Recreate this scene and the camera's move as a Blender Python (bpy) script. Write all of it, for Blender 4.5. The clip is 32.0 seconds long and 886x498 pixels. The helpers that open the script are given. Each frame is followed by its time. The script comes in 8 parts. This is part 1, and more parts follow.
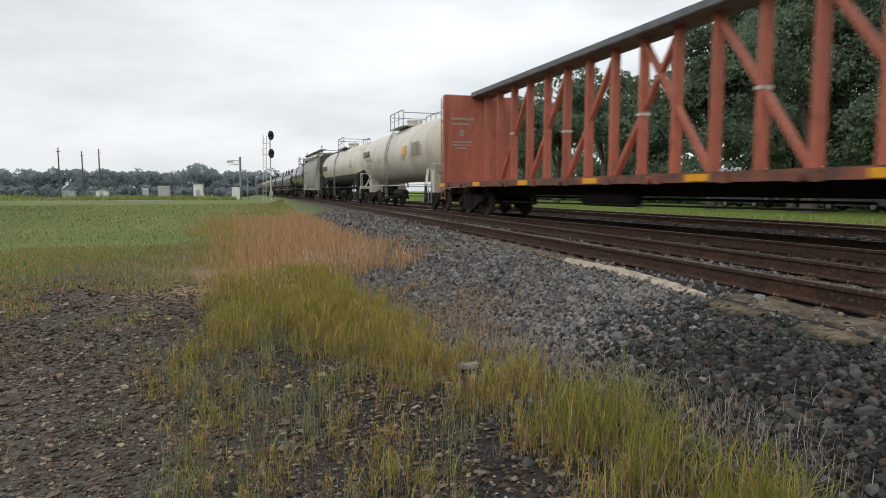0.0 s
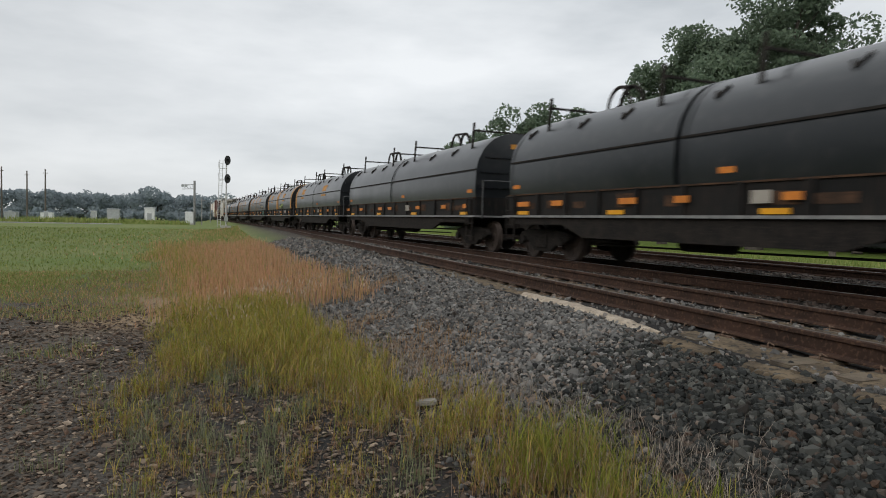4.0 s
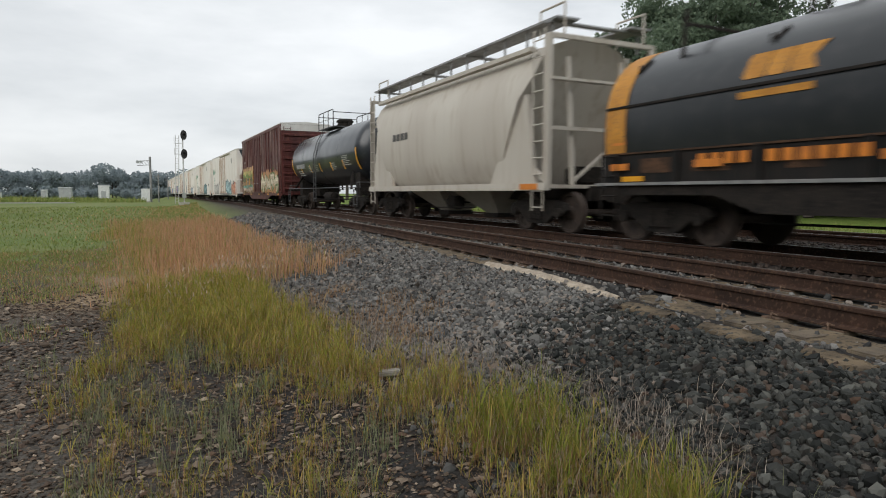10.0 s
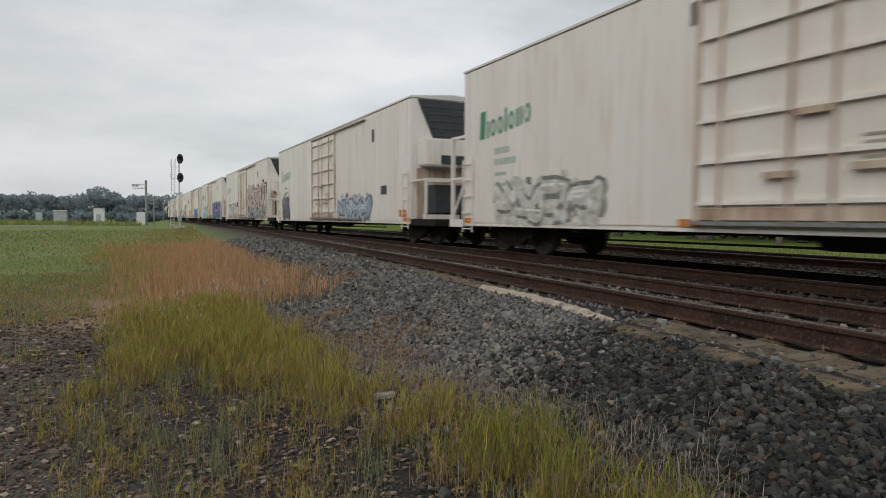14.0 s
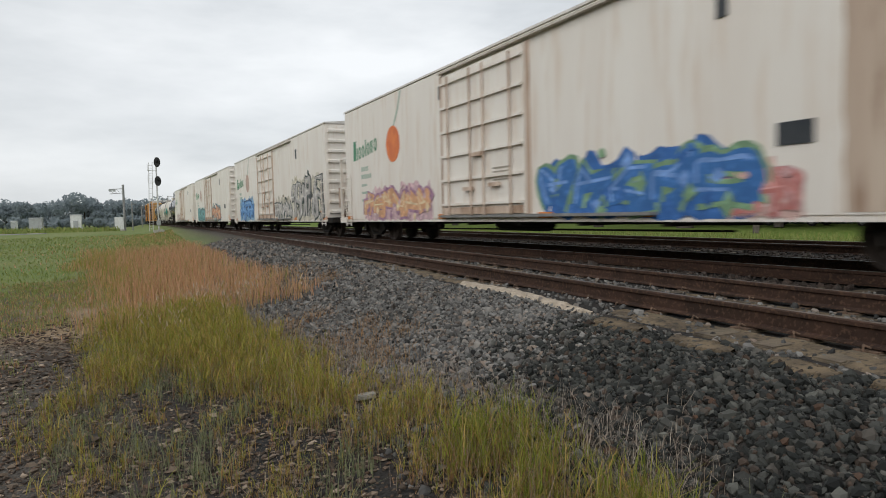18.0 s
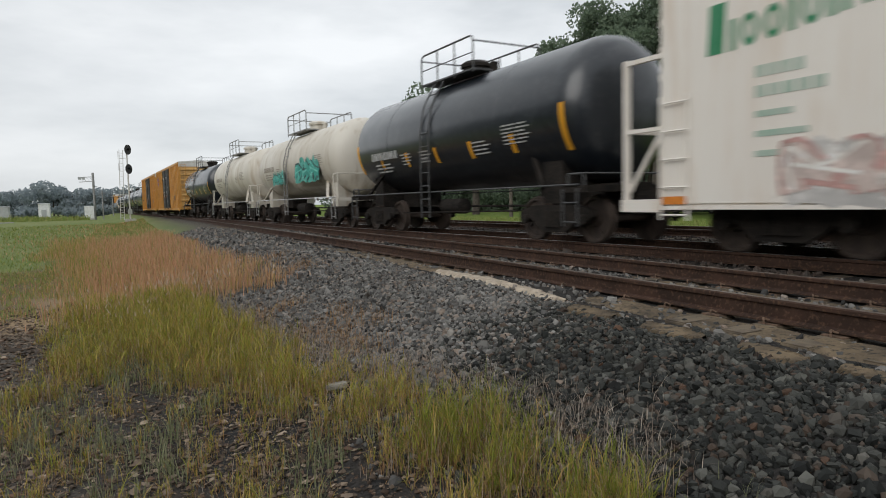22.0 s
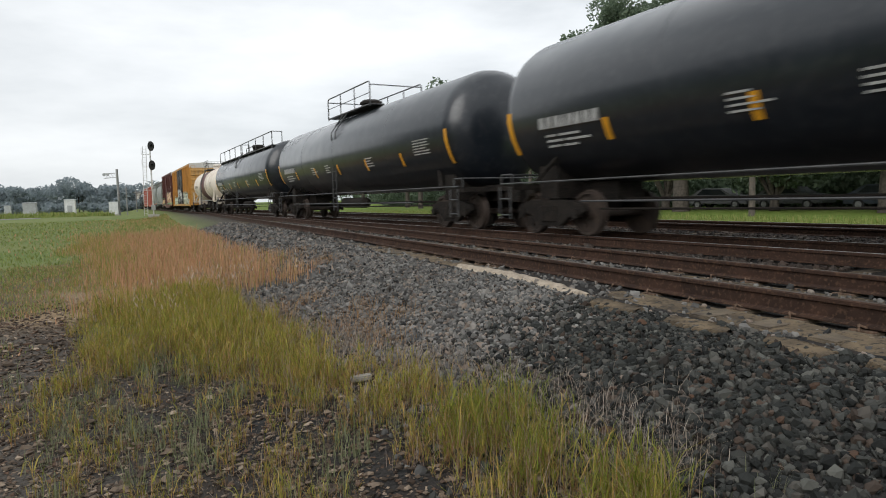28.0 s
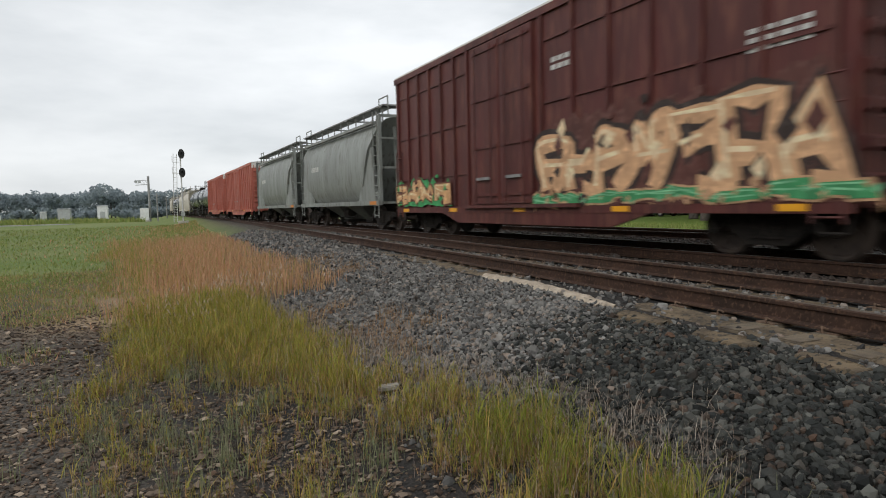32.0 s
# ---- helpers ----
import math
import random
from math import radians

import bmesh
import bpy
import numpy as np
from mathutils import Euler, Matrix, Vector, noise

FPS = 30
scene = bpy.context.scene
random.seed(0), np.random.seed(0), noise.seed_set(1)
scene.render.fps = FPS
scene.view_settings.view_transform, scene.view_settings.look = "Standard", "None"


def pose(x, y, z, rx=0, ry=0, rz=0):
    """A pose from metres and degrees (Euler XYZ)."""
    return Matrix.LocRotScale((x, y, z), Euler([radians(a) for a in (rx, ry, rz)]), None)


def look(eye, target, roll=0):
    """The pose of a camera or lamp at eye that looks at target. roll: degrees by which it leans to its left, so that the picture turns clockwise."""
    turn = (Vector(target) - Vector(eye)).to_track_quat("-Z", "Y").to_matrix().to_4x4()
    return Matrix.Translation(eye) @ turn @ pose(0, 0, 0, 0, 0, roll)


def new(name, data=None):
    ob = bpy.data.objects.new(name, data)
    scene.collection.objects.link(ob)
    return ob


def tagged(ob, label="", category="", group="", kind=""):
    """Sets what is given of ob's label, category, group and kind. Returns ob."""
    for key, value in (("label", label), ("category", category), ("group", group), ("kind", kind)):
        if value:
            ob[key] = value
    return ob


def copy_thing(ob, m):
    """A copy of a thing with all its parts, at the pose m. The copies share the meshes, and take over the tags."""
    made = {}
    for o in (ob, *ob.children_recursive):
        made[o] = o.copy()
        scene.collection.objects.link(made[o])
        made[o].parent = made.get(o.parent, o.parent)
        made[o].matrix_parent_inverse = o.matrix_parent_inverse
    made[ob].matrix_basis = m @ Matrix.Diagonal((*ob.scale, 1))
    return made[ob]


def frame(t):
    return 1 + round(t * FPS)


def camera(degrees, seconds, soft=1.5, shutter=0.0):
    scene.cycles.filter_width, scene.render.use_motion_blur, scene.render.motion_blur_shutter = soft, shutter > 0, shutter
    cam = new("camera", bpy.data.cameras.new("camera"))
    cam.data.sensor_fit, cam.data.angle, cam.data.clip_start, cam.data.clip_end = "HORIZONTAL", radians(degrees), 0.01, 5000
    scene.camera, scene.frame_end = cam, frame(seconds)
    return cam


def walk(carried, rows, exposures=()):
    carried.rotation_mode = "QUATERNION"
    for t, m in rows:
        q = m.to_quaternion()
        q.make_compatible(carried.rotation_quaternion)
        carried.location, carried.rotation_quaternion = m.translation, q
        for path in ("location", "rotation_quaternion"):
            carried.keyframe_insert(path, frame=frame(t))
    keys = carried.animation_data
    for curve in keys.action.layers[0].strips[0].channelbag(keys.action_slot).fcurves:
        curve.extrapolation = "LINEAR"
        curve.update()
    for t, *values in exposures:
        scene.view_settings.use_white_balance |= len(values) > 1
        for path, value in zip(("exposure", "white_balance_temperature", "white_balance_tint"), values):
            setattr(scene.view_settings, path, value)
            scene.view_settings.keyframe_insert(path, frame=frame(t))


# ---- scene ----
cam = camera(70.0, 32.0, soft=1.0, shutter=0.22)
PATH = [
    (0, (-0.384, -0.184, 0.836), (0.149, 1.734, 0.654), 0.0),
    (0.5, (-0.408, -0.146, 0.882), (0.123, 1.771, 0.676), -0.8),
    (1, (-0.455, -0.157, 0.868), (0.113, 1.754, 0.717), 0.9),
    (1.5, (-0.413, -0.2, 0.864), (0.131, 1.717, 0.688), 3.1),
    (2, (-0.39, -0.218, 0.866), (0.146, 1.699, 0.669), 3.9),
    (2.5, (-0.427, -0.193, 0.871), (0.121, 1.722, 0.694), 2.9),
    (3, (-0.444, -0.162, 0.899), (0.146, 1.744, 0.764), 0.4),
    (3.5, (-0.433, -0.204, 0.897), (0.197, 1.692, 0.809), 1.0),
    (5.5, (-0.397, -0.2, 0.877), (0.34, 1.656, 0.766), 0.6),
    (6, (-0.39, -0.205, 0.876), (0.371, 1.642, 0.765), 1.4),
    (6.5, (-0.386, -0.224, 0.897), (0.398, 1.612, 0.782), 0.9),
    (7, (-0.39, -0.219, 0.883), (0.416, 1.609, 0.784), 0.9),
    (7.5, (-0.398, -0.23, 0.867), (0.399, 1.6, 0.75), 0.3),
    (8, (-0.381, -0.214, 0.863), (0.413, 1.617, 0.736), 0.3),
    (8.5, (-0.384, -0.208, 0.867), (0.398, 1.627, 0.721), 0.6),
    (9, (-0.382, -0.197, 0.865), (0.38, 1.645, 0.704), 0.9),
    (9.5, (-0.4, -0.199, 0.868), (0.353, 1.646, 0.705), 0.4),
    (10, (-0.376, -0.199, 0.87), (0.389, 1.641, 0.696), 0.2),
    (10.5, (-0.379, -0.199, 0.874), (0.394, 1.638, 0.707), 1.1),
    (11, (-0.383, -0.206, 0.869), (0.395, 1.628, 0.697), 0.4),
    (11.5, (-0.375, -0.198, 0.863), (0.426, 1.624, 0.668), 0.6),
    (12, (-0.368, -0.175, 0.862), (0.425, 1.654, 0.704), 1.1),
    (12.5, (-0.383, -0.201, 0.884), (0.39, 1.641, 0.794), 0.5),
    (13, (-0.394, -0.213, 0.873), (0.39, 1.625, 0.775), -0.7),
    (13.5, (-0.377, -0.195, 0.853), (0.401, 1.644, 0.742), 0.2),
    (15.5, (-0.397, -0.263, 0.868), (0.383, 1.578, 0.834), 0.2),
    (16, (-0.366, -0.217, 0.858), (0.351, 1.648, 0.776), -1.2),
    (16.5, (-0.386, -0.287, 0.876), (0.284, 1.595, 0.773), -2.8),
    (17, (-0.378, -0.286, 0.88), (0.332, 1.579, 0.742), -2.2),
    (17.5, (-0.322, -0.234, 0.881), (0.471, 1.598, 0.774), -1.6),
    (18, (-0.335, -0.258, 0.887), (0.492, 1.559, 0.774), -1.4),
    (18.5, (-0.311, -0.243, 0.881), (0.535, 1.563, 0.744), -1.5),
    (19, (-0.271, -0.196, 0.847), (0.567, 1.616, 0.714), -1.0),
    (19.5, (-0.289, -0.194, 0.856), (0.503, 1.638, 0.736), -1.1),
    (20, (-0.282, -0.2, 0.869), (0.51, 1.634, 0.763), -1.7),
    (20.5, (-0.314, -0.219, 0.87), (0.484, 1.611, 0.746), -1.3),
    (21, (-0.317, -0.229, 0.868), (0.488, 1.597, 0.729), -1.0),
    (21.5, (-0.292, -0.231, 0.888), (0.546, 1.579, 0.741), -1.1),
    (22, (-0.274, -0.22, 0.871), (0.616, 1.565, 0.721), -1.4),
    (22.5, (-0.243, -0.182, 0.854), (0.637, 1.608, 0.713), -1.0),
    (23, (-0.305, -0.211, 0.866), (0.517, 1.608, 0.74), -0.4),
    (23.5, (-0.333, -0.253, 0.868), (0.447, 1.585, 0.748), -0.6),
    (24, (-0.326, -0.252, 0.875), (0.45, 1.587, 0.752), -0.8),
    (24.5, (-0.324, -0.254, 0.878), (0.47, 1.578, 0.761), -0.8),
    (25, (-0.305, -0.244, 0.883), (0.534, 1.567, 0.758), -0.4),
    (25.5, (-0.308, -0.244, 0.875), (0.54, 1.563, 0.762), -0.7),
    (27.5, (-0.317, -0.256, 0.865), (0.519, 1.554, 0.71), -1.3),
    (28, (-0.321, -0.231, 0.86), (0.515, 1.579, 0.697), -1.5),
    (28.5, (-0.308, -0.219, 0.857), (0.497, 1.603, 0.679), -2.0),
    (29, (-0.324, -0.234, 0.863), (0.487, 1.585, 0.679), -2.0),
    (29.5, (-0.298, -0.223, 0.863), (0.509, 1.596, 0.669), -2.2),
    (30, (-0.311, -0.221, 0.854), (0.498, 1.596, 0.643), -1.9),
    (30.5, (-0.315, -0.208, 0.848), (0.463, 1.622, 0.636), -2.0),
    (31, (-0.321, -0.219, 0.868), (0.446, 1.619, 0.688), -1.1),
    (31.5, (-0.352, -0.221, 0.871), (0.388, 1.63, 0.708), -1.0),
    (32, (-0.362, -0.26, 0.896), (0.405, 1.582, 0.758), -1.3),
]
EXPOSURE = [(0.0, 0.08), (1.0, -0.1), (2.0, 0.03), (3.0, -0.18), (5.5, -0.05), (7.0, -0.05), (8.0, 0.04), (9.0, -0.02), (11.0, 0.05), (12.0, 0.1), (12.5, -0.05), (13.0, -0.28),
            (16.0, -0.2), (17.0, -0.1), (18.0, -0.05), (19.0, -0.05), (20.0, -0.15), (21.0, -0.08), (22.0, -0.06), (23.0, 0.0), (25.0, 0.02), (28.0, 0.13), (29.0, 0.19), (30.0, 0.2), (31.0, 0.09), (32.0, 0.02)]
walk(cam, [(t, look(eye, target, roll)) for t, eye, target, roll in PATH], EXPOSURE)

# world, sun and exposure follow; the camera's walk is above

# ---- light ----
world = bpy.data.worlds.new("overcast_sky")
scene.world = world
world.use_nodes = True
wn, wl = world.node_tree.nodes, world.node_tree.links
wn.clear()
w_out = wn.new("ShaderNodeOutputWorld")
w_bg = wn.new("ShaderNodeBackground")
w_sky = wn.new("ShaderNodeTexSky")
w_sky.sky_type = "NISHITA"
w_sky.sun_disc = False
w_sky.sun_elevation = radians(31)
w_sky.sun_rotation = radians(230)
w_scale = wn.new("ShaderNodeVectorMath")
w_scale.operation = "SCALE"
w_scale.inputs["Scale"].default_value = 0.1
w_tc = wn.new("ShaderNodeTexCoord")
w_map = wn.new("ShaderNodeMapping")
w_map.inputs["Scale"].default_value = (1.0, 1.0, 3.4)
w_map.inputs["Location"].default_value = (0.35, 0.1, 0.55)
w_noise = wn.new("ShaderNodeTexNoise")
w_noise.inputs["Scale"].default_value = 2.1
w_noise.inputs["Detail"].default_value = 6.0
w_noise.inputs["Roughness"].default_value = 0.52
w_ramp = wn.new("ShaderNodeValToRGB")
w_ramp.color_ramp.elements[0].position = 0.34
w_ramp.color_ramp.elements[0].color = (0.59, 0.625, 0.655, 1)
w_ramp.color_ramp.elements[1].position = 0.66
w_ramp.color_ramp.elements[1].color = (0.955, 0.98, 1.0, 1)
w_el = w_ramp.color_ramp.elements.new(0.5)
w_el.color = (0.79, 0.82, 0.845, 1)
w_mix = wn.new("ShaderNodeMix")
w_mix.data_type = "RGBA"
w_mix.inputs["Factor"].default_value = 0.93
wl.new(w_tc.outputs["Generated"], w_map.inputs["Vector"])
wl.new(w_map.outputs["Vector"], w_noise.inputs["Vector"])
wl.new(w_noise.outputs["Fac"], w_ramp.inputs["Fac"])
wl.new(w_sky.outputs["Color"], w_scale.inputs[0])
wl.new(w_scale.outputs["Vector"], w_mix.inputs["A"])
wl.new(w_ramp.outputs["Color"], w_mix.inputs["B"])
# an overcast sky is brightest overhead
w_sep = wn.new("ShaderNodeSeparateXYZ")
w_up = wn.new("ShaderNodeMapRange")
w_up.interpolation_type = "SMOOTHSTEP"
for key, value in (("From Min", 0.35), ("From Max", 1.0), ("To Min", 1.0), ("To Max", 1.35)):
    w_up.inputs[key].default_value = value
wl.new(w_tc.outputs["Generated"], w_sep.inputs[0])
wl.new(w_sep.outputs["Z"], w_up.inputs["Value"])
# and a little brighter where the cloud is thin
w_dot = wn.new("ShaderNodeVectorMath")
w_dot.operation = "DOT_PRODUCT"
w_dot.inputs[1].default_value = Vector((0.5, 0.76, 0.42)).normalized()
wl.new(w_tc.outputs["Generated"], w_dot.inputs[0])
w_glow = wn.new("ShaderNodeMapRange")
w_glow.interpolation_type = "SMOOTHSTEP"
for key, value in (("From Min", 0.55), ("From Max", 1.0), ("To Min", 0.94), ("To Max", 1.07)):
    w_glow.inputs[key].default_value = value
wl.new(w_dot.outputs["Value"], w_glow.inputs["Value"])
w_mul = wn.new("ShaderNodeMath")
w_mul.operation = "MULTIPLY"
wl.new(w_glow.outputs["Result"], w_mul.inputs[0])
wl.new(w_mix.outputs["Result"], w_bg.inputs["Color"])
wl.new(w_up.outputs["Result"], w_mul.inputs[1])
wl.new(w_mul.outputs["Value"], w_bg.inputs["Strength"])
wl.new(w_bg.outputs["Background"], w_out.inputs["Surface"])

sun_data = bpy.data.lights.new("sun", "SUN")
sun_data.energy = 1.5
sun_data.angle = radians(50)
sun_data.color = (1.0, 0.975, 0.94)
sun = new("sun", sun_data)
sun.matrix_world = look((-34, -22, 24), (0, 0, 0))

# ---- materials ----


def mat(name, c1, c2=None, scale=3.0, rough=0.7, metal=0.0, bump=0.0, bump_scale=40.0, c3=None, fine=25.0,
        streak=False, island=0.0, objvar=0.0, spec=0.4, detail=6.0, lo=0.35, hi=0.65):
    """Two-scale procedural surface: c1 to c2 by broad noise, specks of c3 by fine noise."""
    m = bpy.data.materials.new(name)
    m.use_nodes = True
    n, l = m.node_tree.nodes, m.node_tree.links
    b = n["Principled BSDF"]
    b.inputs["Roughness"].default_value = rough
    b.inputs["Metallic"].default_value = metal
    b.inputs["Specular IOR Level"].default_value = spec
    c2 = c2 or tuple(v * 0.72 for v in c1)
    tc = n.new("ShaderNodeTexCoord")
    mp = n.new("ShaderNodeMapping")
    if streak:
        mp.inputs["Scale"].default_value = (1.0, 1.0, 0.12)
    oi = n.new("ShaderNodeObjectInfo")
    add = n.new("ShaderNodeVectorMath")
    add.operation = "ADD"
    mul = n.new("ShaderNodeVectorMath")
    mul.operation = "SCALE"
    mul.inputs["Scale"].default_value = 37.0
    comb = n.new("ShaderNodeCombineXYZ")
    for k in "XYZ":
        l.new(oi.outputs["Random"], comb.inputs[k])
    l.new(comb.outputs[0], mul.inputs[0])
    l.new(tc.outputs["Object"], add.inputs[0])
    l.new(mul.outputs["Vector"], add.inputs[1])
    l.new(add.outputs["Vector"], mp.inputs["Vector"])
    big = n.new("ShaderNodeTexNoise")
    big.inputs["Scale"].default_value = scale
    big.inputs["Detail"].default_value = detail
    l.new(mp.outputs["Vector"], big.inputs["Vector"])
    ramp = n.new("ShaderNodeMapRange")
    ramp.inputs["From Min"].default_value = lo
    ramp.inputs["From Max"].default_value = hi
    l.new(big.outputs["Fac"], ramp.inputs["Value"])
    mix = n.new("ShaderNodeMix")
    mix.data_type = "RGBA"
    mix.inputs["A"].default_value = (*c1, 1)
    mix.inputs["B"].default_value = (*c2, 1)
    l.new(ramp.outputs["Result"], mix.inputs["Factor"])
    colour = mix.outputs["Result"]
    if c3:
        sm = n.new("ShaderNodeTexNoise")
        sm.inputs["Scale"].default_value = fine
        sm.inputs["Detail"].default_value = 4.0
        l.new(mp.outputs["Vector"], sm.inputs["Vector"])
        r3 = n.new("ShaderNodeMapRange")
        r3.inputs["From Min"].default_value = 0.52
        r3.inputs["From Max"].default_value = 0.68
        l.new(sm.outputs["Fac"], r3.inputs["Value"])
        mx = n.new("ShaderNodeMix")
        mx.data_type = "RGBA"
        l.new(r3.outputs["Result"], mx.inputs["Factor"])
        l.new(colour, mx.inputs["A"])
        mx.inputs["B"].default_value = (*c3, 1)
        colour = mx.outputs["Result"]
    if island or objvar:
        hs = n.new("ShaderNodeHueSaturation")
        vr = n.new("ShaderNodeMapRange")
        amount = island or objvar
        vr.inputs["To Min"].default_value = 1.0 - amount
        vr.inputs["To Max"].default_value = 1.0 + amount
        if island:
            geo = n.new("ShaderNodeNewGeometry")
            l.new(geo.outputs["Random Per Island"], vr.inputs["Value"])
        else:
            l.new(oi.outputs["Random"], vr.inputs["Value"])
        l.new(vr.outputs["Result"], hs.inputs["Value"])
        l.new(colour, hs.inputs["Color"])
        colour = hs.outputs["Color"]
    l.new(colour, b.inputs["Base Color"])
    if bump:
        bt = n.new("ShaderNodeTexNoise")
        bt.inputs["Scale"].default_value = bump_scale
        bt.inputs["Detail"].default_value = 5.0
        l.new(mp.outputs["Vector"], bt.inputs["Vector"])
        bp = n.new("ShaderNodeBump")
        bp.inputs["Strength"].default_value = bump
        bp.inputs["Distance"].default_value = 0.02
        l.new(bt.outputs["Fac"], bp.inputs["Height"])
        l.new(bp.outputs["Normal"], b.inputs["Normal"])
    rv = n.new("ShaderNodeMapRange")
    rv.inputs["To Min"].default_value = max(0.05, rough - 0.1)
    rv.inputs["To Max"].default_value = min(1.0, rough + 0.12)
    l.new(big.outputs["Fac"], rv.inputs["Value"])
    l.new(rv.outputs["Result"], b.inputs["Roughness"])
    return m


def multi(name, stops, rough=0.8, island=True, spec=0.25, trans=0.0):
    """A colour picked per loose piece (or per object) from a ramp of colours."""
    m = bpy.data.materials.new(name)
    m.use_nodes = True
    n, l = m.node_tree.nodes, m.node_tree.links
    b = n["Principled BSDF"]
    b.inputs["Roughness"].default_value = rough
    b.inputs["Specular IOR Level"].default_value = spec
    r = n.new("ShaderNodeValToRGB")
    els = r.color_ramp.elements
    els[0].position, els[0].color = 0.0, (*stops[0], 1)
    els[1].position, els[1].color = 1.0, (*stops[-1], 1)
    for i, c in enumerate(stops[1:-1], 1):
        els.new(i / (len(stops) - 1)).color = (*c, 1)
    src = n.new("ShaderNodeNewGeometry").outputs["Random Per Island"] if island else n.new("ShaderNodeObjectInfo").outputs["Random"]
    l.new(src, r.inputs["Fac"])
    tc = n.new("ShaderNodeTexCoord")
    nz = n.new("ShaderNodeTexNoise")
    nz.inputs["Scale"].default_value = 18.0
    l.new(tc.outputs["Object"], nz.inputs["Vector"])
    mr = n.new("ShaderNodeMapRange")
    mr.inputs["To Min"].default_value = 0.75
    mr.inputs["To Max"].default_value = 1.25
    l.new(nz.outputs["Fac"], mr.inputs["Value"])
    hs = n.new("ShaderNodeHueSaturation")
    l.new(mr.outputs["Result"], hs.inputs["Value"])
    l.new(r.outputs["Color"], hs.inputs["Color"])
    l.new(hs.outputs["Color"], b.inputs["Base Color"])
    if trans:
        out = n["Material Output"]
        tr = n.new("ShaderNodeBsdfTranslucent")
        l.new(hs.outputs["Color"], tr.inputs["Color"])
        ms = n.new("ShaderNodeMixShader")
        ms.inputs["Fac"].default_value = trans
        l.new(b.outputs["BSDF"], ms.inputs[1])
        l.new(tr.outputs["BSDF"], ms.inputs[2])
        l.new(ms.outputs["Shader"], out.inputs["Surface"])
    return m


STONE = multi("ballast_stone", [(0.0034, 0.0038, 0.0035), (0.0174, 0.0187, 0.0168), (0.0504, 0.052, 0.0463), (0.0068, 0.0077, 0.0071), (0.1021, 0.1021, 0.0898), (0.013, 0.0144, 0.0133), (0.0356, 0.0378, 0.0341), (0.0048, 0.0057, 0.0053), (0.0653, 0.0653, 0.0583), (0.073, 0.0498, 0.0364), (0.0107, 0.012, 0.0111), (0.0286, 0.0307, 0.028), (0.1034, 0.0972, 0.0851)], 0.75)
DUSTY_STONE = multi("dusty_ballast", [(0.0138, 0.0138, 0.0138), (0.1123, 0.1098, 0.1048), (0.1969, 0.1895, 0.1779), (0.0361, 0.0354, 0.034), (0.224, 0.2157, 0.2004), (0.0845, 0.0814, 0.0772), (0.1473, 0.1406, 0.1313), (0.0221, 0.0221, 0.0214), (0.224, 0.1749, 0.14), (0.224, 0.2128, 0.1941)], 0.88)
GRAVEL = multi("worn_gravel", [(0.0161, 0.0123, 0.0095), (0.0794, 0.0585, 0.043), (0.1596, 0.1182, 0.0856), (0.0315, 0.0241, 0.0183), (0.2407, 0.183, 0.1356), (0.0589, 0.0438, 0.0331), (0.129, 0.0791, 0.0536), (0.0228, 0.0183, 0.0144), (0.0996, 0.0744, 0.0564), (0.3632, 0.2855, 0.2124)], 0.9)
GRASS = multi("grass_blades", [(0.1512, 0.1838, 0.0264), (0.2909, 0.2786, 0.0394), (0.3954, 0.3202, 0.079), (0.1861, 0.2253, 0.0308), (0.4884, 0.3321, 0.1053), (0.3139, 0.3083, 0.0438), (0.1163, 0.1483, 0.0245), (0.4419, 0.2609, 0.079), (0.2442, 0.2669, 0.0369)], 0.7, trans=0.3)
GRASS_DRY = multi("dry_grass", [(0.521, 0.2803, 0.1613), (0.6044, 0.3457, 0.2006), (0.4376, 0.2521, 0.1308), (0.5731, 0.3738, 0.2268), (0.3752, 0.2897, 0.1308), (0.6252, 0.3645, 0.2268), (0.3335, 0.1683, 0.1003)], 0.8, trans=0.35)
FRESH = multi("fresh_grass", [(0.1531, 0.1973, 0.0196), (0.222, 0.2385, 0.0293), (0.1146, 0.1562, 0.0183), (0.2752, 0.2633, 0.0453), (0.1835, 0.2222, 0.0262)], 0.65, trans=0.35)
STEM = multi("brown_stems", [(0.33, 0.1777, 0.0842), (0.242, 0.1358, 0.0693), (0.418, 0.2508, 0.1188), (0.187, 0.1149, 0.0594), (0.363, 0.2299, 0.099)], 0.85, trans=0.15)
WEED = multi("grey_green_weeds", [(0.17, 0.19, 0.1), (0.24, 0.25, 0.14), (0.13, 0.155, 0.07), (0.28, 0.26, 0.17)], 0.8, trans=0.25)
TWIG = multi("dead_twigs", [(0.2, 0.155, 0.12), (0.32, 0.27, 0.22), (0.14, 0.105, 0.085), (0.4, 0.35, 0.29)], 0.9)
SEED = multi("seed_heads", [(0.4131, 0.3167, 0.228), (0.4934, 0.3958, 0.312), (0.3443, 0.2488, 0.168)], 0.9, trans=0.2)
LAWN = multi("field_grass", [(0.1598, 0.2203, 0.0572), (0.1918, 0.248, 0.065), (0.2558, 0.2823, 0.0887), (0.3068, 0.303, 0.1084), (0.1662, 0.2273, 0.0591)], 0.8, trans=0.3)
# oak green lightened and greyed, some haze put into the colour
LEAF = multi("hazed_oak_leaves", [(0.112, 0.1512, 0.105), (0.14, 0.189, 0.126), (0.182, 0.231, 0.154), (0.1204, 0.1653, 0.112)], 0.7, spec=0.2, trans=0.45)
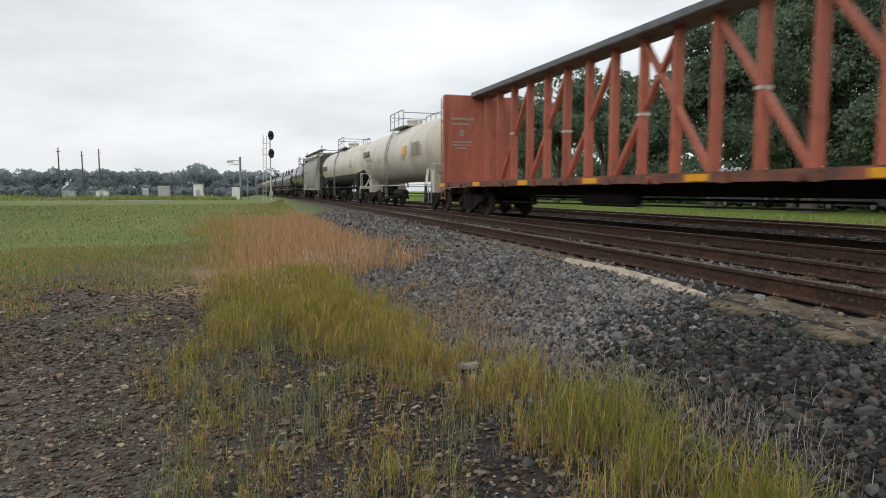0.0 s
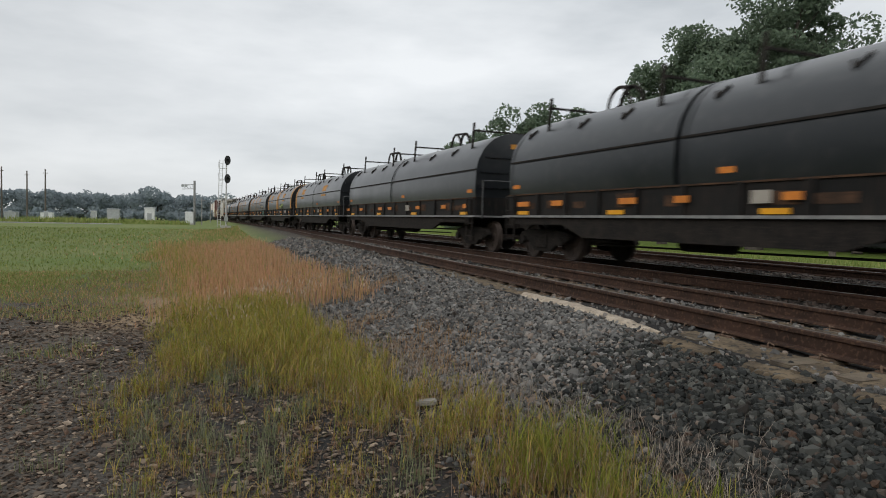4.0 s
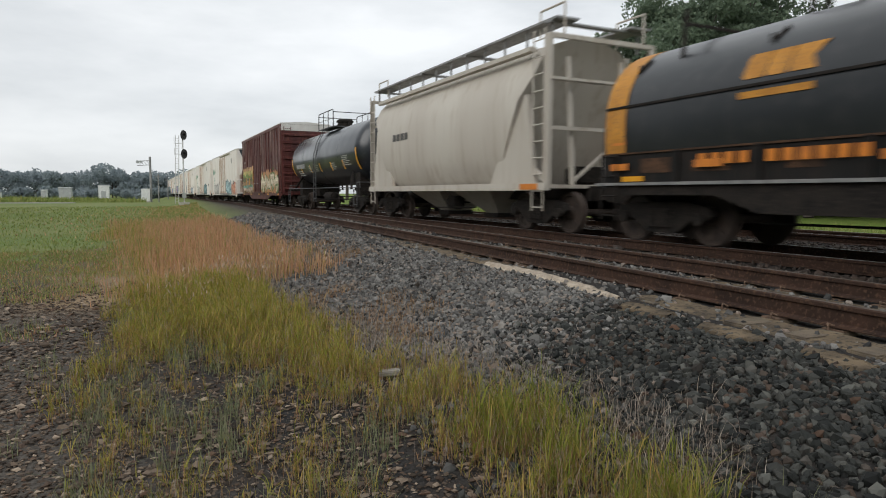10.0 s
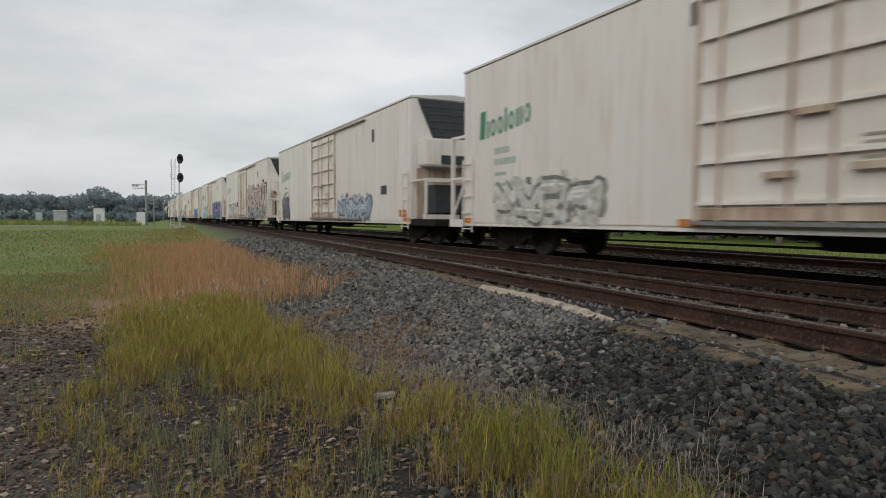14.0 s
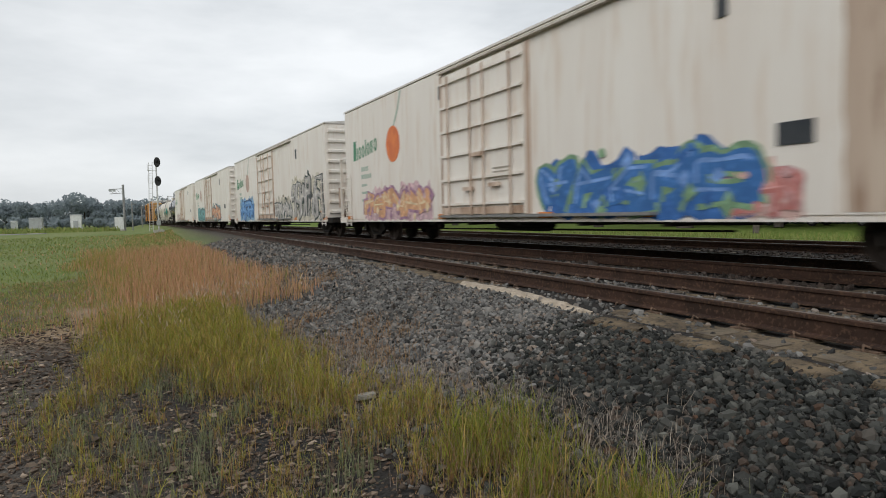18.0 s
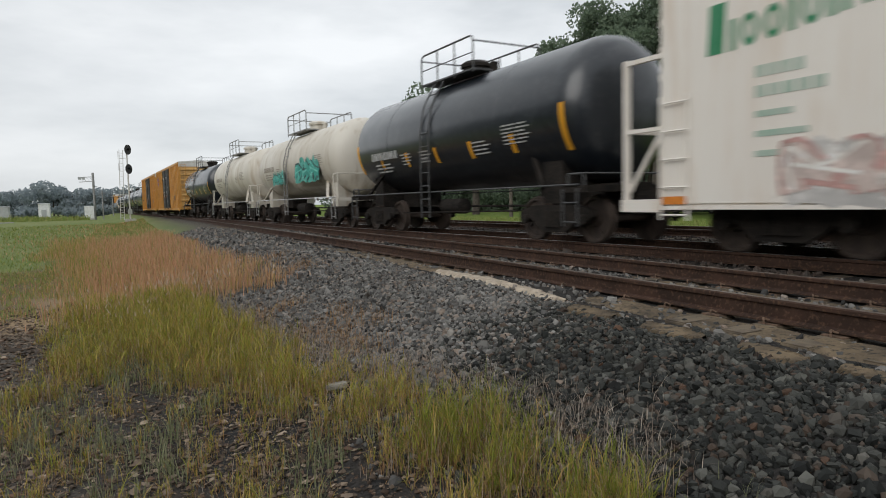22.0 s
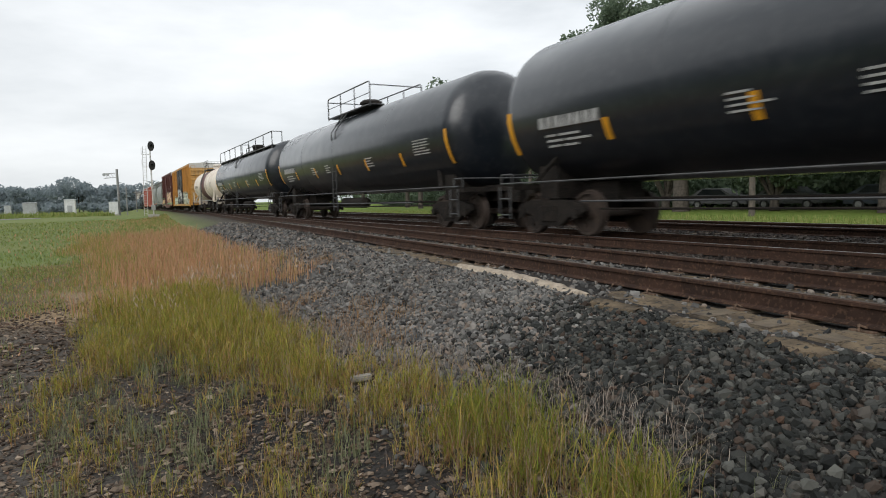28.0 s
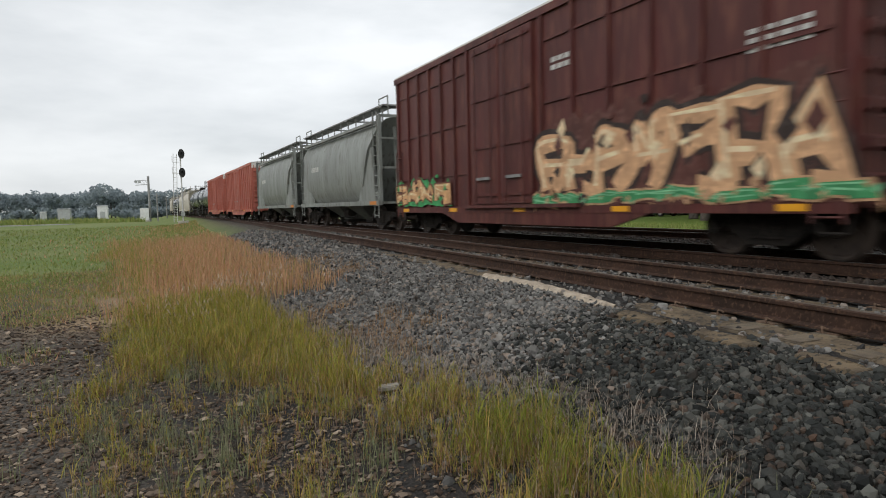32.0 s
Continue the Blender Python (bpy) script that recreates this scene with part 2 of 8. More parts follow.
# distant leaves paled and blued: the haze is put into their colour
LEAF_HAZED = multi("hazed_far_leaves", [(0.2354, 0.2798, 0.3), (0.2703, 0.3162, 0.3363), (0.3105, 0.354, 0.3638)], 0.9, spec=0.1, trans=0.5)
BARK = mat("bark", (0.1, 0.085, 0.07), (0.05, 0.042, 0.036), 6, 0.9, bump=0.6, bump_scale=30)
RAIL = mat("rusty_rail", (0.06, 0.033, 0.023), (0.034, 0.021, 0.016), 4, 0.8, 0.1, 0.3, 60, c3=(0.1, 0.058, 0.038), spec=0.2)
TRACK_STONE = multi("rust_stained_ballast", [(0.0216, 0.0187, 0.0173), (0.0612, 0.0475, 0.0403), (0.036, 0.0302, 0.0266), (0.0864, 0.0684, 0.0576), (0.0288, 0.0245, 0.0223), (0.072, 0.0518, 0.0418), (0.0468, 0.0382, 0.0331), (0.1224, 0.1044, 0.09)], 0.88)
RAIL_TOP = mat("railhead", (0.16, 0.13, 0.11), (0.1, 0.075, 0.06), 5, 0.45, 0.6)
RAIL_SHINE = mat("polished_railhead", (0.42, 0.42, 0.42), (0.3, 0.3, 0.3), 5, 0.3, 0.9)
TIE = mat("weathered_tie", (0.15, 0.118, 0.08), (0.07, 0.056, 0.042), 5, 0.9, bump=0.5, bump_scale=40, objvar=0.3)
SAND = mat("sand", (0.46, 0.385, 0.3), (0.31, 0.255, 0.19), 9, 0.95, bump=0.5, bump_scale=60, c3=(0.21, 0.175, 0.14), fine=30)
TAN_SOIL = mat("tan_soil", (0.18, 0.137, 0.09), (0.085, 0.068, 0.05), 4, 0.95, bump=0.6, bump_scale=50, c3=(0.045, 0.041, 0.036), fine=24, spec=0.1)
SPIKE = mat("rusty_clip", (0.2, 0.13, 0.09), (0.1, 0.07, 0.05), 20, 0.8, 0.3)
UNDER = mat("grimy_black_steel", (0.013, 0.012, 0.0115), (0.027, 0.023, 0.02), 5, 0.8, 0.0, c3=(0.042, 0.034, 0.028), spec=0.13)
WHEEL = mat("wheel_steel", (0.07, 0.052, 0.042), (0.04, 0.031, 0.027), 5, 0.65, 0.1, spec=0.3)
TREAD = mat("wheel_tread", (0.4, 0.39, 0.37), (0.3, 0.29, 0.28), 8, 0.35, 0.8)
WHITE_CAR = mat("dirty_white_paint", (0.76, 0.725, 0.67), (0.71, 0.66, 0.6), 1.0, 0.5, streak=True, c3=(0.67, 0.59, 0.51), fine=5)
ROOF_WHITE = mat("roof_white", (0.66, 0.65, 0.62), (0.55, 0.53, 0.5), 2, 0.55)
TANK_WHITE = mat("stained_white_tank", (0.6, 0.565, 0.5), (0.51, 0.47, 0.4), 0.8, 0.4, streak=True, c3=(0.43, 0.37, 0.29), fine=3)
TANK_CREAM = mat("cream_tank", (0.74, 0.675, 0.59), (0.64, 0.56, 0.47), 1.0, 0.45, streak=True, c3=(0.5, 0.37, 0.26), fine=4)
TANK_BLACK = mat("black_tank", (0.0045, 0.0075, 0.0125), (0.0085, 0.0125, 0.018), 1.5, 0.42, c3=(0.017, 0.02, 0.025), fine=6, spec=0.35, bump=0.05, bump_scale=2.5)
TANK_BLACK.node_tree.nodes["Principled BSDF"].inputs["Coat Weight"].default_value = 0.85
TANK_BLACK.node_tree.nodes["Principled BSDF"].inputs["Coat Roughness"].default_value = 0.2
TANK_BAND = mat("maroon_band", (0.135, 0.05, 0.046), (0.1, 0.04, 0.038), 3, 0.5)
HOPPER_GREY = mat("grey_hopper", (0.3, 0.29, 0.26), (0.22, 0.21, 0.19), 1.2, 0.55, streak=True, c3=(0.17, 0.15, 0.12), fine=8)
HOPPER_PALE = mat("pale_hopper", (0.5, 0.465, 0.405), (0.45, 0.41, 0.355), 0.8, 0.5, streak=True, c3=(0.4, 0.35, 0.29), fine=4)
HOPPER_DARK = mat("grey_green_hopper", (0.25, 0.265, 0.245), (0.18, 0.19, 0.175), 1.2, 0.5, streak=True, c3=(0.12, 0.115, 0.1), fine=8)
BOX_BROWN = mat("oxide_boxcar", (0.1, 0.024, 0.021), (0.06, 0.018, 0.016), 1.4, 0.55, streak=True, c3=(0.14, 0.05, 0.035), fine=10)
BOX_YELLOW = mat("yellow_boxcar", (0.57, 0.285, 0.062), (0.48, 0.235, 0.05), 1.2, 0.5, streak=True, c3=(0.36, 0.185, 0.06), fine=9)
# boxcar yellow made paler for the ends: brighter light put into the colour
BOX_END_LIT = mat("lit_yellow_end", (0.62, 0.39, 0.15), (0.53, 0.31, 0.11), 1.5, 0.6, streak=True, c3=(0.36, 0.22, 0.1), fine=8)
MARK_FAINT = mat("faded_brown_lettering", (0.4, 0.2, 0.06), (0.5, 0.26, 0.07), 5, 0.6)
MARK_DIM = mat("dim_lettering", (0.34, 0.34, 0.33), (0.22, 0.22, 0.21), 8, 0.6)
# red paled towards pink, distance haze put into the paint colour
BOX_RED = mat("hazed_red_boxcar", (0.43, 0.13, 0.09), (0.34, 0.1, 0.075), 1.4, 0.6, streak=True)
DOOR_BLACK = mat("black_door", (0.01, 0.0105, 0.012), (0.018, 0.018, 0.018), 2, 0.5, c3=(0.035, 0.032, 0.03), spec=0.25)
BEAM_ORANGE = mat("orange_beam", (0.42, 0.135, 0.085), (0.32, 0.1, 0.065), 2, 0.6, streak=True, c3=(0.2, 0.08, 0.058))
BEAM_SILL = mat("rusty_orange_sill", (0.25, 0.085, 0.05), (0.11, 0.06, 0.045), 1.6, 0.7, c3=(0.06, 0.042, 0.034), fine=7)
CHORD = mat("grey_chord", (0.14, 0.15, 0.16), (0.1, 0.105, 0.11), 3, 0.6)
COIL_BLACK = mat("dusty_black_hood", (0.004, 0.006, 0.008), (0.0085, 0.0105, 0.013), 0.8, 0.36, c3=(0.018, 0.0185, 0.02), fine=4, lo=0.35, hi=0.75, spec=0.5, bump=0.06, bump_scale=2.5)
COIL_BLACK.node_tree.nodes["Principled BSDF"].inputs["Coat Weight"].default_value = 0.5
COIL_BLACK.node_tree.nodes["Principled BSDF"].inputs["Coat Roughness"].default_value = 0.3
COIL_BODY = mat("coil_car_body", (0.008, 0.0085, 0.0085), (0.016, 0.014, 0.013), 1.1, 0.6, c3=(0.028, 0.021, 0.017), spec=0.2, streak=True)
RUST_LINE = mat("rust_brown_edge", (0.1, 0.056, 0.034), (0.05, 0.033, 0.024), 4, 0.85, c3=(0.022, 0.018, 0.016), spec=0.1)
YELLOW = mat("safety_yellow", (0.54, 0.245, 0.035), (0.42, 0.185, 0.028), 3, 0.55, c3=(0.26, 0.13, 0.04))
REFLECT = mat("reflector_yellow", (0.75, 0.36, 0.02), (0.65, 0.3, 0.02), 9, 0.4)
ORANGE_MARK = mat("orange_marker", (0.65, 0.22, 0.03), (0.52, 0.17, 0.03), 5, 0.5)
MARK_WHITE = mat("white_lettering", (0.55, 0.55, 0.52), (0.38, 0.37, 0.35), 6, 0.6)
MARK_DARK = mat("dark_lettering", (0.06, 0.06, 0.06), (0.1, 0.095, 0.09), 6, 0.6)
MARK_SOFT = mat("weathered_lettering", (0.27, 0.24, 0.2), (0.36, 0.33, 0.28), 4, 0.7)
MARK_GREEN = mat("green_logo", (0.03, 0.2, 0.09), (0.06, 0.24, 0.13), 3, 0.5)
MARK_PALE = mat("pale_green_lettering", (0.3, 0.42, 0.34), (0.4, 0.46, 0.4), 3, 0.5)
FRUIT = mat("orange_fruit", (0.75, 0.22, 0.05), (0.6, 0.15, 0.05), 2.5, 0.5)
FRUIT_FADED = mat("faded_fruit", (0.5, 0.33, 0.26), (0.42, 0.3, 0.25), 2.5, 0.5)
RUSTED_WHITE = mat("rust_streaked_white", (0.62, 0.5, 0.41), (0.42, 0.3, 0.22), 2.2, 0.7, streak=True, c3=(0.28, 0.17, 0.11), fine=7)
POST_WORN = mat("chalky_oxide_post", (0.13, 0.045, 0.037), (0.36, 0.29, 0.26), 1.4, 0.7, streak=True, c3=(0.1, 0.035, 0.03), fine=9, lo=0.42, hi=0.62)
GREY_END = mat("dark_grille", (0.03, 0.035, 0.042), (0.05, 0.055, 0.06), 4, 0.5)
RAILING = mat("grey_railing", (0.3, 0.3, 0.29), (0.2, 0.2, 0.2), 6, 0.5, 0.3)
DARK_RAILING = mat("dark_railing", (0.06, 0.062, 0.065), (0.1, 0.1, 0.1), 6, 0.5, 0.3)
SIG_ALU = mat("aluminium_mast", (0.6, 0.6, 0.59), (0.48, 0.48, 0.47), 6, 0.5, 0.2)
SIG_BLACK = mat("signal_black", (0.015, 0.015, 0.016), (0.03, 0.03, 0.03), 6, 0.6)
CONCRETE = mat("pale_concrete", (0.5, 0.48, 0.44), (0.4, 0.38, 0.35), 8, 0.9, bump=0.3)
SCRAP = mat("grey_scrap", (0.3, 0.28, 0.24), (0.2, 0.185, 0.16), 14, 0.95, bump=0.4)
HUT_WHITE = mat("white_shed", (0.7, 0.71, 0.7), (0.6, 0.61, 0.6), 3, 0.6)
HUT_GREY = mat("grey_shed", (0.4, 0.42, 0.42), (0.33, 0.34, 0.34), 3, 0.6)
WOOD_POLE = mat("grey_pole", (0.13, 0.11, 0.09), (0.08, 0.07, 0.06), 6, 0.9)
ROAD = mat("far_road", (0.3, 0.3, 0.29), (0.24, 0.24, 0.235), 3, 0.9)


def ground_material():
    """Grey gravel, dirt and grass, blended by where they lie on the plan and broken up by noise."""
    m = bpy.data.materials.new("ground_cover")
    m.use_nodes = True
    n, l = m.node_tree.nodes, m.node_tree.links
    b = n["Principled BSDF"]
    b.inputs["Roughness"].default_value = 0.95
    b.inputs["Specular IOR Level"].default_value = 0.15
    tc = n.new("ShaderNodeTexCoord")
    sep = n.new("ShaderNodeSeparateXYZ")
    l.new(tc.outputs["Object"], sep.inputs[0])

    def noise_of(scale, detail=5.0):
        t = n.new("ShaderNodeTexNoise")
        t.inputs["Scale"].default_value = scale
        t.inputs["Detail"].default_value = detail
        l.new(tc.outputs["Object"], t.inputs["Vector"])
        return t.outputs["Fac"]

    def math_of(op, a, c):
        t = n.new("ShaderNodeMath")
        t.operation = op
        for i, v in enumerate((a, c)):
            if isinstance(v, (int, float)):
                t.inputs[i].default_value = v
            else:
                l.new(v, t.inputs[i])
        return t.outputs[0]

    def step(v, lo, hi):
        t = n.new("ShaderNodeMapRange")
        t.interpolation_type = "SMOOTHSTEP"
        t.inputs["From Min"].default_value = lo
        t.inputs["From Max"].default_value = hi
        l.new(v, t.inputs["Value"])
        return t.outputs["Result"]

    def mixed(f, a, c):
        t = n.new("ShaderNodeMix")
        t.data_type = "RGBA"
        l.new(f, t.inputs["Factor"])
        for k, v in (("A", a), ("B", c)):
            if isinstance(v, tuple):
                t.inputs[k].default_value = (*v, 1)
            else:
                l.new(v, t.inputs[k])
        return t.outputs["Result"]

    wob = math_of("MULTIPLY", math_of("SUBTRACT", noise_of(0.35, 6), 0.5), 7.0)
    fine = noise_of(38.0, 3)
    mid = noise_of(2.3, 5)
    # gravel base darkened: shade in the gaps between loose stones, put into the colour
    gravel = mixed(step(fine, 0.35, 0.65), (0.014, 0.014, 0.014), (0.04, 0.038, 0.036))
    gravel = mixed(step(mid, 0.4, 0.75), gravel, (0.04, 0.033, 0.028))
    dirt = mixed(step(fine, 0.3, 0.7), (0.055, 0.048, 0.041), (0.12, 0.105, 0.09))
    grass = mixed(step(noise_of(0.12, 6), 0.35, 0.65), (0.13, 0.172, 0.055), (0.18, 0.195, 0.078))
    grass = mixed(step(noise_of(9.0, 3), 0.4, 0.8), grass, (0.115, 0.152, 0.046))
    x, y = sep.outputs["X"], sep.outputs["Y"]
    gravel = mixed(step(y, 18.0, 32.0), gravel, mixed(step(fine, 0.35, 0.65), (0.06, 0.053, 0.045), (0.11, 0.097, 0.082)))
    # dirt lies to the west of the shoulder, the field beyond it
    base = mixed(step(math_of("ADD", x, math_of("MULTIPLY", wob, 0.3)), -2.2, 0.6), dirt, gravel)
    field = math_of("ADD", math_of("ADD", math_of("MULTIPLY", x, -1.0), math_of("MULTIPLY", y, 0.42)), wob)
    west = step(math_of("MULTIPLY", x, -1.0), -4.0, -1.0)
    base = mixed(math_of("MULTIPLY", step(field, 9.5, 13.5), west), base, grass)
    dry = math_of("MULTIPLY", step(math_of("ADD", y, wob), 9.5, 12.5), step(math_of("ADD", x, math_of("MULTIPLY", wob, 0.25)), 2.2, 1.2))
    dry = math_of("MULTIPLY", dry, step(math_of("ADD", x, math_of("MULTIPLY", wob, 0.35)), -3.4, -1.2))
    dry = math_of("MULTIPLY", dry, step(math_of("ADD", y, wob), 42.0, 24.0))
    base = mixed(dry, base, mixed(step(fine, 0.3, 0.7), (0.2, 0.14, 0.08), (0.32, 0.23, 0.14)))
    east = step(math_of("ADD", math_of("ADD", x, math_of("MULTIPLY", y, 0.057)), math_of("MULTIPLY", wob, 0.25)), 17.0, 18.2)
    green = mixed(step(mid, 0.35, 0.7), (0.1, 0.16, 0.025), (0.16, 0.2, 0.05))
    base = mixed(east, base, green)
    l.new(base, b.inputs["Base Color"])
    bp = n.new("ShaderNodeBump")
    bp.inputs["Strength"].default_value = 0.7
    bp.inputs["Distance"].default_value = 0.03
    l.new(fine, bp.inputs["Height"])
    l.new(bp.outputs["Normal"], b.inputs["Normal"])
    return m


GROUND = ground_material()

# ---- building helpers ----


def box(bm, x0, x1, y0, y1, z0, z1, top=None):
    """A box; top = (x0, x1, y0, y1) gives its upper face another size."""
    a, b, c, d = top or (x0, x1, y0, y1)
    v = [bm.verts.new(p) for p in ((x0, y0, z0), (x1, y0, z0), (x1, y1, z0), (x0, y1, z0),
                                   (a, c, z1), (b, c, z1), (b, d, z1), (a, d, z1))]
    for f in ((3, 2, 1, 0), (4, 5, 6, 7), (0, 1, 5, 4), (1, 2, 6, 5), (2, 3, 7, 6), (3, 0, 4, 7)):
        bm.faces.new([v[i] for i in f])


def rod(bm, p0, p1, r, n=8, r2=None, caps=True):
    p0, p1 = Vector(p0), Vector(p1)
    q = (p1 - p0).to_track_quat("Z", "Y")
    r2 = r if r2 is None else r2
    rings = []
    for p, rr in ((p0, r), (p1, r2)):
        rings.append([bm.verts.new(p + q @ Vector((rr * math.cos(2 * math.pi * i / n), rr * math.sin(2 * math.pi * i / n), 0))) for i in range(n)])
    for i in range(n):
        bm.faces.new((rings[0][i], rings[0][(i + 1) % n], rings[1][(i + 1) % n], rings[1][i]))
    if caps:
        bm.faces.new(rings[0][::-1])
        bm.faces.new(rings[1])


def bar(bm, p0, p1, w, h):
    """A square bar between two points."""
    p0, p1 = Vector(p0), Vector(p1)
    q = (p1 - p0).to_track_quat("Z", "Y")
    rings = []
    for p in (p0, p1):
        rings.append([bm.verts.new(p + q @ Vector((sx * w / 2, sy * h / 2, 0))) for sx, sy in ((-1, -1), (1, -1), (1, 1), (-1, 1))])
    for i in range(4):
        bm.faces.new((rings[0][i], rings[0][(i + 1) % 4], rings[1][(i + 1) % 4], rings[1][i]))
    bm.faces.new(rings[0][::-1])
    bm.faces.new(rings[1])


def path_rod(bm, pts, r, n=6):
    for a, b in zip(pts, pts[1:]):
        rod(bm, a, b, r, n)


def lathe(bm, profile, axis="Y", n=24, centre=(0, 0, 0)):
    """Turns a profile of (along, radius) about an axis."""
    rings = []
    cx, cy, cz = centre
    for a, r in profile:
        ring = []
        for i in range(n):
            u, v = r * math.cos(2 * math.pi * i / n), r * math.sin(2 * math.pi * i / n)
            p = (cx + u, cy + a, cz + v) if axis == "Y" else (cx + a, cy + u, cz + v) if axis == "X" else (cx + u, cy + v, cz + a)
            ring.append(bm.verts.new(p))
        rings.append(ring)
    for ra, rb in zip(rings, rings[1:]):
        for i in range(n):
            bm.faces.new((ra[i], ra[(i + 1) % n], rb[(i + 1) % n], rb[i]))
    bm.faces.new(rings[0][::-1])
    bm.faces.new(rings[-1])


def prism(bm, outline, y0, y1):
    """An outline of (x, z) pushed along y."""
    a = [bm.verts.new((x, y0, z)) for x, z in outline]
    b = [bm.verts.new((x, y1, z)) for x, z in outline]
    k = len(outline)
    for i in range(k):
        bm.faces.new((a[i], a[(i + 1) % k], b[(i + 1) % k], b[i]))
    bm.faces.new(a[::-1])
    bm.faces.new(b)


def plate(bm, outline, x0, x1):
    """An outline of (y, z) pushed along x: flat shapes on a car's side."""
    a = [bm.verts.new((x0, y, z)) for y, z in outline]
    b = [bm.verts.new((x1, y, z)) for y, z in outline]
    k = len(outline)
    for i in range(k):
        bm.faces.new((a[i], a[(i + 1) % k], b[(i + 1) % k], b[i]))
    bm.faces.new(a[::-1])
    bm.faces.new(b)


def mesh_of(name, bm, material, smooth=False, bevel=0.0):
    if bevel:
        bmesh.ops.bevel(bm, geom=[e for e in bm.edges], offset=bevel, segments=2, affect="EDGES", clamp_overlap=True)
    bmesh.ops.recalc_face_normals(bm, faces=bm.faces)
    me = bpy.data.meshes.new(name)
    bm.to_mesh(me)
    bm.free()
    me.materials.append(material)
    if smooth:
        me.polygons.foreach_set("use_smooth", [True] * len(me.polygons))
        me.set_sharp_from_angle(angle=radians(38))
    return me


def part(name, bm, material, parent, label="", smooth=False, bevel=0.0):
    me = bm if isinstance(bm, bpy.types.Mesh) else mesh_of(name, bm, material, smooth, bevel)
    ob = new(name, me)
    ob.parent = parent
    if label:
        tagged(ob, label)
    return ob


def thing(name, m, label, category, group="", kind=""):
    ob = new(name)
    ob.empty_display_size = 0.3
    ob.matrix_basis = m
    return tagged(ob, label, category, group, kind)


def boxed(name, material, parent, *dims, label="", bevel=0.0):
    bm = bmesh.new()
    box(bm, *dims)
    return part(name, bm, material, parent, label, bevel=bevel)


def pydata(name, verts, faces, material, parent=None):
    me = bpy.data.meshes.new(name)
    me.from_pydata(verts, [], faces)
    me.materials.append(material)
    ob = new(name, me)
    ob.parent = parent
    return ob


# ---- plan: the loaded line, the near line, the far line ----
PSI, KAP, X0 = 0.0591, -0.00007, 9.104
SPEED = 21.36


def line_at(s, off=0.0):
    """Place and heading (radians to the left of +y) on the loaded line, s metres along, off metres to its right."""
    psi = PSI + KAP * s
    return X0 - (PSI * s + KAP * s * s / 2) + off * math.cos(psi), s + off * math.sin(psi), psi


def near_at(s, off=0.0):
    return 5.25 + off, s, 0.0


def far_at(s, off=0.0):
    return line_at(s, off + 5.0)


def smooth(a, b, v):
    t = min(1.0, max(0.0, (v - a) / (b - a)))
    return t * t * (3 - 2 * t)


def ground_z(x, y):
    """Height of the ground over the railhead level: a ballast shoulder beside the near line, low ground around."""
    low = -0.885 + 0.05 * noise.noise((x * 0.35, y * 0.35, 0)) * smooth(60, 5, abs(y))
    # distance east of the shoulder's foot, and west of the far verge
    bend = min(0.0, line_at(y)[0] - 0.75 - 4.5) if y > 0 else 0.0
    u = x - bend
    up = smooth(-0.4, 1.6, u) * 0.28 + smooth(1.2, 3.35, u) * 0.39
    e = x - line_at(y)[0]
    down = smooth(6.3, 8.6, e) * 0.28
    return low + up - down + 0.012 * noise.noise((x * 3, y * 3, 2))

# ---- the setting ----


def axis_steps(spans):
    out = []
    for a, b, d in spans:
        k = max(1, round((b - a) / d))
        out += [a + (b - a) * i / k for i in range(k)]
    return out + [spans[-1][1]]


def build_ground():
    xs = axis_steps([(-2500, -300, 440), (-300, -60, 40), (-60, -12, 6), (-12, -2, 0.8), (-2, 6, 0.16), (6, 22, 0.5), (22, 60, 4), (60, 300, 40), (300, 2500, 440)])
    ys = axis_steps([(-1500, -100, 280), (-100, -10, 9), (-10, 0, 0.8), (0, 16, 0.2), (16, 40, 0.8), (40, 200, 8), (200, 600, 50), (600, 3500, 480)])
    verts = [(x, y, ground_z(x, y)) for y in ys for x in xs]
    w = len(xs)
    faces = [(j * w + i, j * w + i + 1, (j + 1) * w + i + 1, (j + 1) * w + i) for j in range(len(ys) - 1) for i in range(w - 1)]
    g = pydata("ground", verts, faces, GROUND)
    g.data.polygons.foreach_set("use_smooth", [True] * len(faces))
    tagged(g, "gravel shoulder, bare dirt and green field beside the railway", "ground", kind="structure")


build_ground()

RAIL_OUT = [(-0.076, -0.186), (0.076, -0.186), (0.076, -0.176), (0.014, -0.155), (0.010, -0.05), (0.035, -0.042), (0.035, -0.012),
            (0.026, -0.002), (-0.026, -0.002), (-0.035, -0.012), (-0.035, -0.042), (-0.010, -0.05), (-0.014, -0.155), (-0.076, -0.176)]


def rail_mesh(name, at, off, ys, material, outline):
    verts, faces = [], []
    k = len(outline)
    for s in ys:
        for ox, oz in outline:
            x, y, _ = at(s, off + ox)
            verts.append((x, y, oz))
    for j in range(len(ys) - 1):
        for i in range(k):
            faces.append((j * k + i, j * k + (i + 1) % k, (j + 1) * k + (i + 1) % k, (j + 1) * k + i))
    return pydata(name, verts, faces, material)


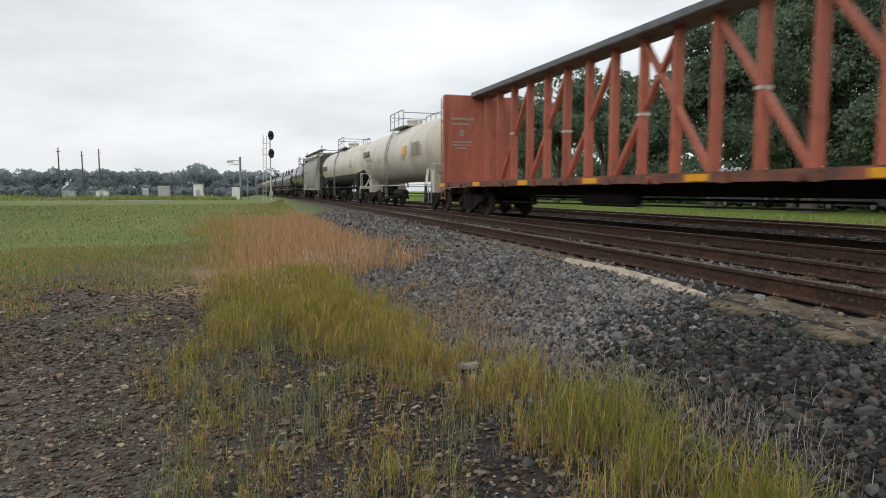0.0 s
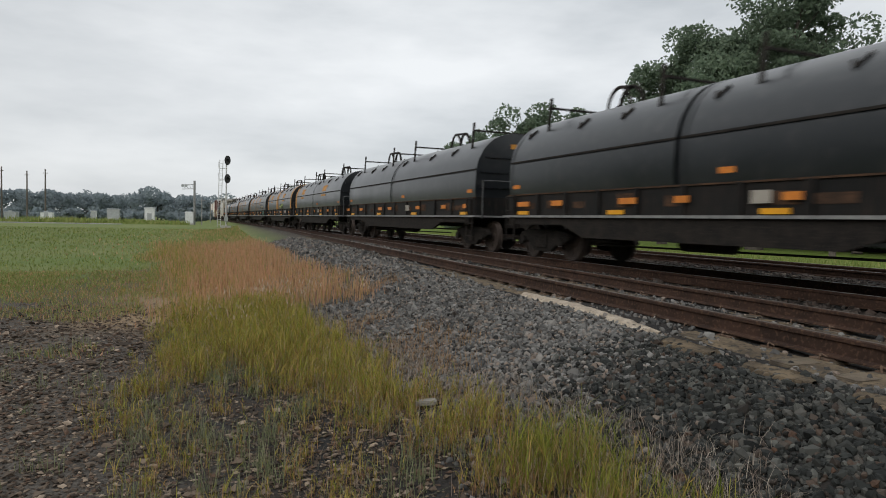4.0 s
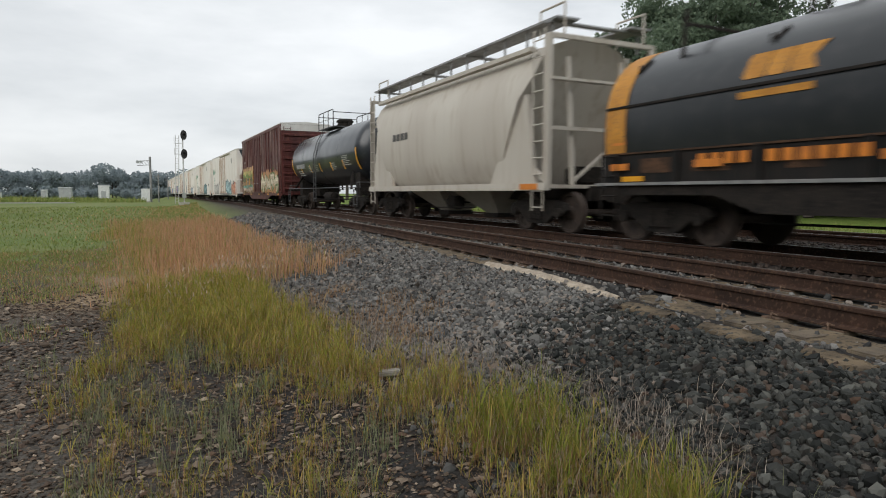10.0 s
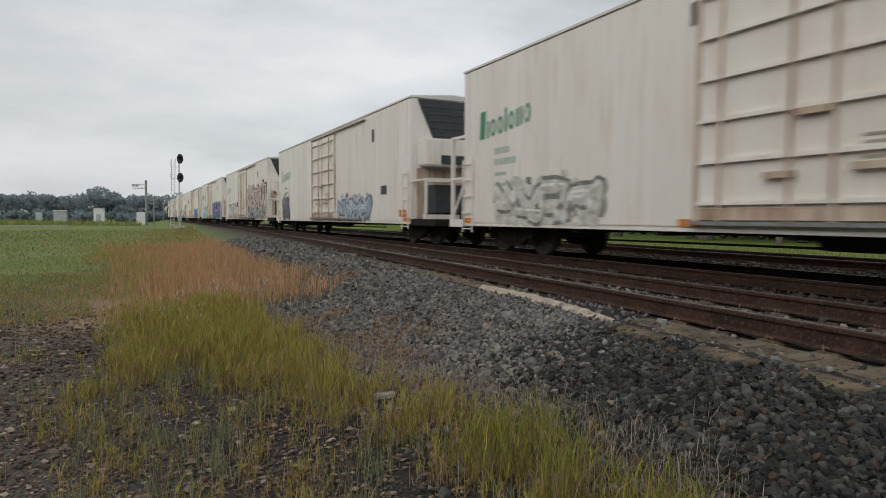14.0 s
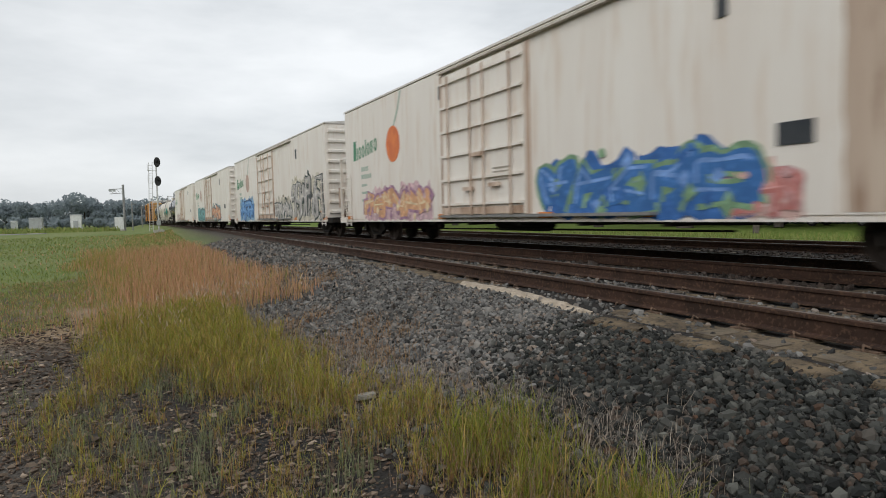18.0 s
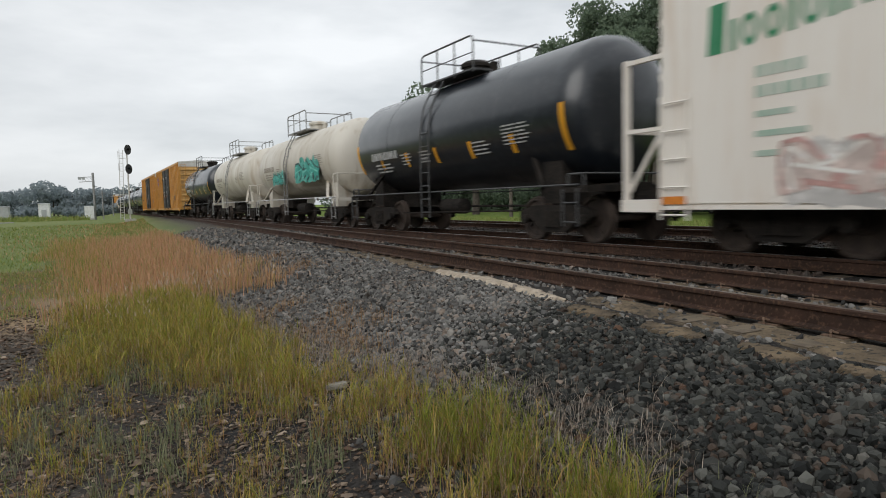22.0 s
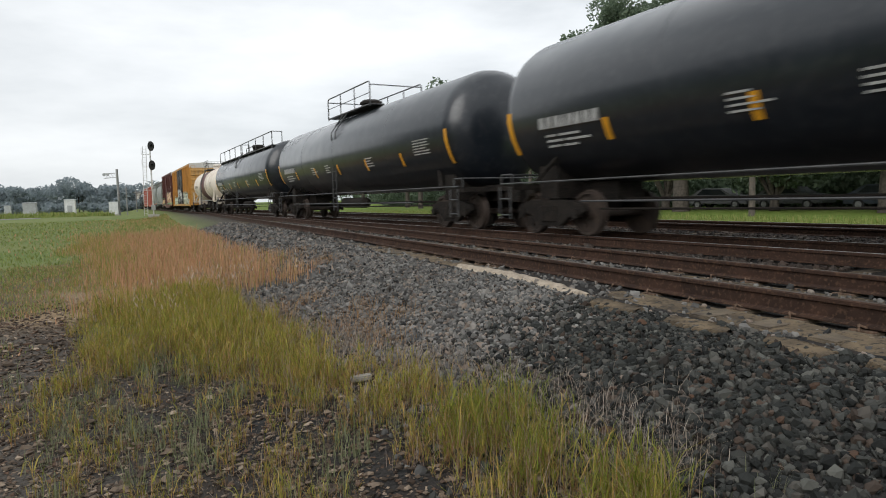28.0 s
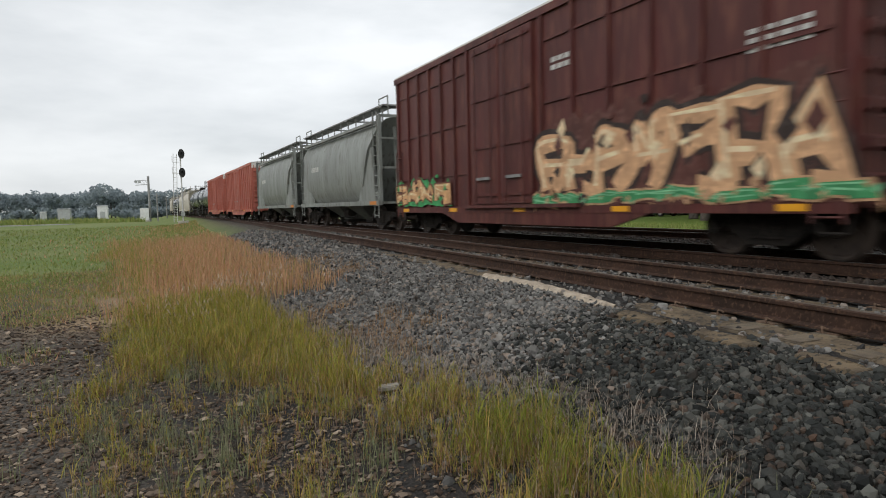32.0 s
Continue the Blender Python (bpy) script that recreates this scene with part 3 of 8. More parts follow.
def build_track(name, at, y0, y1, label, tie_span, head):
    t = thing(name, pose(0, 0, 0), label, "railway track", "railway tracks", "structure")
    ys = axis_steps([(y0, -20, 40), (-20, min(y1, 60), 4)] + ([(60, y1, 20)] if y1 > 60 else []))
    for off in (-0.75, 0.75):
        r = rail_mesh("rail", at, off, ys, RAIL, RAIL_OUT)
        r.parent = t
        hd = rail_mesh("railhead", at, off, ys, head, [(-0.026, -0.004), (0.026, -0.004), (0.024, 0.0), (-0.024, 0.0)])
        hd.parent = r
    rnd = random.Random(len(name))
    bm = bmesh.new()
    box(bm, -1.3, 1.3, -0.115, 0.115, -0.18, 0.0)
    tie = mesh_of("tie", bm, TIE, bevel=0.012)
    bm = bmesh.new()
    box(bm, -0.11, 0.11, -0.09, 0.09, 0.0, 0.012)
    tplate = mesh_of("tie_plate", bm, SPIKE)
    bm = bmesh.new()
    path_rod(bm, [(0, 0, 0.0), (0.0, 0.0, 0.03), (0.02, 0.012, 0.05), (0.045, 0.0, 0.035), (0.045, -0.03, 0.03)], 0.009, 5)
    clip = mesh_of("rail_clip", bm, SPIKE)
    a, b, dense = tie_span
    y = a
    while y < b:
        x, yy, psi = at(y)
        ob = part("tie", tie, TIE, t)
        ob.matrix_basis = pose(x + rnd.uniform(-0.04, 0.04), yy, -0.2 + rnd.uniform(-0.03, -0.004), 0, 0, math.degrees(psi) + rnd.uniform(-1, 1))
        if y < dense:
            for off in (-0.75, 0.75):
                p = part("tie_plate", tplate, SPIKE, ob)
                p.matrix_basis = pose(off, 0, 0.0)
            for off, sg in ((-0.75, -1), (0.75, -1)):
                c = part("rail_clip", clip, SPIKE, ob)
                c.matrix_basis = pose(off - 0.135, rnd.uniform(-0.03, 0.03), 0.006, 0, 0, rnd.uniform(-20, 20))
        y += 0.55
    return t


near_track = build_track("near_track", near_at, -120, 66, "unused railway track with rusty rails on weathered ties", (-11.65, 38, 14), RAIL_TOP)
main_track = build_track("main_track", line_at, -1200, 420, "main railway track of brown rails under the passing train", (-11.7, 45, -50), RAIL_SHINE)
far_track = build_track("far_track", far_at, -120, 300, "further railway track of dark rails beside the grass verge", (6, 40, 0), RAIL_SHINE)


def rock_shapes(count, seed):
    """Crushed stone: twenty-sided lumps with every corner knocked about, some long, some flat."""
    rnd = np.random.RandomState(seed)
    g = (1 + 5 ** 0.5) / 2
    base = np.array([(-1, g, 0), (1, g, 0), (-1, -g, 0), (1, -g, 0), (0, -1, g), (0, 1, g), (0, -1, -g), (0, 1, -g), (g, 0, -1), (g, 0, 1), (-g, 0, -1), (-g, 0, 1)])
    base = base / np.linalg.norm(base[0])
    return [(base * rnd.uniform(0.66, 1.2, (12, 1)) + rnd.uniform(-0.16, 0.16, (12, 3))) * rnd.uniform(0.58, 1.36, (1, 3)) for _ in range(count)]


CORNERS = np.array([(0, 11, 5), (0, 5, 1), (0, 1, 7), (0, 7, 10), (0, 10, 11), (1, 5, 9), (5, 11, 4), (11, 10, 2), (10, 7, 6), (7, 1, 8),
                    (3, 9, 4), (3, 4, 2), (3, 2, 6), (3, 6, 8), (3, 8, 9), (4, 9, 5), (2, 4, 11), (6, 2, 10), (8, 6, 7), (9, 8, 1)])
ROCKS = rock_shapes(40, 5)
# small chips of stone: eight-sided
CHIP_FACES = np.array([(0, 2, 4), (2, 1, 4), (1, 3, 4), (3, 0, 4), (2, 0, 5), (1, 2, 5), (3, 1, 5), (0, 3, 5)])


def chip_shapes(count, seed):
    rnd = np.random.RandomState(seed)
    base = np.array([(1, 0, 0), (-1, 0, 0), (0, 1, 0), (0, -1, 0), (0, 0, 1), (0, 0, -1)]) * 1.12
    return [(base * rnd.uniform(0.75, 1.2, (6, 1)) + rnd.uniform(-0.32, 0.32, (6, 3))) * rnd.uniform(0.7, 1.3, (1, 3)) for _ in range(count)]


CHIPS = chip_shapes(60, 9)


def turn_of(rnd):
    q = rnd.normal(size=4)
    w, x, y, z = q / np.linalg.norm(q)
    return np.array([[1 - 2 * (y * y + z * z), 2 * (x * y - z * w), 2 * (x * z + y * w)], [2 * (x * y + z * w), 1 - 2 * (x * x + z * z), 2 * (y * z - x * w)], [2 * (x * z - y * w), 2 * (y * z + x * w), 1 - 2 * (x * x + y * y)]])


def stones(name, places, label, seed, material, flat=1.0, shapes=ROCKS, corners=CORNERS):
    """Many loose stones in one mesh: places are rows of x, y, z, size."""
    rnd = np.random.RandomState(seed)
    turns = [turn_of(rnd) for _ in range(60)]
    arr = np.array([r @ m.T for r in shapes for m in turns[::4]])
    p = np.array(places)
    n = len(p)
    verts = arr[rnd.randint(0, len(arr), n)] * p[:, None, 3:4] * np.array([1.0, 1.0, flat]) + p[:, None, :3]
    k = len(shapes[0])
    faces = (corners[None] + k * np.arange(n)[:, None, None]).reshape(-1, 3)
    me = bpy.data.meshes.new(name)
    me.vertices.add(n * k)
    me.vertices.foreach_set("co", verts.ravel())
    me.loops.add(len(faces) * 3)
    me.loops.foreach_set("vertex_index", faces.ravel())
    me.polygons.add(len(faces))
    me.polygons.foreach_set("loop_start", np.arange(0, len(faces) * 3, 3))
    me.update(calc_edges=True)
    me.shade_flat()
    me.materials.append(material)
    return tagged(new(name, me), label, "ballast", kind="stuff")


def stone_at(rnd, x, y, size):
    return (x, y, ground_z(x, y) + size * rnd.uniform(-0.2, 0.75), size)


def build_stones():
    rnd = random.Random(11)
    near, mid, worn, dusty = [], [], [], []
    # zones of the shoulder: y from, y to, how many, size
    for y0, y1, count, base in ((-9.0, 1.3, 9000, 0.03), (1.3, 3.2, 7600, 0.0215), (3.2, 6.0, 14000, 0.0195), (6.0, 10.0, 15000, 0.0195), (10.0, 16.0, 11500, 0.024), (16.0, 34.0, 9000, 0.038)):
        for _ in range(count):
            y = rnd.uniform(y0, y1)
            bend = min(0.0, line_at(y)[0] - 0.75 - 4.5)
            u = rnd.uniform(0.9, 3.75)
            foot = 1.75 + 0.25 * noise.noise((0.0, y * 0.8, 5)) - 0.5 * smooth(5, 8, y)
            if u < foot and rnd.random() > 0.12 + 0.6 * smooth(foot - 0.6, foot, u):
                continue
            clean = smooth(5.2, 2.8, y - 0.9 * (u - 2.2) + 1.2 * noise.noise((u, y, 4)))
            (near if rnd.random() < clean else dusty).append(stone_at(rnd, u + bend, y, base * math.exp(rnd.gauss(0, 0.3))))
    # stones between and outside the near rails
    for _ in range(13000):
        y = 1.5 + 30 * rnd.random() ** 1.5 if rnd.random() < 0.85 else rnd.uniform(-9.0, 1.5)
        x = rnd.uniform(3.5, 7.6)
        if 4.36 < x < 4.64 or 5.86 < x < 6.14:
            continue
        if x < 4.36 and y < 14 and abs((y - 1.0 + 0.275) % 0.55 - 0.275) < 0.1 and rnd.random() < 0.45:
            continue
        dusty.append(stone_at(rnd, x, y, 0.02 * math.exp(rnd.gauss(0, 0.3)) * (1 + 0.02 * y)))
    # flat gravel on the worn ground
    for _ in range(70000):
        y = 1.9 - abs(rnd.gauss(0, 0.7)) if rnd.random() < 0.06 else 1.9 + 13 * rnd.random() ** 1.5
        x = max(-3.0 - 0.25 * y, rnd.uniform(-3.0 - 0.25 * y, 1.9)) - abs(rnd.gauss(0, 0.5)) * (rnd.random() < 0.3)
        bare = noise.noise((x * 0.45, y * 0.45, 9))
        if (bare < -0.15 and rnd.random() < 0.35) or rnd.random() < smooth(8.5, 15.0, y + 2.5 * bare):
            continue
        worn.append(stone_at(rnd, x, y, 0.0112 * math.exp(rnd.gauss(0, 0.38)) * (1 + 0.06 * y)))
    for _ in range(15000):
        x, y = 1.6 - abs(rnd.gauss(0, 3.0)), 2.6 - abs(rnd.gauss(0, 4.2))
        worn.append(stone_at(rnd, x, y, 0.019 * math.exp(rnd.gauss(0, 0.35))))
    stones("ballast_stones", near, "loose grey crushed stone on the track shoulder", 3, STONE)
    # the tie ends are half buried
    for _ in range(7500):
        y = 1.5 + 14 * rnd.random() ** 1.3
        x = rnd.uniform(3.45, 4.34)
        size = 0.023 * math.exp(rnd.gauss(0, 0.3))
        if rnd.random() < 0.45 + 0.55 * smooth(4.3, 3.9, x + 0.25 * noise.noise((x * 2, y * 2.2, 3))):
            near.append((x, y, max(ground_z(x, y), -0.215) + size * rnd.uniform(-0.1, 0.5), size))
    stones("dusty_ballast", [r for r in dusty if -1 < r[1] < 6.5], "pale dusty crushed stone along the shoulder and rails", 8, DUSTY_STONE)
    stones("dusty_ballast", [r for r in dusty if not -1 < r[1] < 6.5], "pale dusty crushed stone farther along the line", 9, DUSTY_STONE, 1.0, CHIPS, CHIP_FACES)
    stones("worn_gravel", worn, "dusty trodden gravel beside the shoulder", 6, GRAVEL, 0.45, CHIPS, CHIP_FACES)
    for _ in range(14000):
        y = 5 + 40 * rnd.random() ** 1.5
        c = line_at(y)[0]
        x = c + rnd.uniform(-2.4, 7.4)
        if x > 6.2 and abs(abs(x - c) - 0.75) > 0.1 and abs(abs(x - c - 5) - 0.75) > 0.1:
            size = 0.036 * math.exp(rnd.gauss(0, 0.3))
            mid.append((x, y, ground_z(x, y) + size * 0.25, size))
    stones("track_ballast", mid, "rust-stained crushed stone between the railway tracks", 4, TRACK_STONE, 1.0, CHIPS, CHIP_FACES)


build_stones()


def build_near_stones():
    """The stones that lie closest, each on its own."""
    bed = thing("ballast_shoulder", pose(0, 0, 0), "bank of crushed grey stone beside the near track", "ballast", kind="structure")
    rnd = random.Random(21)
    turns = np.random.RandomState(8)
    meshes = []
    for i in range(10):
        me = bpy.data.meshes.new("stone")
        me.from_pydata([tuple(v) for v in ROCKS[i] @ turn_of(turns).T], [], [tuple(int(k) for k in f) for f in CORNERS])
        me.materials.append(STONE_ONE)
        meshes.append(me)
    for i in range(300):
        y = 1.5 + 2.6 * rnd.random()
        x = rnd.uniform(1.9, 3.5)
        s = rnd.uniform(0.02, 0.032)
        ob = part("stone", meshes[i % 10], STONE_ONE, bed)
        ob.matrix_basis = pose(x, y, ground_z(x, y) + s * 0.6, rnd.uniform(0, 360), rnd.uniform(0, 360), 0) @ Matrix.Scale(s, 4)


STONE_ONE = multi("single_stone", [(0.0035, 0.0042, 0.004), (0.015, 0.0171, 0.0156), (0.0276, 0.0295, 0.0265), (0.0067, 0.0078, 0.0074), (0.0554, 0.0554, 0.0496), (0.0204, 0.0224, 0.0207), (0.0126, 0.0143, 0.0136), (0.0948, 0.051, 0.0306), (0.0177, 0.0193, 0.0177), (0.132, 0.1265, 0.11)], 0.75, island=False)
build_near_stones()


def blades(name, rows, material, label, category="grass"):
    """Bent blades of grass in one mesh; rows of x, y, z, height, width, lean, heading."""
    r = np.array(rows)
    n = len(r)
    x, y, z, h, w, lean, head = r.T
    dx, dy = np.cos(head), np.sin(head)
    v = np.empty((n, 5, 3))
    for k, (up, out, half) in enumerate(((0, 0, 1), (0, 0, -1), (0.55, 0.3, 0.8), (0.55, 0.3, -0.8), (1.0, 1.0, 0))):
        v[:, k, 0] = x + dx * lean * h * out - dy * w * half / 2
        v[:, k, 1] = y + dy * lean * h * out + dx * w * half / 2
        v[:, k, 2] = z + h * up * (1 - 0.12 * lean * out)
    loops = np.concatenate([np.tile([0, 1, 3], (n, 1)) + 5 * np.arange(n)[:, None], np.tile([0, 3, 2], (n, 1)) + 5 * np.arange(n)[:, None], np.tile([2, 3, 4], (n, 1)) + 5 * np.arange(n)[:, None]], axis=1).ravel()
    me = bpy.data.meshes.new(name)
    me.vertices.add(n * 5)
    me.vertices.foreach_set("co", v.ravel())
    me.loops.add(len(loops))
    me.loops.foreach_set("vertex_index", loops)
    me.polygons.add(len(loops) // 3)
    me.polygons.foreach_set("loop_start", np.arange(0, len(loops), 3))
    me.update(calc_edges=True)
    me.materials.append(material)
    return tagged(new(name, me), label, category, kind="stuff")


RIDGE = ((1.3, 1.6), (1.4, 2.5), (1.33, 3.4), (1.08, 4.8), (0.74, 6.2), (0.38, 8.0), (0.2, 10.0), (0.15, 13.0))


def ridge_x(y):
    """Where the thickest of the tall grass stands, across the line."""
    for (xa, ya), (xb, yb) in zip(RIDGE, RIDGE[1:]):
        if y <= yb:
            return xa + (xb - xa) * max(0.0, (y - ya) / (yb - ya))
    return RIDGE[-1][0]


def build_grass():
    rnd = random.Random(31)
    green, dry, heads, lawn, weeds, twigs, stems, lush_blades = [], [], [], [], [], [], [], []

    def blade(to, x, y, h, w, lean=0.35):
        to.append((x, y, ground_z(x, y) - 0.01, h, w, abs(rnd.gauss(0, lean)), rnd.uniform(0, 6.283)))

    def culms(x, y, tall, count, spread, wide, leafy):
        """A tuft: thin culms, brown dead leaves low down and green ones above them, litter round the foot."""
        for _ in range(count):
            bx, by = x + rnd.gauss(0, spread), y + rnd.gauss(0, spread)
            h = tall * rnd.uniform(0.5, 1.2)
            lean, head = abs(rnd.gauss(0, 0.28)), rnd.uniform(0, 6.283)
            z = ground_z(bx, by) - 0.01
            (stems if rnd.random() < 0.6 - 0.04 * y else leafy).append((bx, by, z, h, rnd.uniform(0.0014, 0.0024) * wide, lean, head))
            for _ in range(rnd.randint(2, 5)):
                f = rnd.uniform(0.05, 0.85)
                to = stems if rnd.random() < (0.82 - 0.045 * y) * smooth(0.62, 0.2, f) else leafy
                out = lean * h * f * f
                to.append((bx + out * math.cos(head), by + out * math.sin(head), z + h * f, h * rnd.uniform(0.2, 0.5), rnd.uniform(0.002, 0.0042) * wide, rnd.uniform(0.25, 1.3), rnd.uniform(0, 6.283)))
        for _ in range(count):
            blade(stems if rnd.random() < 0.6 else twigs, x + rnd.gauss(0, spread * 1.6), y + rnd.gauss(0, spread * 1.6), rnd.uniform(0.015, 0.05), 0.0032 * wide, 1.6)

    # tall grass in clumps: close together along the ridge, scattered to the west of it, gravel showing between
    for _ in range(1800):
        y = 1.6 + 10.4 * rnd.random() ** 1.15
        r = ridge_x(y)
        far = smooth(5.6, 8.2, y)
        on_ridge = rnd.random() < 0.42
        if on_ridge:
            x = r + min(0.36, rnd.gauss(-0.05, 0.2 + 0.18 * far))
        else:
            x = r + 0.1 - (2.2 + 0.04 * y) * (1 - 0.42 * far) * rnd.random() ** 1.1 + rnd.gauss(0, 0.1)
        patch = noise.noise((x * 2.0, y * 1.6, 19)) + 0.8 * noise.noise((x * 5.0, y * 3.6, 8))
        if patch < (-0.1 if on_ridge else 0.16 - 0.14 * smooth(0.9, 0.2, r - x)) - 0.28 * far or (abs(x - 1.14) < 0.13 and 4.1 < y < 4.62):
            continue
        reach = rnd.uniform(0.04, 0.1) if on_ridge else rnd.uniform(0.02, 0.08)
        reach *= 1 + 0.6 * far
        fresh = on_ridge and y < 3.3 + 0.5 * patch and x > r - 0.2
        size = 1.02 if fresh else rnd.uniform(0.7, 1.08) if on_ridge else rnd.uniform(0.4, 1.05)
        for _ in range(rnd.randint(5, 9) if fresh else rnd.randint(3, 8) if on_ridge else rnd.randint(1, 4) + round(3 * far)):
            tx, ty = x + rnd.gauss(0, reach), y + rnd.gauss(0, reach)
            tall = rnd.uniform(0.14, 0.36) * size * (1 + 0.15 * far)
            wide = 1 + 0.1 * y
            culms(tx, ty, tall, rnd.randint(2, 5) + round(2 * far), 0.02 + 0.02 * rnd.random(), wide, lush_blades if fresh and rnd.random() < 0.75 else green)
            for _ in range(rnd.randint(0, 2)):
                blade(heads, tx + rnd.gauss(0, 0.06), ty + rnd.gauss(0, 0.06), tall * rnd.uniform(0.9, 1.3), 0.0017 * wide, 0.4)
            if rnd.random() < 0.5:
                blade(twigs, tx + rnd.gauss(0, 0.12), ty + rnd.gauss(0, 0.12), rnd.uniform(0.05, 0.2), 0.003 * (1 + 0.06 * y), 0.9)
    # the ridge goes on along the shoulder, thinner
    for _ in range(150):
        y = rnd.uniform(-9.0, 1.6)
        x = 1.3 + rnd.gauss(0, 0.3)
        if noise.noise((x * 2.0, y * 1.3, 19)) < -0.05:
            continue
        for _ in range(rnd.randint(2, 6)):
            culms(x + rnd.gauss(0, 0.08), y + rnd.gauss(0, 0.08), rnd.uniform(0.1, 0.24), rnd.randint(2, 5), 0.03, 1.2, green)
    # small yellowing plants scattered over the gravel west of the ridge
    for _ in range(300):
        y = 2.0 + 5.0 * rnd.random()
        x = ridge_x(y) - 0.35 - 2.0 * rnd.random()
        if noise.noise((x * 1.4, y * 1.1, 27)) + 0.6 * noise.noise((x * 4.0, y * 3.0, 2)) < 0.02:
            continue
        for _ in range(rnd.randint(1, 4)):
            culms(x + rnd.gauss(0, 0.05), y + rnd.gauss(0, 0.05), rnd.uniform(0.08, 0.26), rnd.randint(2, 4), 0.018, 1 + 0.1 * y, green if rnd.random() < 0.75 else weeds)
    # pale reddish dry grass behind it, thinning into the field
    for _ in range(64000):
        y = 10.2 + 30 * rnd.random() ** 1.35
        x = rnd.uniform(-6.0, 2.9)
        wob = noise.noise((x * 0.5, y * 0.3, 14))
        left = -0.8 - 0.11 * (y - 10)
        body = smooth(left - 1.0, left + 0.9, x + 1.4 * wob) * smooth(2.5, 1.5, x + 0.5 * noise.noise((x, y * 0.7, 2)) + 0.02 * (y - 12))
        front = smooth(10.3, 12.6, y + 1.2 * noise.noise((x * 0.8, y * 0.4, 6)) + 0.35 * max(0.0, x) + 0.25 * max(0.0, -x - 0.5))
        back = smooth(42, 24, y + 5 * wob)
        if rnd.random() > body * front * (0.2 + 0.8 * back):
            continue
        tone = noise.noise((x * 0.9, y * 0.35, 31))
        west = smooth(0.4, -1.6, x + 0.05 * (y - 11) + 0.9 * tone)
        to = (green if rnd.random() < 0.6 else lawn) if rnd.random() < 0.08 + 0.45 * west else stems if rnd.random() < 0.12 else dry
        blade(to, x, y, rnd.uniform(0.16, 0.55) * (0.45 + 0.55 * body), rnd.uniform(0.005, 0.011) * (1 + 0.025 * y), 0.4)
    # low tufts where gravel turns into field
    for _ in range(9000):
        y = 8.5 + 13 * rnd.random()
        x = rnd.uniform(-7.5, -0.5)
        if noise.noise((x * 0.6, y * 0.5, 41)) < 0.25 - 0.8 * smooth(6.5, 10.5, -x + 0.42 * y):
            continue
        for _ in range(rnd.randint(3, 7)):
            blade((lawn, stems, dry)[rnd.choice((0, 0, 0, 1, 2))], x + rnd.gauss(0, 0.09), y + rnd.gauss(0, 0.09), rnd.uniform(0.04, 0.14), rnd.uniform(0.006, 0.011), 0.7)
    # sparse dark stems over the stones east of the dry grass
    for _ in range(520):
        if rnd.random() < 0.45:
            x, y = rnd.uniform(1.7, 2.9), rnd.uniform(10.6, 14.5)
        else:
            y = rnd.uniform(5.2, 8.6)
            x = ridge_x(y) + rnd.uniform(0.5, 1.5)
        if noise.noise((x * 1.6, y * 1.1, 52)) < -0.05:
            continue
        for _ in range(6):
            blade(stems, x + rnd.gauss(0, 0.08), y + rnd.gauss(0, 0.08), rnd.uniform(0.07, 0.24), 0.0026 * (1 + 0.07 * y), 0.7)
    for _ in range(620):
        y = 8.8 + 4.0 * rnd.random()
        x = rnd.gauss(0.5, 0.7)
        if noise.noise((x * 1.5, y * 1.5, 7)) < -0.1:
            continue
        heads.append((x, y, ground_z(x, y) + rnd.uniform(0.28, 0.5), rnd.uniform(0.04, 0.1), rnd.uniform(0.008, 0.02), 0.8, rnd.uniform(0, 6.28)))
    # grey-green weeds on the worn gravel
    for _ in range(560):
        y = 1.9 + 8 * rnd.random() ** 1.2
        x = rnd.uniform(-1.15, ridge_x(y) - 0.2) if rnd.random() < 0.85 else rnd.uniform(-3.5, -1.0)
        if noise.noise((x * 1.7, y * 1.3, 21)) < 0.0:
            continue
        k = rnd.randint(8, 22)
        for _ in range(k):
            blade(weeds, x + rnd.gauss(0, 0.05), y + rnd.gauss(0, 0.05), rnd.uniform(0.05, 0.25), 0.0042 * (1 + 0.06 * y), 0.55)
    for _ in range(500):
        y = rnd.uniform(-8.0, 1.6)
        x = 1.35 + rnd.gauss(0, 0.5) if rnd.random() < 0.6 else rnd.uniform(-5.0, 1.8)
        for _ in range(rnd.randint(6, 14)):
            blade(weeds, x + rnd.gauss(0, 0.06), y + rnd.gauss(0, 0.06), rnd.uniform(0.08, 0.26), 0.004, 0.5)
    # dead twigs at the foot of the shoulder
    for _ in range(900):
        y = 1.9 + 9 * rnd.random()
        x = ridge_x(y) + rnd.gauss(0.52, 0.2)
        for _ in range(8):
            blade(twigs, x + rnd.gauss(0, 0.07), y + rnd.gauss(0, 0.07), rnd.uniform(0.05, 0.17), 0.003 * (1 + 0.07 * y), 0.9)
    # the field
    for _ in range(42000):
        y = 12 + 75 * rnd.random() ** 1.6
        x = -2 - rnd.random() ** 1.2 * (6 + y * 0.85)
        if y > 26 and rnd.random() < 0.25:
            x = rnd.uniform(-2.5, 1.6)
        if -x + 0.42 * y + 5 * noise.noise((x * 0.2, y * 0.2, 1)) < 10.5:
            continue
        pale = smooth(-9.0, -3.0, x) * smooth(22, 40, y)
        blade(dry if rnd.random() < 0.3 * pale else lawn, x, y, rnd.uniform(0.04, 0.14) * (1 + (y > 40) * 0.4), 0.012 + 0.0009 * y, 0.7)
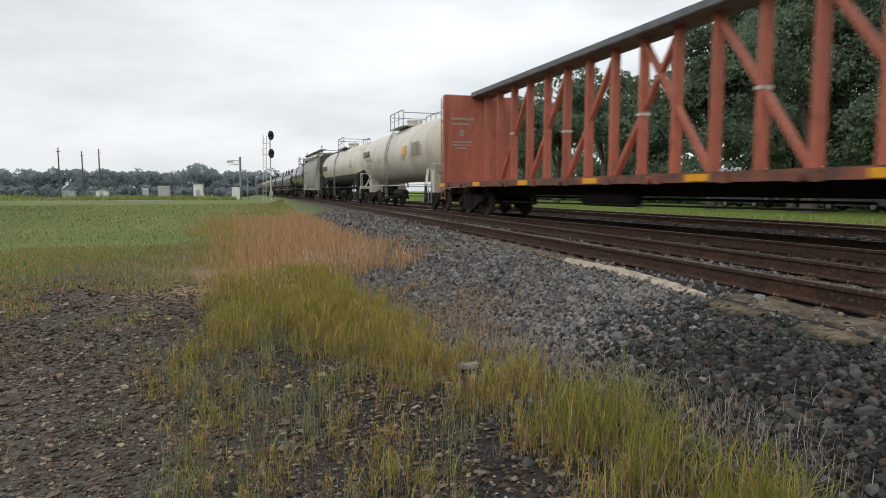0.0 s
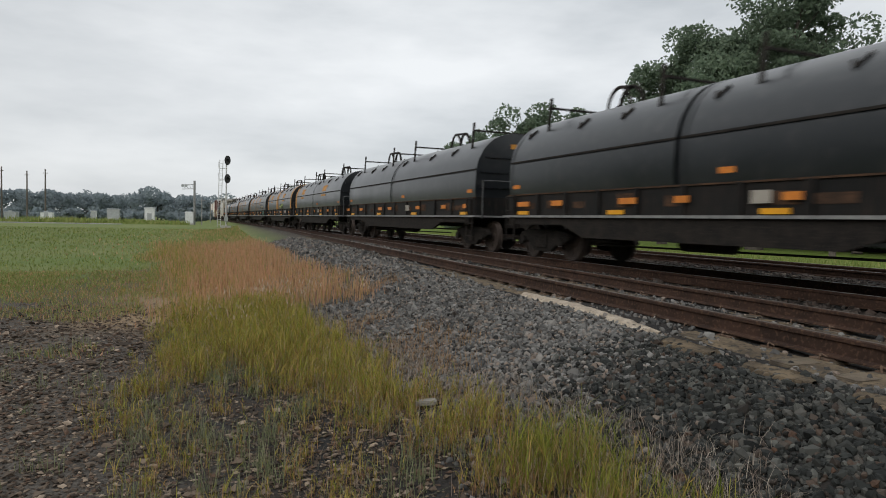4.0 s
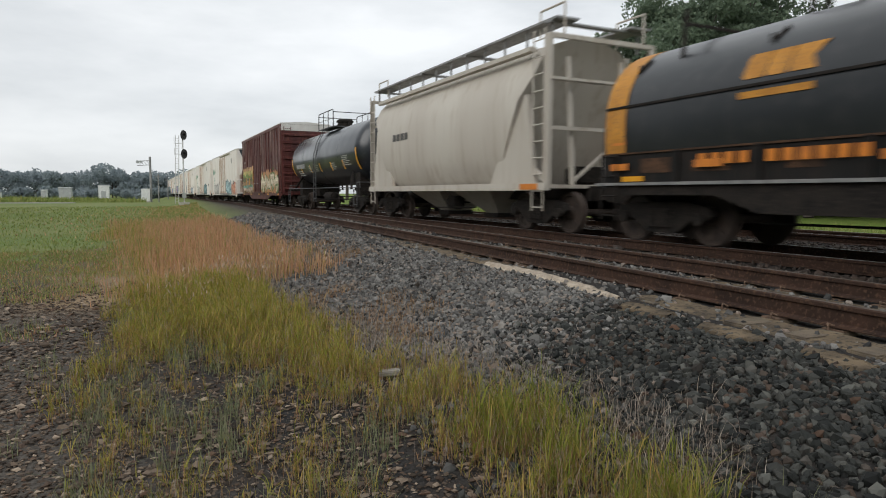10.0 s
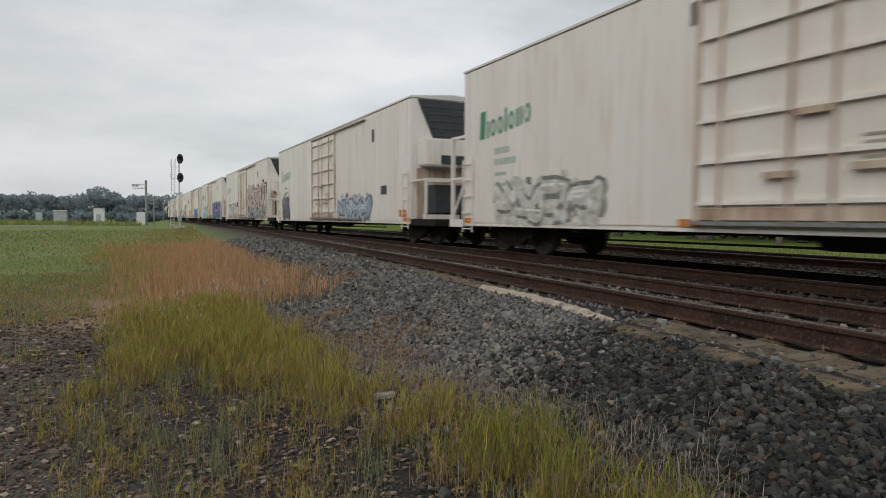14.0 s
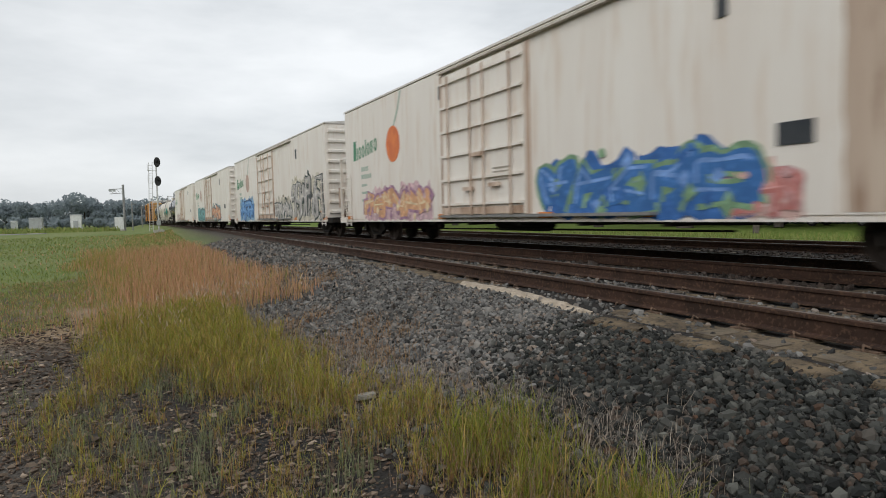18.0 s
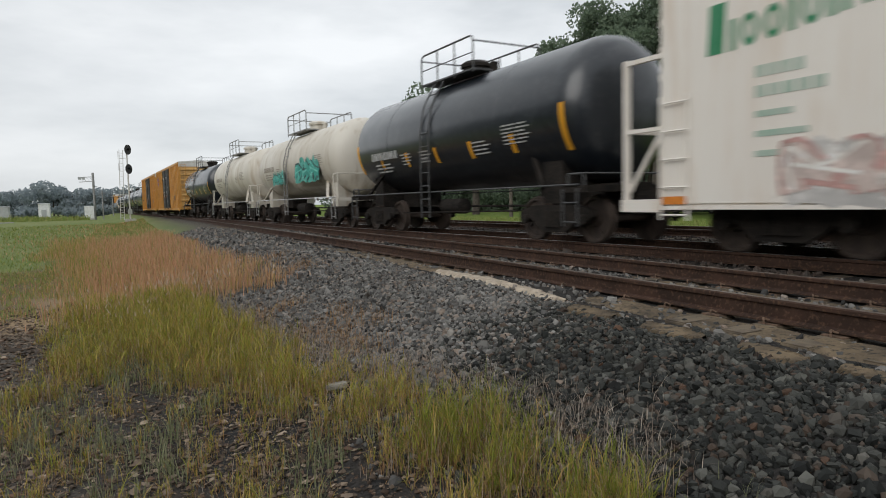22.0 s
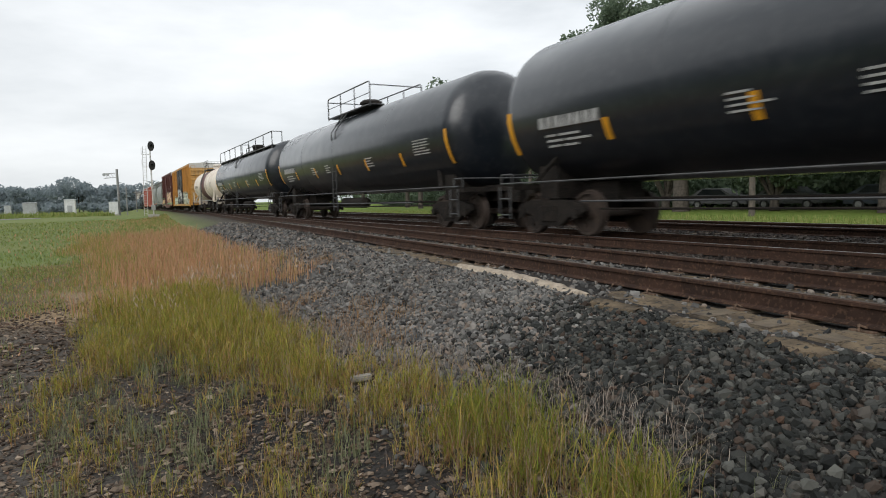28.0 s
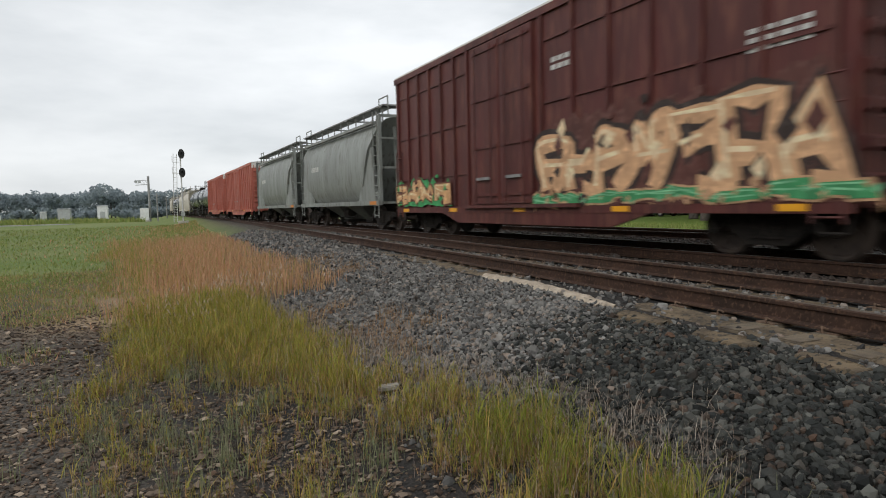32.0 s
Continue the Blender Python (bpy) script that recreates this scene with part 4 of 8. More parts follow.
    # verge beyond the far line
    for _ in range(14000):
        y = 6 + 60 * rnd.random() ** 1.3
        x = line_at(y)[0] + rnd.uniform(8.2, 17.5)
        blade(lawn, x, y, rnd.uniform(0.08, 0.3), 0.03, 0.5)
    for _ in range(9000):
        x = rnd.uniform(-62, -6)
        y = rnd.uniform(126, 147)
        mound = smooth(0.0, 0.5, noise.noise((x * 0.09, y * 0.05, 12)) + 0.25)
        blade(lawn, x, y, rnd.uniform(0.1, 0.3) + 1.1 * mound * rnd.random(), 0.16, 0.5)
    blades("tall_grass", green, GRASS, "tall yellow-green grass growing through the gravel")
    blades("fresh_grass", lush_blades, FRESH, "fresh bright green tufts at the foot of the stones")
    blades("dry_grass", dry, GRASS_DRY, "reddish dry grass beside the track shoulder")
    blades("dry_stems", stems, STEM, "thin reddish-brown stems among the green tufts")
    blades("seed_heads", heads, SEED, "pale feathery seed heads above the grass")
    blades("gravel_weeds", weeds, WEED, "thin grey-green weeds on worn gravel", "weeds")
    blades("dead_twigs", twigs, TWIG, "dry brown twigs among the stones", "weeds")
    blades("field_grass", lawn, LAWN, "short green grass of the field and verge")


build_grass()


def build_sand():
    """Pale sand spilled along the tie ends."""
    rnd = random.Random(5)
    for (xa, ya, xb, yb, w) in ((4.04, 8.6, 3.72, 5.0, 0.17), (3.62, 4.75, 3.58, 4.1, 0.2), (3.6, 3.75, 3.55, 3.1, 0.2), (3.58, 2.8, 3.55, 2.3, 0.18), (3.6, 2.1, 3.58, 1.7, 0.16)):
        bm = bmesh.new()
        k = 34
        rows = []
        for i in range(k + 1):
            t = i / k
            x, y = xa + (xb - xa) * t, ya + (yb - ya) * t
            e = w * (0.35 + 0.9 * math.sin(math.pi * min(1, max(0, t))) ** 0.5) * rnd.uniform(0.35, 1.3)
            x += rnd.gauss(0, 0.012)
            rows.append([bm.verts.new((x + o * e, y, ground_z(x, y) + hgt)) for o, hgt in ((-1, -0.02), (-0.5, 0.045), (0.3, 0.055), (1, -0.01))])
        for a, b in zip(rows, rows[1:]):
            for j in range(3):
                bm.faces.new((a[j], a[j + 1], b[j + 1], b[j]))
        me = mesh_of("sand_spill", bm, SAND if ya > 8 else TAN_SOIL, smooth=True)
        tagged(new("sand_spill", me), "pale sand spilled along the weathered tie ends" if ya > 8 else "tan soil packed against the weathered tie ends", "sand", kind="stuff")


build_sand()


def soil_strip(x0, x1, y1, top, label):
    """Trodden soil and stone dust packed level with the tie tops."""
    ys = axis_steps([(-12.0, 0.8, 0.8), (0.8, y1, 0.22)])
    xs = axis_steps([(x0, x1, 0.1)])
    verts = []
    for y in ys:
        for i, x in enumerate(xs):
            edge = i in (0, len(xs) - 1)
            wob = 0.1 * noise.noise((y * 1.7, i * 0.1, x0)) if edge else 0.0
            verts.append((x + wob, y, top - 0.04 * edge + 0.022 * noise.noise((x * 5, y * 3, 4)) + 0.01 * noise.noise((x * 17, y * 15, 6))))
    k = len(xs)
    faces = [(j * k + i, j * k + i + 1, (j + 1) * k + i + 1, (j + 1) * k + i) for j in range(len(ys) - 1) for i in range(k - 1)]
    tagged(pydata("track_soil", verts, faces, TAN_SOIL), label, "soil", kind="stuff")


soil_strip(3.92, 4.43, 17.0, -0.212, "tan soil and stone dust along the foot of the rail")
soil_strip(4.58, 5.92, 22.0, -0.21, "dusty soil between the rails of the near track")


def build_slab():
    t = thing("concrete_scrap", pose(1.14, 4.56, ground_z(1.14, 4.56) + 0.06, 6, -4, -14), "small flat scrap of pale concrete lying in the grass", "rubble")
    boxed("slab", SCRAP, t, -0.085, 0.085, -0.035, 0.035, -0.02, 0.02, bevel=0.008)


build_slab()

# ---- signals, sheds and poles by the far end of the line ----


def build_signal():
    t = thing("railway_signal", pose(0.2, 85, ground_z(0.2, 85), 0, 0, 4), "tall aluminium railway signal with two black heads and a ladder", "railway signal")
    bm = bmesh.new()
    box(bm, -0.6, 0.6, -0.5, 0.5, 0, 0.35)
    part("foundation", bm, CONCRETE, t, bevel=0.03)
    bm = bmesh.new()
    rod(bm, (0, 0, 0.3), (0, 0, 9.2), 0.085, 10)
    part("mast", bm, SIG_ALU, t, smooth=True)
    boxed("case", HUT_GREY, t, -0.22, 0.22, -0.2, 0.2, 0.9, 1.5)
    bm = bmesh.new()
    for x in (-1.05, -0.65):
        rod(bm, (x, 0.1, 0.2), (x + 0.25, 0.1, 8.6), 0.04, 6)
    for i in range(26):
        f = i / 26
        rod(bm, (-1.05 + 0.25 * f, 0.1, 0.5 + 8 * f), (-0.65 + 0.25 * f, 0.1, 0.5 + 8 * f), 0.02, 5)
    part("ladder", bm, SIG_ALU, t)
    for z in (3.3, 6.2, 7.6):
        bm = bmesh.new()
        rod(bm, (-0.95, 0.1, z), (0, 0, z), 0.03, 6)
        rod(bm, (-0.95, 0.1, z), (-0.95, 0.1, z + 0.8), 0.02, 6)
        part("platform_brace", bm, SIG_ALU, t)
    for z in (8.6, 6.3):
        h = bmesh.new()
        lathe(h, [(-0.03, 0.1), (-0.03, 0.6), (0.03, 0.6), (0.03, 0.1)], "Y", 20, (0.12, -0.25, z))
        for v in h.verts:
            v.co.x = 0.12 + (v.co.x - 0.12) * 0.62
        box(h, -0.04, 0.26, -0.22, 0.15, z - 0.5, z + 0.35)
        head = part("signal_head", h, SIG_BLACK, t)
        b = bmesh.new()
        rod(b, (0.12, -0.28, z + 0.12), (0.12, -0.6, z + 0.07), 0.13, 10, caps=False)
        part("hood", b, SIG_BLACK, head)


build_signal()


def build_cantilever():
    t = thing("signal_cantilever", pose(-5.2, 130, ground_z(-5.2, 130)), "grey signal cantilever mast with a short arm", "railway signal")
    bm = bmesh.new()
    rod(bm, (0, 0, 0), (0, 0, 8.4), 0.2, 10)
    part("mast", bm, RAILING, t)
    bm = bmesh.new()
    for z in (6.9, 7.7):
        rod(bm, (0, 0, z), (-2.2, 0, z - 0.15), 0.06, 6)
    for k in range(4):
        rod(bm, (-0.55 * k, 0, 6.9), (-0.55 * (k + 1), 0, 7.6), 0.03, 6)
    part("arm", bm, RAILING, t)
    for x in (-1.5, -2.1):
        bm = bmesh.new()
        lathe(bm, [(-0.03, 0.1), (-0.03, 0.28), (0.03, 0.28), (0.03, 0.1)], "Y", 16, (x, -0.2, 7.4))
        part("signal_head", bm, HUT_GREY, t)
    c = thing("relay_case", pose(-6.1, 130, ground_z(-6.1, 130)), "white metal relay case on a concrete base", "equipment case")
    boxed("body", HUT_WHITE, c, -0.75, 0.75, -0.5, 0.5, 0.25, 2.5, bevel=0.04)
    boxed("base", CONCRETE, c, -0.85, 0.85, -0.6, 0.6, 0, 0.25)
    for x, y, h in ((-3.9, 130, 5.2), (-2.6, 150, 4.6)):
        p = thing("line_pole", pose(x, y, ground_z(x, y)), "short pale pole beside the track", "pole", "line poles")
        bm = bmesh.new()
        rod(bm, (0, 0, 0), (0, 0, h), 0.11, 8)
        part("shaft", bm, RAILING, p)
        bm = bmesh.new()
        box(bm, -0.5, 0.5, -0.06, 0.06, h - 0.5, h - 0.38)
        part("crossarm", bm, RAILING, p)


build_cantilever()


def shed(x, y, w, d, h, material, label, roof=None):
    t = thing("shed", pose(x, y, ground_z(x, y)), label, "shed", "trackside sheds")
    boxed("shell", material, t, -w / 2, w / 2, -d / 2, d / 2, 0, h, bevel=0.02)
    bm = bmesh.new()
    box(bm, -w / 2 - 0.12, w / 2 + 0.12, -d / 2 - 0.12, d / 2 + 0.12, h, h + 0.16, (-w / 2, w / 2, -d / 2, d / 2))
    part("roof", bm, roof or HUT_GREY, t)
    boxed("door", HUT_GREY, t, -0.45, 0.45, -d / 2 - 0.05, -d / 2 - 0.003, 0.1, 2.05)


shed(-14.9, 150, 1.9, 2.0, 3.2, HUT_WHITE, "white metal equipment shed at the edge of the field")
shed(-21.9, 150, 2.2, 2.2, 2.7, HUT_GREY, "weathered grey shed at the edge of the field")
shed(-26.0, 152, 1.0, 1.2, 2.2, HUT_WHITE, "small white shed in front of the trees")
shed(-40.0, 176, 2.4, 2.4, 1.7, HUT_WHITE, "low white shed partly hidden by trees")
shed(-49.0, 182, 2.6, 2.4, 1.6, HUT_GREY, "low grey shed partly hidden by trees")


def build_poles():
    for x, h in ((-50.5, 12.6), (-45.2, 11.8), (-41.3, 12.4)):
        p = thing("utility_pole", pose(x, 180, ground_z(x, 180)), "tall grey wooden utility pole with one crossarm", "utility pole", "utility poles")
        bm = bmesh.new()
        rod(bm, (0, 0, 0), (0, 0, h), 0.22, 8, 0.14)
        part("shaft", bm, WOOD_POLE, p)
        boxed("crossarm", WOOD_POLE, p, -0.5, 0.5, -0.06, 0.06, h - 1.05, h - 0.93)
    bm = bmesh.new()
    box(bm, -260, -16.5, 118, 122, -0.9, -0.79)
    me = mesh_of("road", bm, ROAD)
    tagged(new("road", me), "pale road across the far side of the field", "road", kind="structure")


build_poles()

# ---- trees ----


def leaf_mesh(name, centres, per, spread, size, material, seed):
    """Clumps of small leaf cards: centres are rows of x, y, z, radius."""
    rnd = np.random.RandomState(seed)
    c = np.array(centres)
    idx = np.repeat(np.arange(len(c)), per)
    n = len(idx)
    d = rnd.normal(size=(n, 3))
    d /= np.linalg.norm(d, axis=1)[:, None]
    p = c[idx, :3] + d * (c[idx, 3] * rnd.uniform(0.35, 1.0, n) ** 0.5)[:, None] * np.array([1, 1, 0.8]) * spread
    a, b = rnd.normal(size=(n, 3)), rnd.normal(size=(n, 3))
    a /= np.linalg.norm(a, axis=1)[:, None]
    b -= a * (a * b).sum(1)[:, None]
    b /= np.linalg.norm(b, axis=1)[:, None]
    s = size * rnd.uniform(0.6, 1.4, n)[:, None]
    v = np.stack([p - a * s, p + b * s * 0.55, p + a * s, p - b * s * 0.55], axis=1)
    me = bpy.data.meshes.new(name)
    me.vertices.add(n * 4)
    me.vertices.foreach_set("co", v.ravel())
    me.loops.add(n * 4)
    me.loops.foreach_set("vertex_index", np.arange(n * 4))
    me.polygons.add(n)
    me.polygons.foreach_set("loop_start", np.arange(0, n * 4, 4))
    me.update(calc_edges=True)
    me.materials.append(material)
    return me


def tree(x, y, height, crown, seed, leaves=9000, size=0.22, trunk=0.42, low=0.3, material=None, group="oak trees", label=""):
    rnd = random.Random(seed)
    t = thing("oak_tree", pose(x, y, ground_z(x, y)), label or "broad dark-green oak tree with an uneven leafy crown", "tree", group)
    bm = bmesh.new()
    tips = []
    fork = height * low
    rod(bm, (0, 0, 0), (0.1, 0.1, fork), trunk, 10, trunk * 0.72)
    for i in range(9):
        a = i * 2.4 + rnd.uniform(-0.4, 0.4)
        out = crown * rnd.uniform(0.35, 0.72)
        top = Vector((math.cos(a) * out, math.sin(a) * out, rnd.uniform(fork + (height - fork) * 0.25, height * 0.86)))
        mid = Vector((0.1, 0.1, fork - 0.2)).lerp(top, 0.5) + Vector((0, 0, height * 0.05))
        rod(bm, (0.1, 0.1, fork - 0.3), mid, trunk * 0.42, 7, trunk * 0.26)
        rod(bm, mid, top, trunk * 0.26, 6, trunk * 0.08)
        tips.append(top)
        for _ in range(4):
            q = mid.lerp(top, rnd.uniform(0.2, 0.9)) + Vector((rnd.gauss(0, 1), rnd.gauss(0, 1), rnd.uniform(-0.3, 1))) * crown * 0.24
            rod(bm, mid.lerp(top, 0.4), q, trunk * 0.1, 5, trunk * 0.04)
            tips.append(q)
    part("trunk", bm, BARK, t, smooth=True)
    rows = []
    for q in tips:
        for _ in range(3):
            r = crown * rnd.uniform(0.11, 0.27)
            rows.append((q.x + rnd.gauss(0, crown * 0.15), q.y + rnd.gauss(0, crown * 0.13), min(height - r * 0.6, q.z + rnd.gauss(0.2, crown * 0.1)), r))
    me = leaf_mesh("crown", rows, max(10, leaves // len(rows)), 1.0, size, material or LEAF, seed)
    part("crown", me, LEAF, t)
    return t


tree(31.6, 31.2, 18.0, 6.3, 1, 48000, 0.14, 0.55, 0.2)
tree(34, 35, 9.0, 5.0, 21, 22000, 0.15, 0.35, 0.12)
tree(34.5, 26.5, 7.5, 4.6, 22, 20000, 0.15, 0.3, 0.12)
tree(33, 19, 8.5, 5.0, 2, 26000, 0.15, 0.5)
tree(31.5, 40, 15.5, 5.4, 3, 28000, 0.15, 0.4)
tree(30.5, 54, 13.2, 5.6, 4, 30000, 0.17, 0.4)
tree(30, 63, 12.6, 5.0, 16, 26000, 0.18, 0.4)
tree(31, 74, 12.5, 5.0, 5, 16000, 0.2, 0.35)
tree(34, 86, 12.5, 6.0, 6, 12000, 0.24, 0.35)
tree(33, 104, 11.5, 6.0, 7, 4500, 0.34, 0.35)
tree(31, 126, 11.0, 6.0, 8, 4000, 0.36, 0.35)
tree(27, 150, 11.0, 6.5, 9, 4000, 0.38, 0.35)
tree(24, 178, 10.5, 6.5, 10, 4000, 0.4, 0.35)
tree(36, 10, 8.5, 6.0, 11, 20000, 0.17, 0.5)
tree(45, 30, 10.0, 6.5, 12, 16000, 0.2, 0.45)
tree(46, 52, 13, 7.0, 13, 14000, 0.22, 0.5)
tree(44, 18, 9.0, 6.0, 14, 14000, 0.2, 0.45)
tree(48, 74, 12, 7.0, 15, 9000, 0.26, 0.5)


def build_tree_line():
    """The woods across the field: one belt of uneven crowns and undergrowth."""
    rnd = random.Random(77)
    rows = []
    for i in range(950):
        x = -260 + 262 * rnd.random()
        y = 232 + rnd.uniform(-14, 18) - 0.18 * max(0, -x - 60)
        h = 7.4 + 2.2 * noise.noise((x * 0.035, 4, 0)) + 1.2 * noise.noise((x * 0.14, 9, 0))
        if -26 < x < -18:
            h += 1.2
        z = rnd.random() ** 0.7 * h
        rows.append((x, y, z - 0.6, rnd.uniform(1.4, 2.8)))
    for i in range(150):
        x = -110 + 112 * rnd.random()
        rows.append((x, 200 + rnd.uniform(-8, 8), rnd.uniform(-0.4, 1.4), rnd.uniform(0.9, 1.7)))
    # unseen belt added to the west, behind the camera, to darken the cars' reflections
    for i in range(620):
        y = -150 + 225 * rnd.random()
        rows.append((-35 + rnd.uniform(-4, 4), y, rnd.random() ** 0.8 * (14 + 2.5 * noise.noise((y * 0.05, 2, 0))) - 0.6, rnd.uniform(1.6, 2.8)))
    me = leaf_mesh("far_woods", rows, 110, 1.0, 0.5, LEAF_HAZED, 17)
    tagged(new("far_woods", me), "haze-paled green belt of trees across the field, with an added unseen belt", "woods", kind="stuff")
    bm = bmesh.new()
    for i in range(90):
        x = -240 + 240 * rnd.random()
        rod(bm, (x, 236, -0.9), (x + rnd.uniform(-0.4, 0.4), 236, 6), 0.25, 5, 0.1)
    tagged(new("far_trunks", mesh_of("far_trunks", bm, BARK)), "trunks within the far belt of trees", "woods", kind="stuff")
    rows = []
    for i in range(130):
        x = rnd.uniform(-1.0, 16)
        y = rnd.uniform(300, 330)
        rows.append((x, y, rnd.random() * (7 + 1.5 * noise.noise((x * 0.2, 1, 1))) - 0.5, rnd.uniform(1.5, 2.6)))
    me = leaf_mesh("woods_beyond_line", rows, 70, 1.0, 0.7, LEAF_HAZED, 19)
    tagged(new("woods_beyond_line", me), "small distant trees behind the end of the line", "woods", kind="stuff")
    # low scrub and a hedge behind the verge
    rows = []
    for i in range(700):
        y = 4 + 120 * rnd.random()
        x = 38 + 5 * rnd.random()
        rows.append((x + 4, y, rnd.uniform(-0.4, 6.5) * rnd.random(), rnd.uniform(0.8, 1.8)))
    for i in range(420):
        rows.append((41.5 + 2.5 * rnd.random(), 2 + 110 * rnd.random(), rnd.uniform(-0.6, 1.6), rnd.uniform(0.7, 1.2)))
    woods = []
    for i in range(520):
        y = -15 + 215 * rnd.random() ** 1.3
        woods.append((rnd.uniform(56, 72), y, rnd.random() * (11 + 2 * noise.noise((y * 0.06, 7, 0))) - 0.6, rnd.uniform(1.5, 2.8)))
    wm = leaf_mesh("woods_beyond_verge", woods, 100, 1.0, 0.42, LEAF, 29)
    tagged(new("woods_beyond_verge", wm), "dark green woods behind the verge and its oaks", "woods", kind="stuff")
    me = leaf_mesh("scrub", rows, 80, 1.0, 0.24, LEAF, 23)
    tagged(new("scrub", me), "low dark scrub behind the grass verge", "bushes", kind="stuff")


build_tree_line()


# ---- beyond the verge: parked cars, a low white building, a sign, poles ----
CAR_GLASS = mat("car_glass", (0.02, 0.025, 0.03), (0.03, 0.035, 0.04), 3, 0.15)
TAIL_RED = mat("tail_lamp_red", (0.3, 0.02, 0.015), (0.22, 0.015, 0.012), 6, 0.3)
TYRE = mat("tyre", (0.02, 0.02, 0.02), (0.03, 0.03, 0.03), 8, 0.9)


def parked_car(x, y, turn, rgb, label, long=4.6):
    t = thing("parked_car", pose(x, y, ground_z(x, y), 0, 0, turn), label, "car", "parked cars")
    body = mat("car_paint", rgb, tuple(v * 0.9 for v in rgb), 3, 0.3)
    h = long / 2
    bm = bmesh.new()
    plate(bm, [(-h, 0.35), (-h, 0.8), (-h + 0.3, 0.9), (-h + 1.2, 0.98), (-h + 1.9, 1.45), (h - 1.2, 1.5), (h - 0.4, 1.0), (h, 0.9), (h, 0.35)], -0.88, 0.88)
    part("body", bm, body, t, bevel=0.05)
    for x0 in (-0.905, 0.885):
        bm = bmesh.new()
        plate(bm, [(-h + 1.45, 1.0), (-h + 1.98, 1.38), (h - 1.3, 1.42), (h - 0.8, 1.02)], x0, x0 + 0.02)
        part("side_window", bm, CAR_GLASS, t)
    for sx in (-0.8, 0.8):
        for sy in (-h + 0.85, h - 0.85):
            bm = bmesh.new()
            lathe(bm, [(sx - 0.1, 0.05), (sx - 0.1, 0.32), (sx + 0.1, 0.32), (sx + 0.1, 0.05)], "X", 16, (0, sy, 0.32))
            part("wheel", bm, TYRE, t)
            bm = bmesh.new()
            rod(bm, (sx - 0.115, sy, 0.32), (sx + 0.115, sy, 0.32), 0.19, 14)
            part("hubcap", bm, RAILING, t)
    for sg in (-1, 1):
        a, b = sorted((sg * h, sg * (h + 0.07)))
        boxed("bumper", body, t, -0.8, 0.8, a, b, 0.38, 0.6, bevel=0.03)
        for sx in (-0.62, 0.62):
            boxed("lamp", TAIL_RED if sg > 0 else MARK_WHITE, t, sx - 0.16, sx + 0.16, a - 0.01, b - 0.02, 0.66, 0.8)
    for x0 in (-0.9, 0.885):
        boxed("door_line", TYRE, t, x0, x0 + 0.012, 0.02, 0.05, 0.45, 0.98)


parked_car(38.0, 33.5, 12, (0.16, 0.16, 0.17), "grey car parked beyond the grass verge")
parked_car(38.2, 28.0, 5, (0.11, 0.115, 0.12), "grey-green car parked beyond the grass verge")
parked_car(38.6, 22.0, 8, (0.05, 0.06, 0.08), "dark car parked beyond the grass verge")
parked_car(38.2, 44.0, 8, (0.09, 0.095, 0.11), "dark blue-grey car parked beyond the grass verge")


def low_building(x, y, w, d, h, label):
    t = thing("low_building", pose(x, y, ground_z(x, y), 0, 0, 3), label, "building")
    boxed("wall", HUT_WHITE, t, -w / 2, w / 2, -d / 2, d / 2, 0, h)
    bm = bmesh.new()
    prism(bm, [(-w / 2 - 0.4, h), (w / 2 + 0.4, h), (0, h + 1.3)], -d / 2 - 0.4, d / 2 + 0.4)
    part("roof", bm, HUT_GREY, t)
    k = int(d / 3)
    for i in range(k):
        yy = -d / 2 + (i + 0.5) * d / k
        win = boxed("window", CAR_GLASS, t, -w / 2 - 0.03, -w / 2 - 0.002, yy - 0.6, yy + 0.6, 1.0, 2.1)
        boxed("window_frame", HUT_WHITE, win, -w / 2 - 0.05, -w / 2 - 0.03, yy - 0.66, yy + 0.66, 2.1, 2.18)


low_building(52, 36, 8, 22, 2.9, "low white building behind the parked cars")
low_building(56, 66, 8, 16, 3.0, "low white house behind the trees")


def roadside_pole(x, y, h):
    p = thing("utility_pole", pose(x, y, ground_z(x, y)), "weathered wooden utility pole among the trees", "utility pole", "utility poles")
    bm = bmesh.new()
    rod(bm, (0, 0, 0), (0, 0, h), 0.16, 8, 0.11)
    part("shaft", bm, WOOD_POLE, p)
    boxed("crossarm", WOOD_POLE, p, -0.9, 0.9, -0.07, 0.07, h - 0.9, h - 0.75)


roadside_pole(27.5, 43, 9.0)
roadside_pole(27.0, 22, 9.0)
bm = bmesh.new()
for z in (8.2, 7.6):
    path_rod(bm, [(27.6 - 0.0025 * i, -20 + 8 * i, z - 0.5 * math.sin(math.pi * ((i % 5) / 5)) * 0.6) for i in range(20)], 0.018, 5)
tagged(new("overhead_wire", mesh_of("overhead_wire", bm, SIG_BLACK)), "thin dark overhead wires along the verge", "wire", kind="structure")

# ---- rolling stock: shared running gear ----
# A car's own space: y runs along the line (the leading end is -y), the side that faces the field is -x, z = 0 at the railhead.
CARS = []
WHEELSETS = []


